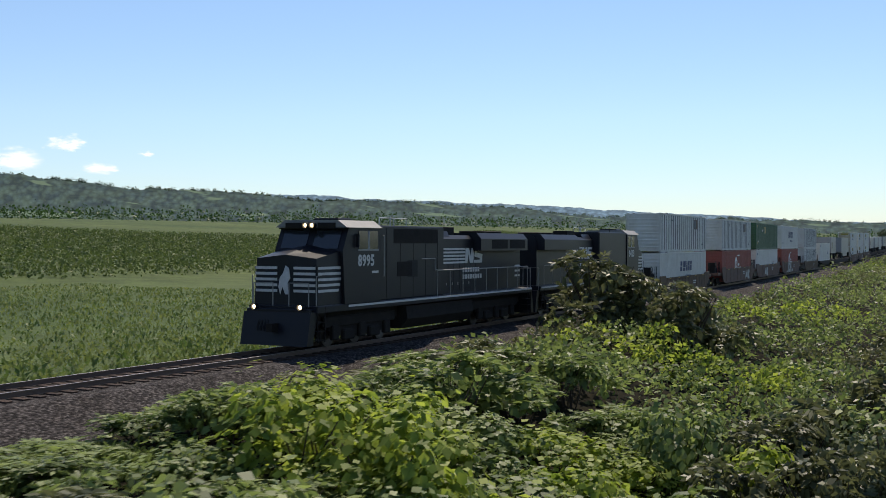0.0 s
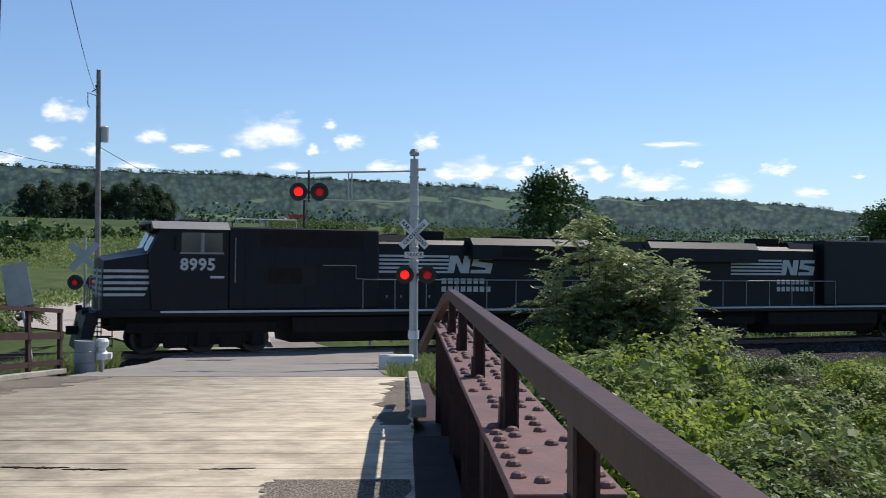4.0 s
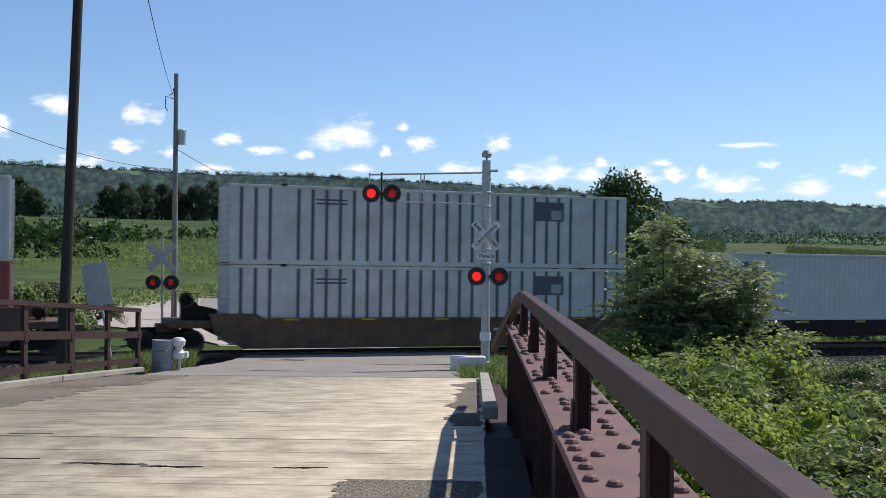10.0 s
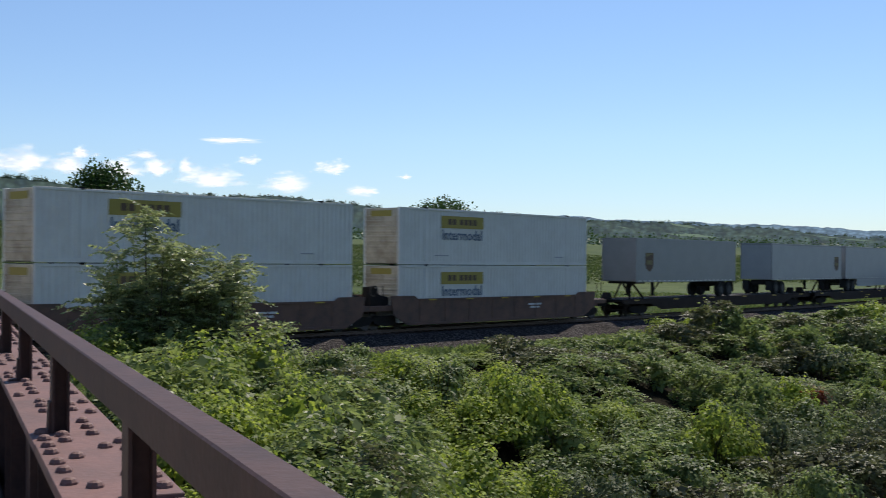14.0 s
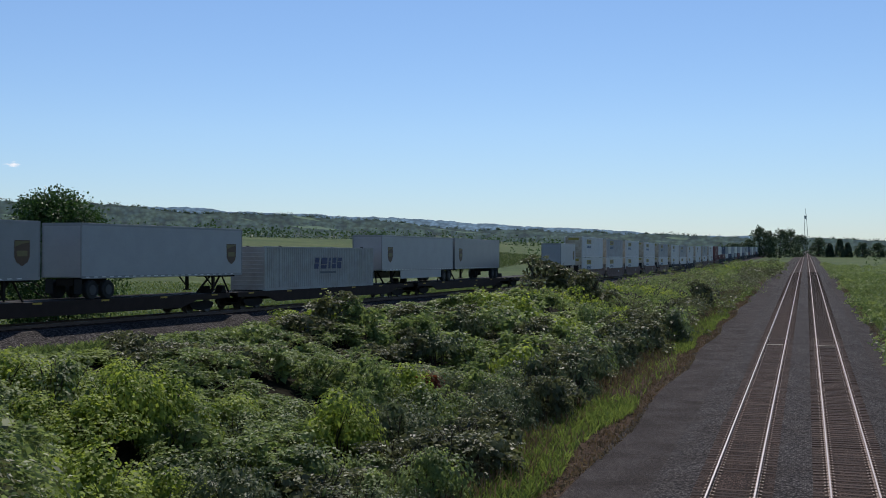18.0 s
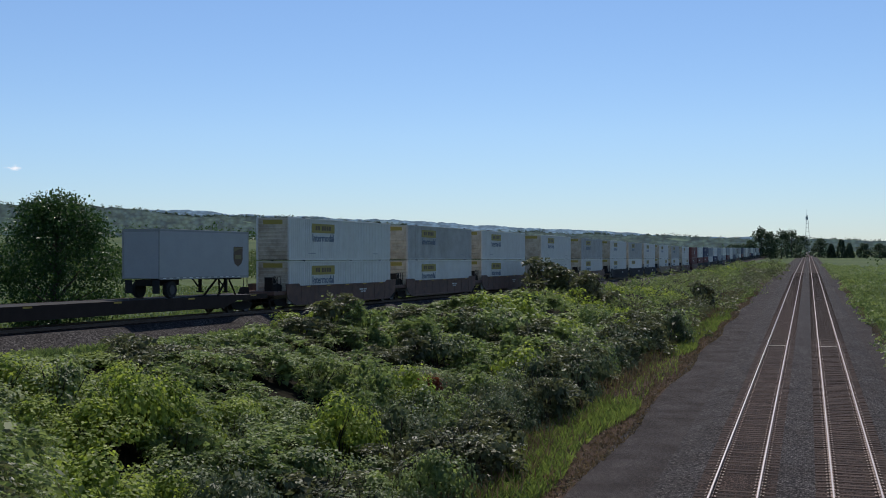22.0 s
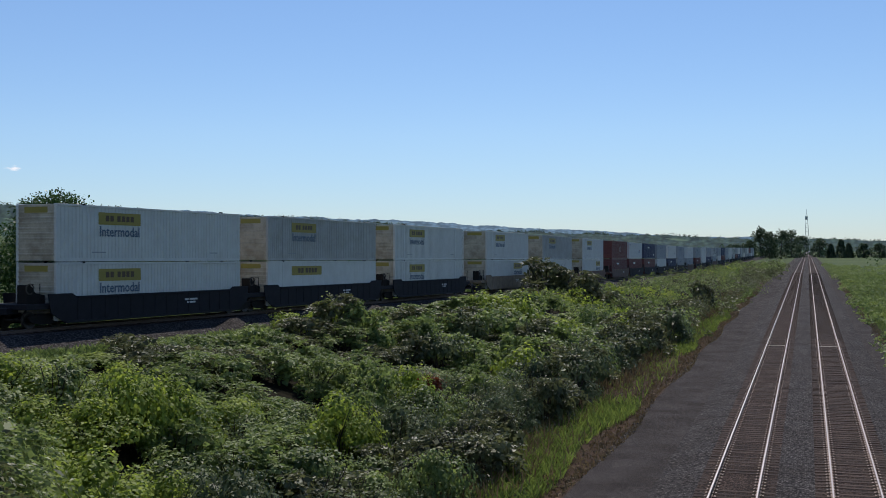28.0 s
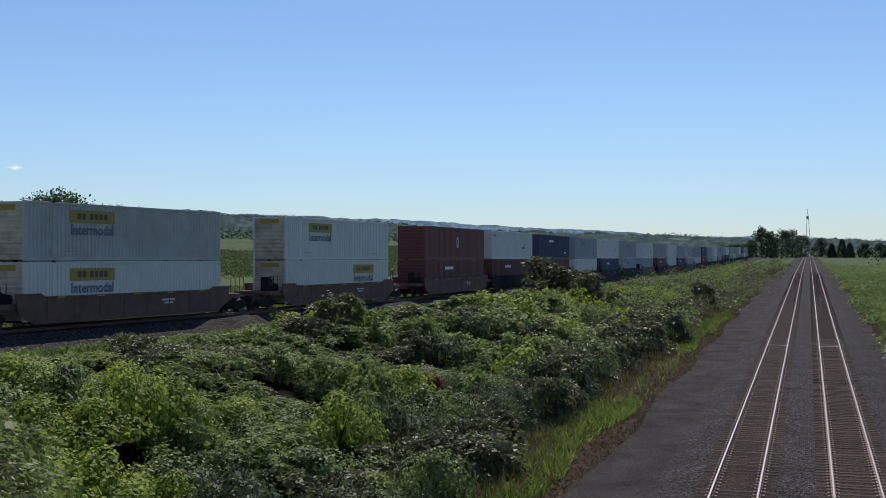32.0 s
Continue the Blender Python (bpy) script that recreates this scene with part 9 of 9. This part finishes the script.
part("post", Mesh().box(-0.03, 0.03, -0.03, 0.03, -0.2, 3.2), M_GALV, sg)
part("panel", Mesh().box(-0.36, 0.36, -0.05, -0.035, 2.15, 3.35), M_GALV, sg, "bare aluminium panel")

# road beyond, and the gravel road along the fields
vs, fs = [], []
LANE = [(-64.0, 50.5, 5.0), (-66.5, 55, 5.5), (-70, 63, 8), (-74.5, 74, 9.5), (-77.5, 82, 5), (-79, 94, 3.5), (-80, 108, 3.2), (-80.5, 122, 3.2)]
n_l = 40
for k in range(n_l):
    w = k / (n_l - 1) * (len(LANE) - 1)
    hd, ds, half = (float(np.interp(w, range(len(LANE)), [q[i] for q in LANE])) for i in range(3))
    x, y = ds * math.sin(radians(hd)), ds * math.cos(radians(hd))
    for s in (-1, -0.33, 0.33, 1):
        q = (x + s * half * math.sin(radians(hd)) + 0.3 * s * math.sin(k), y + s * half * math.cos(radians(hd)))
        vs.append((q[0], q[1], float(ground_z(*q)) + 0.08))
for k in range(n_l - 1):
    for i in range(3):
        fs.append((4 * k + i, 4 * k + i + 1, 4 * k + 5 + i, 4 * k + 4 + i))
tagged(part("gravel_road", Mesh().add(vs, fs), M_DIRT), "pale gravel road beyond the crossing", "road", kind="structure")

# tower on the horizon
th = radians(-0.05)
TD = 1500.0
tw = thing("radio_tower", "thin lattice radio tower on the horizon", "tower", at=pose(TD * math.sin(th), TD * math.cos(th), 0))
for k in range(3):
    a = 2 * math.pi * k / 3
    part("leg", Mesh().tube((4.5 * math.cos(a), 4.5 * math.sin(a), 0), (0.9 * math.cos(a), 0.9 * math.sin(a), 50), 0.35, 5, 0.25), M_GALV, tw)
for k in range(9):
    z = 4 + k * 5
    r = 4.5 - 3.6 * z / 50
    part("brace", Mesh().path([(r * math.cos(a), r * math.sin(a), z) for a in (0, 2.094, 4.189, 6.283)], 0.15, 4), M_GALV, tw)
part("antenna", Mesh().lathe([(0.0, 44), (1.5, 44), (1.5, 48), (0.0, 48)], n=8).tube((0, 0, 50), (0, 0, 57), 0.2, 5), M_GALV, tw)


motions()
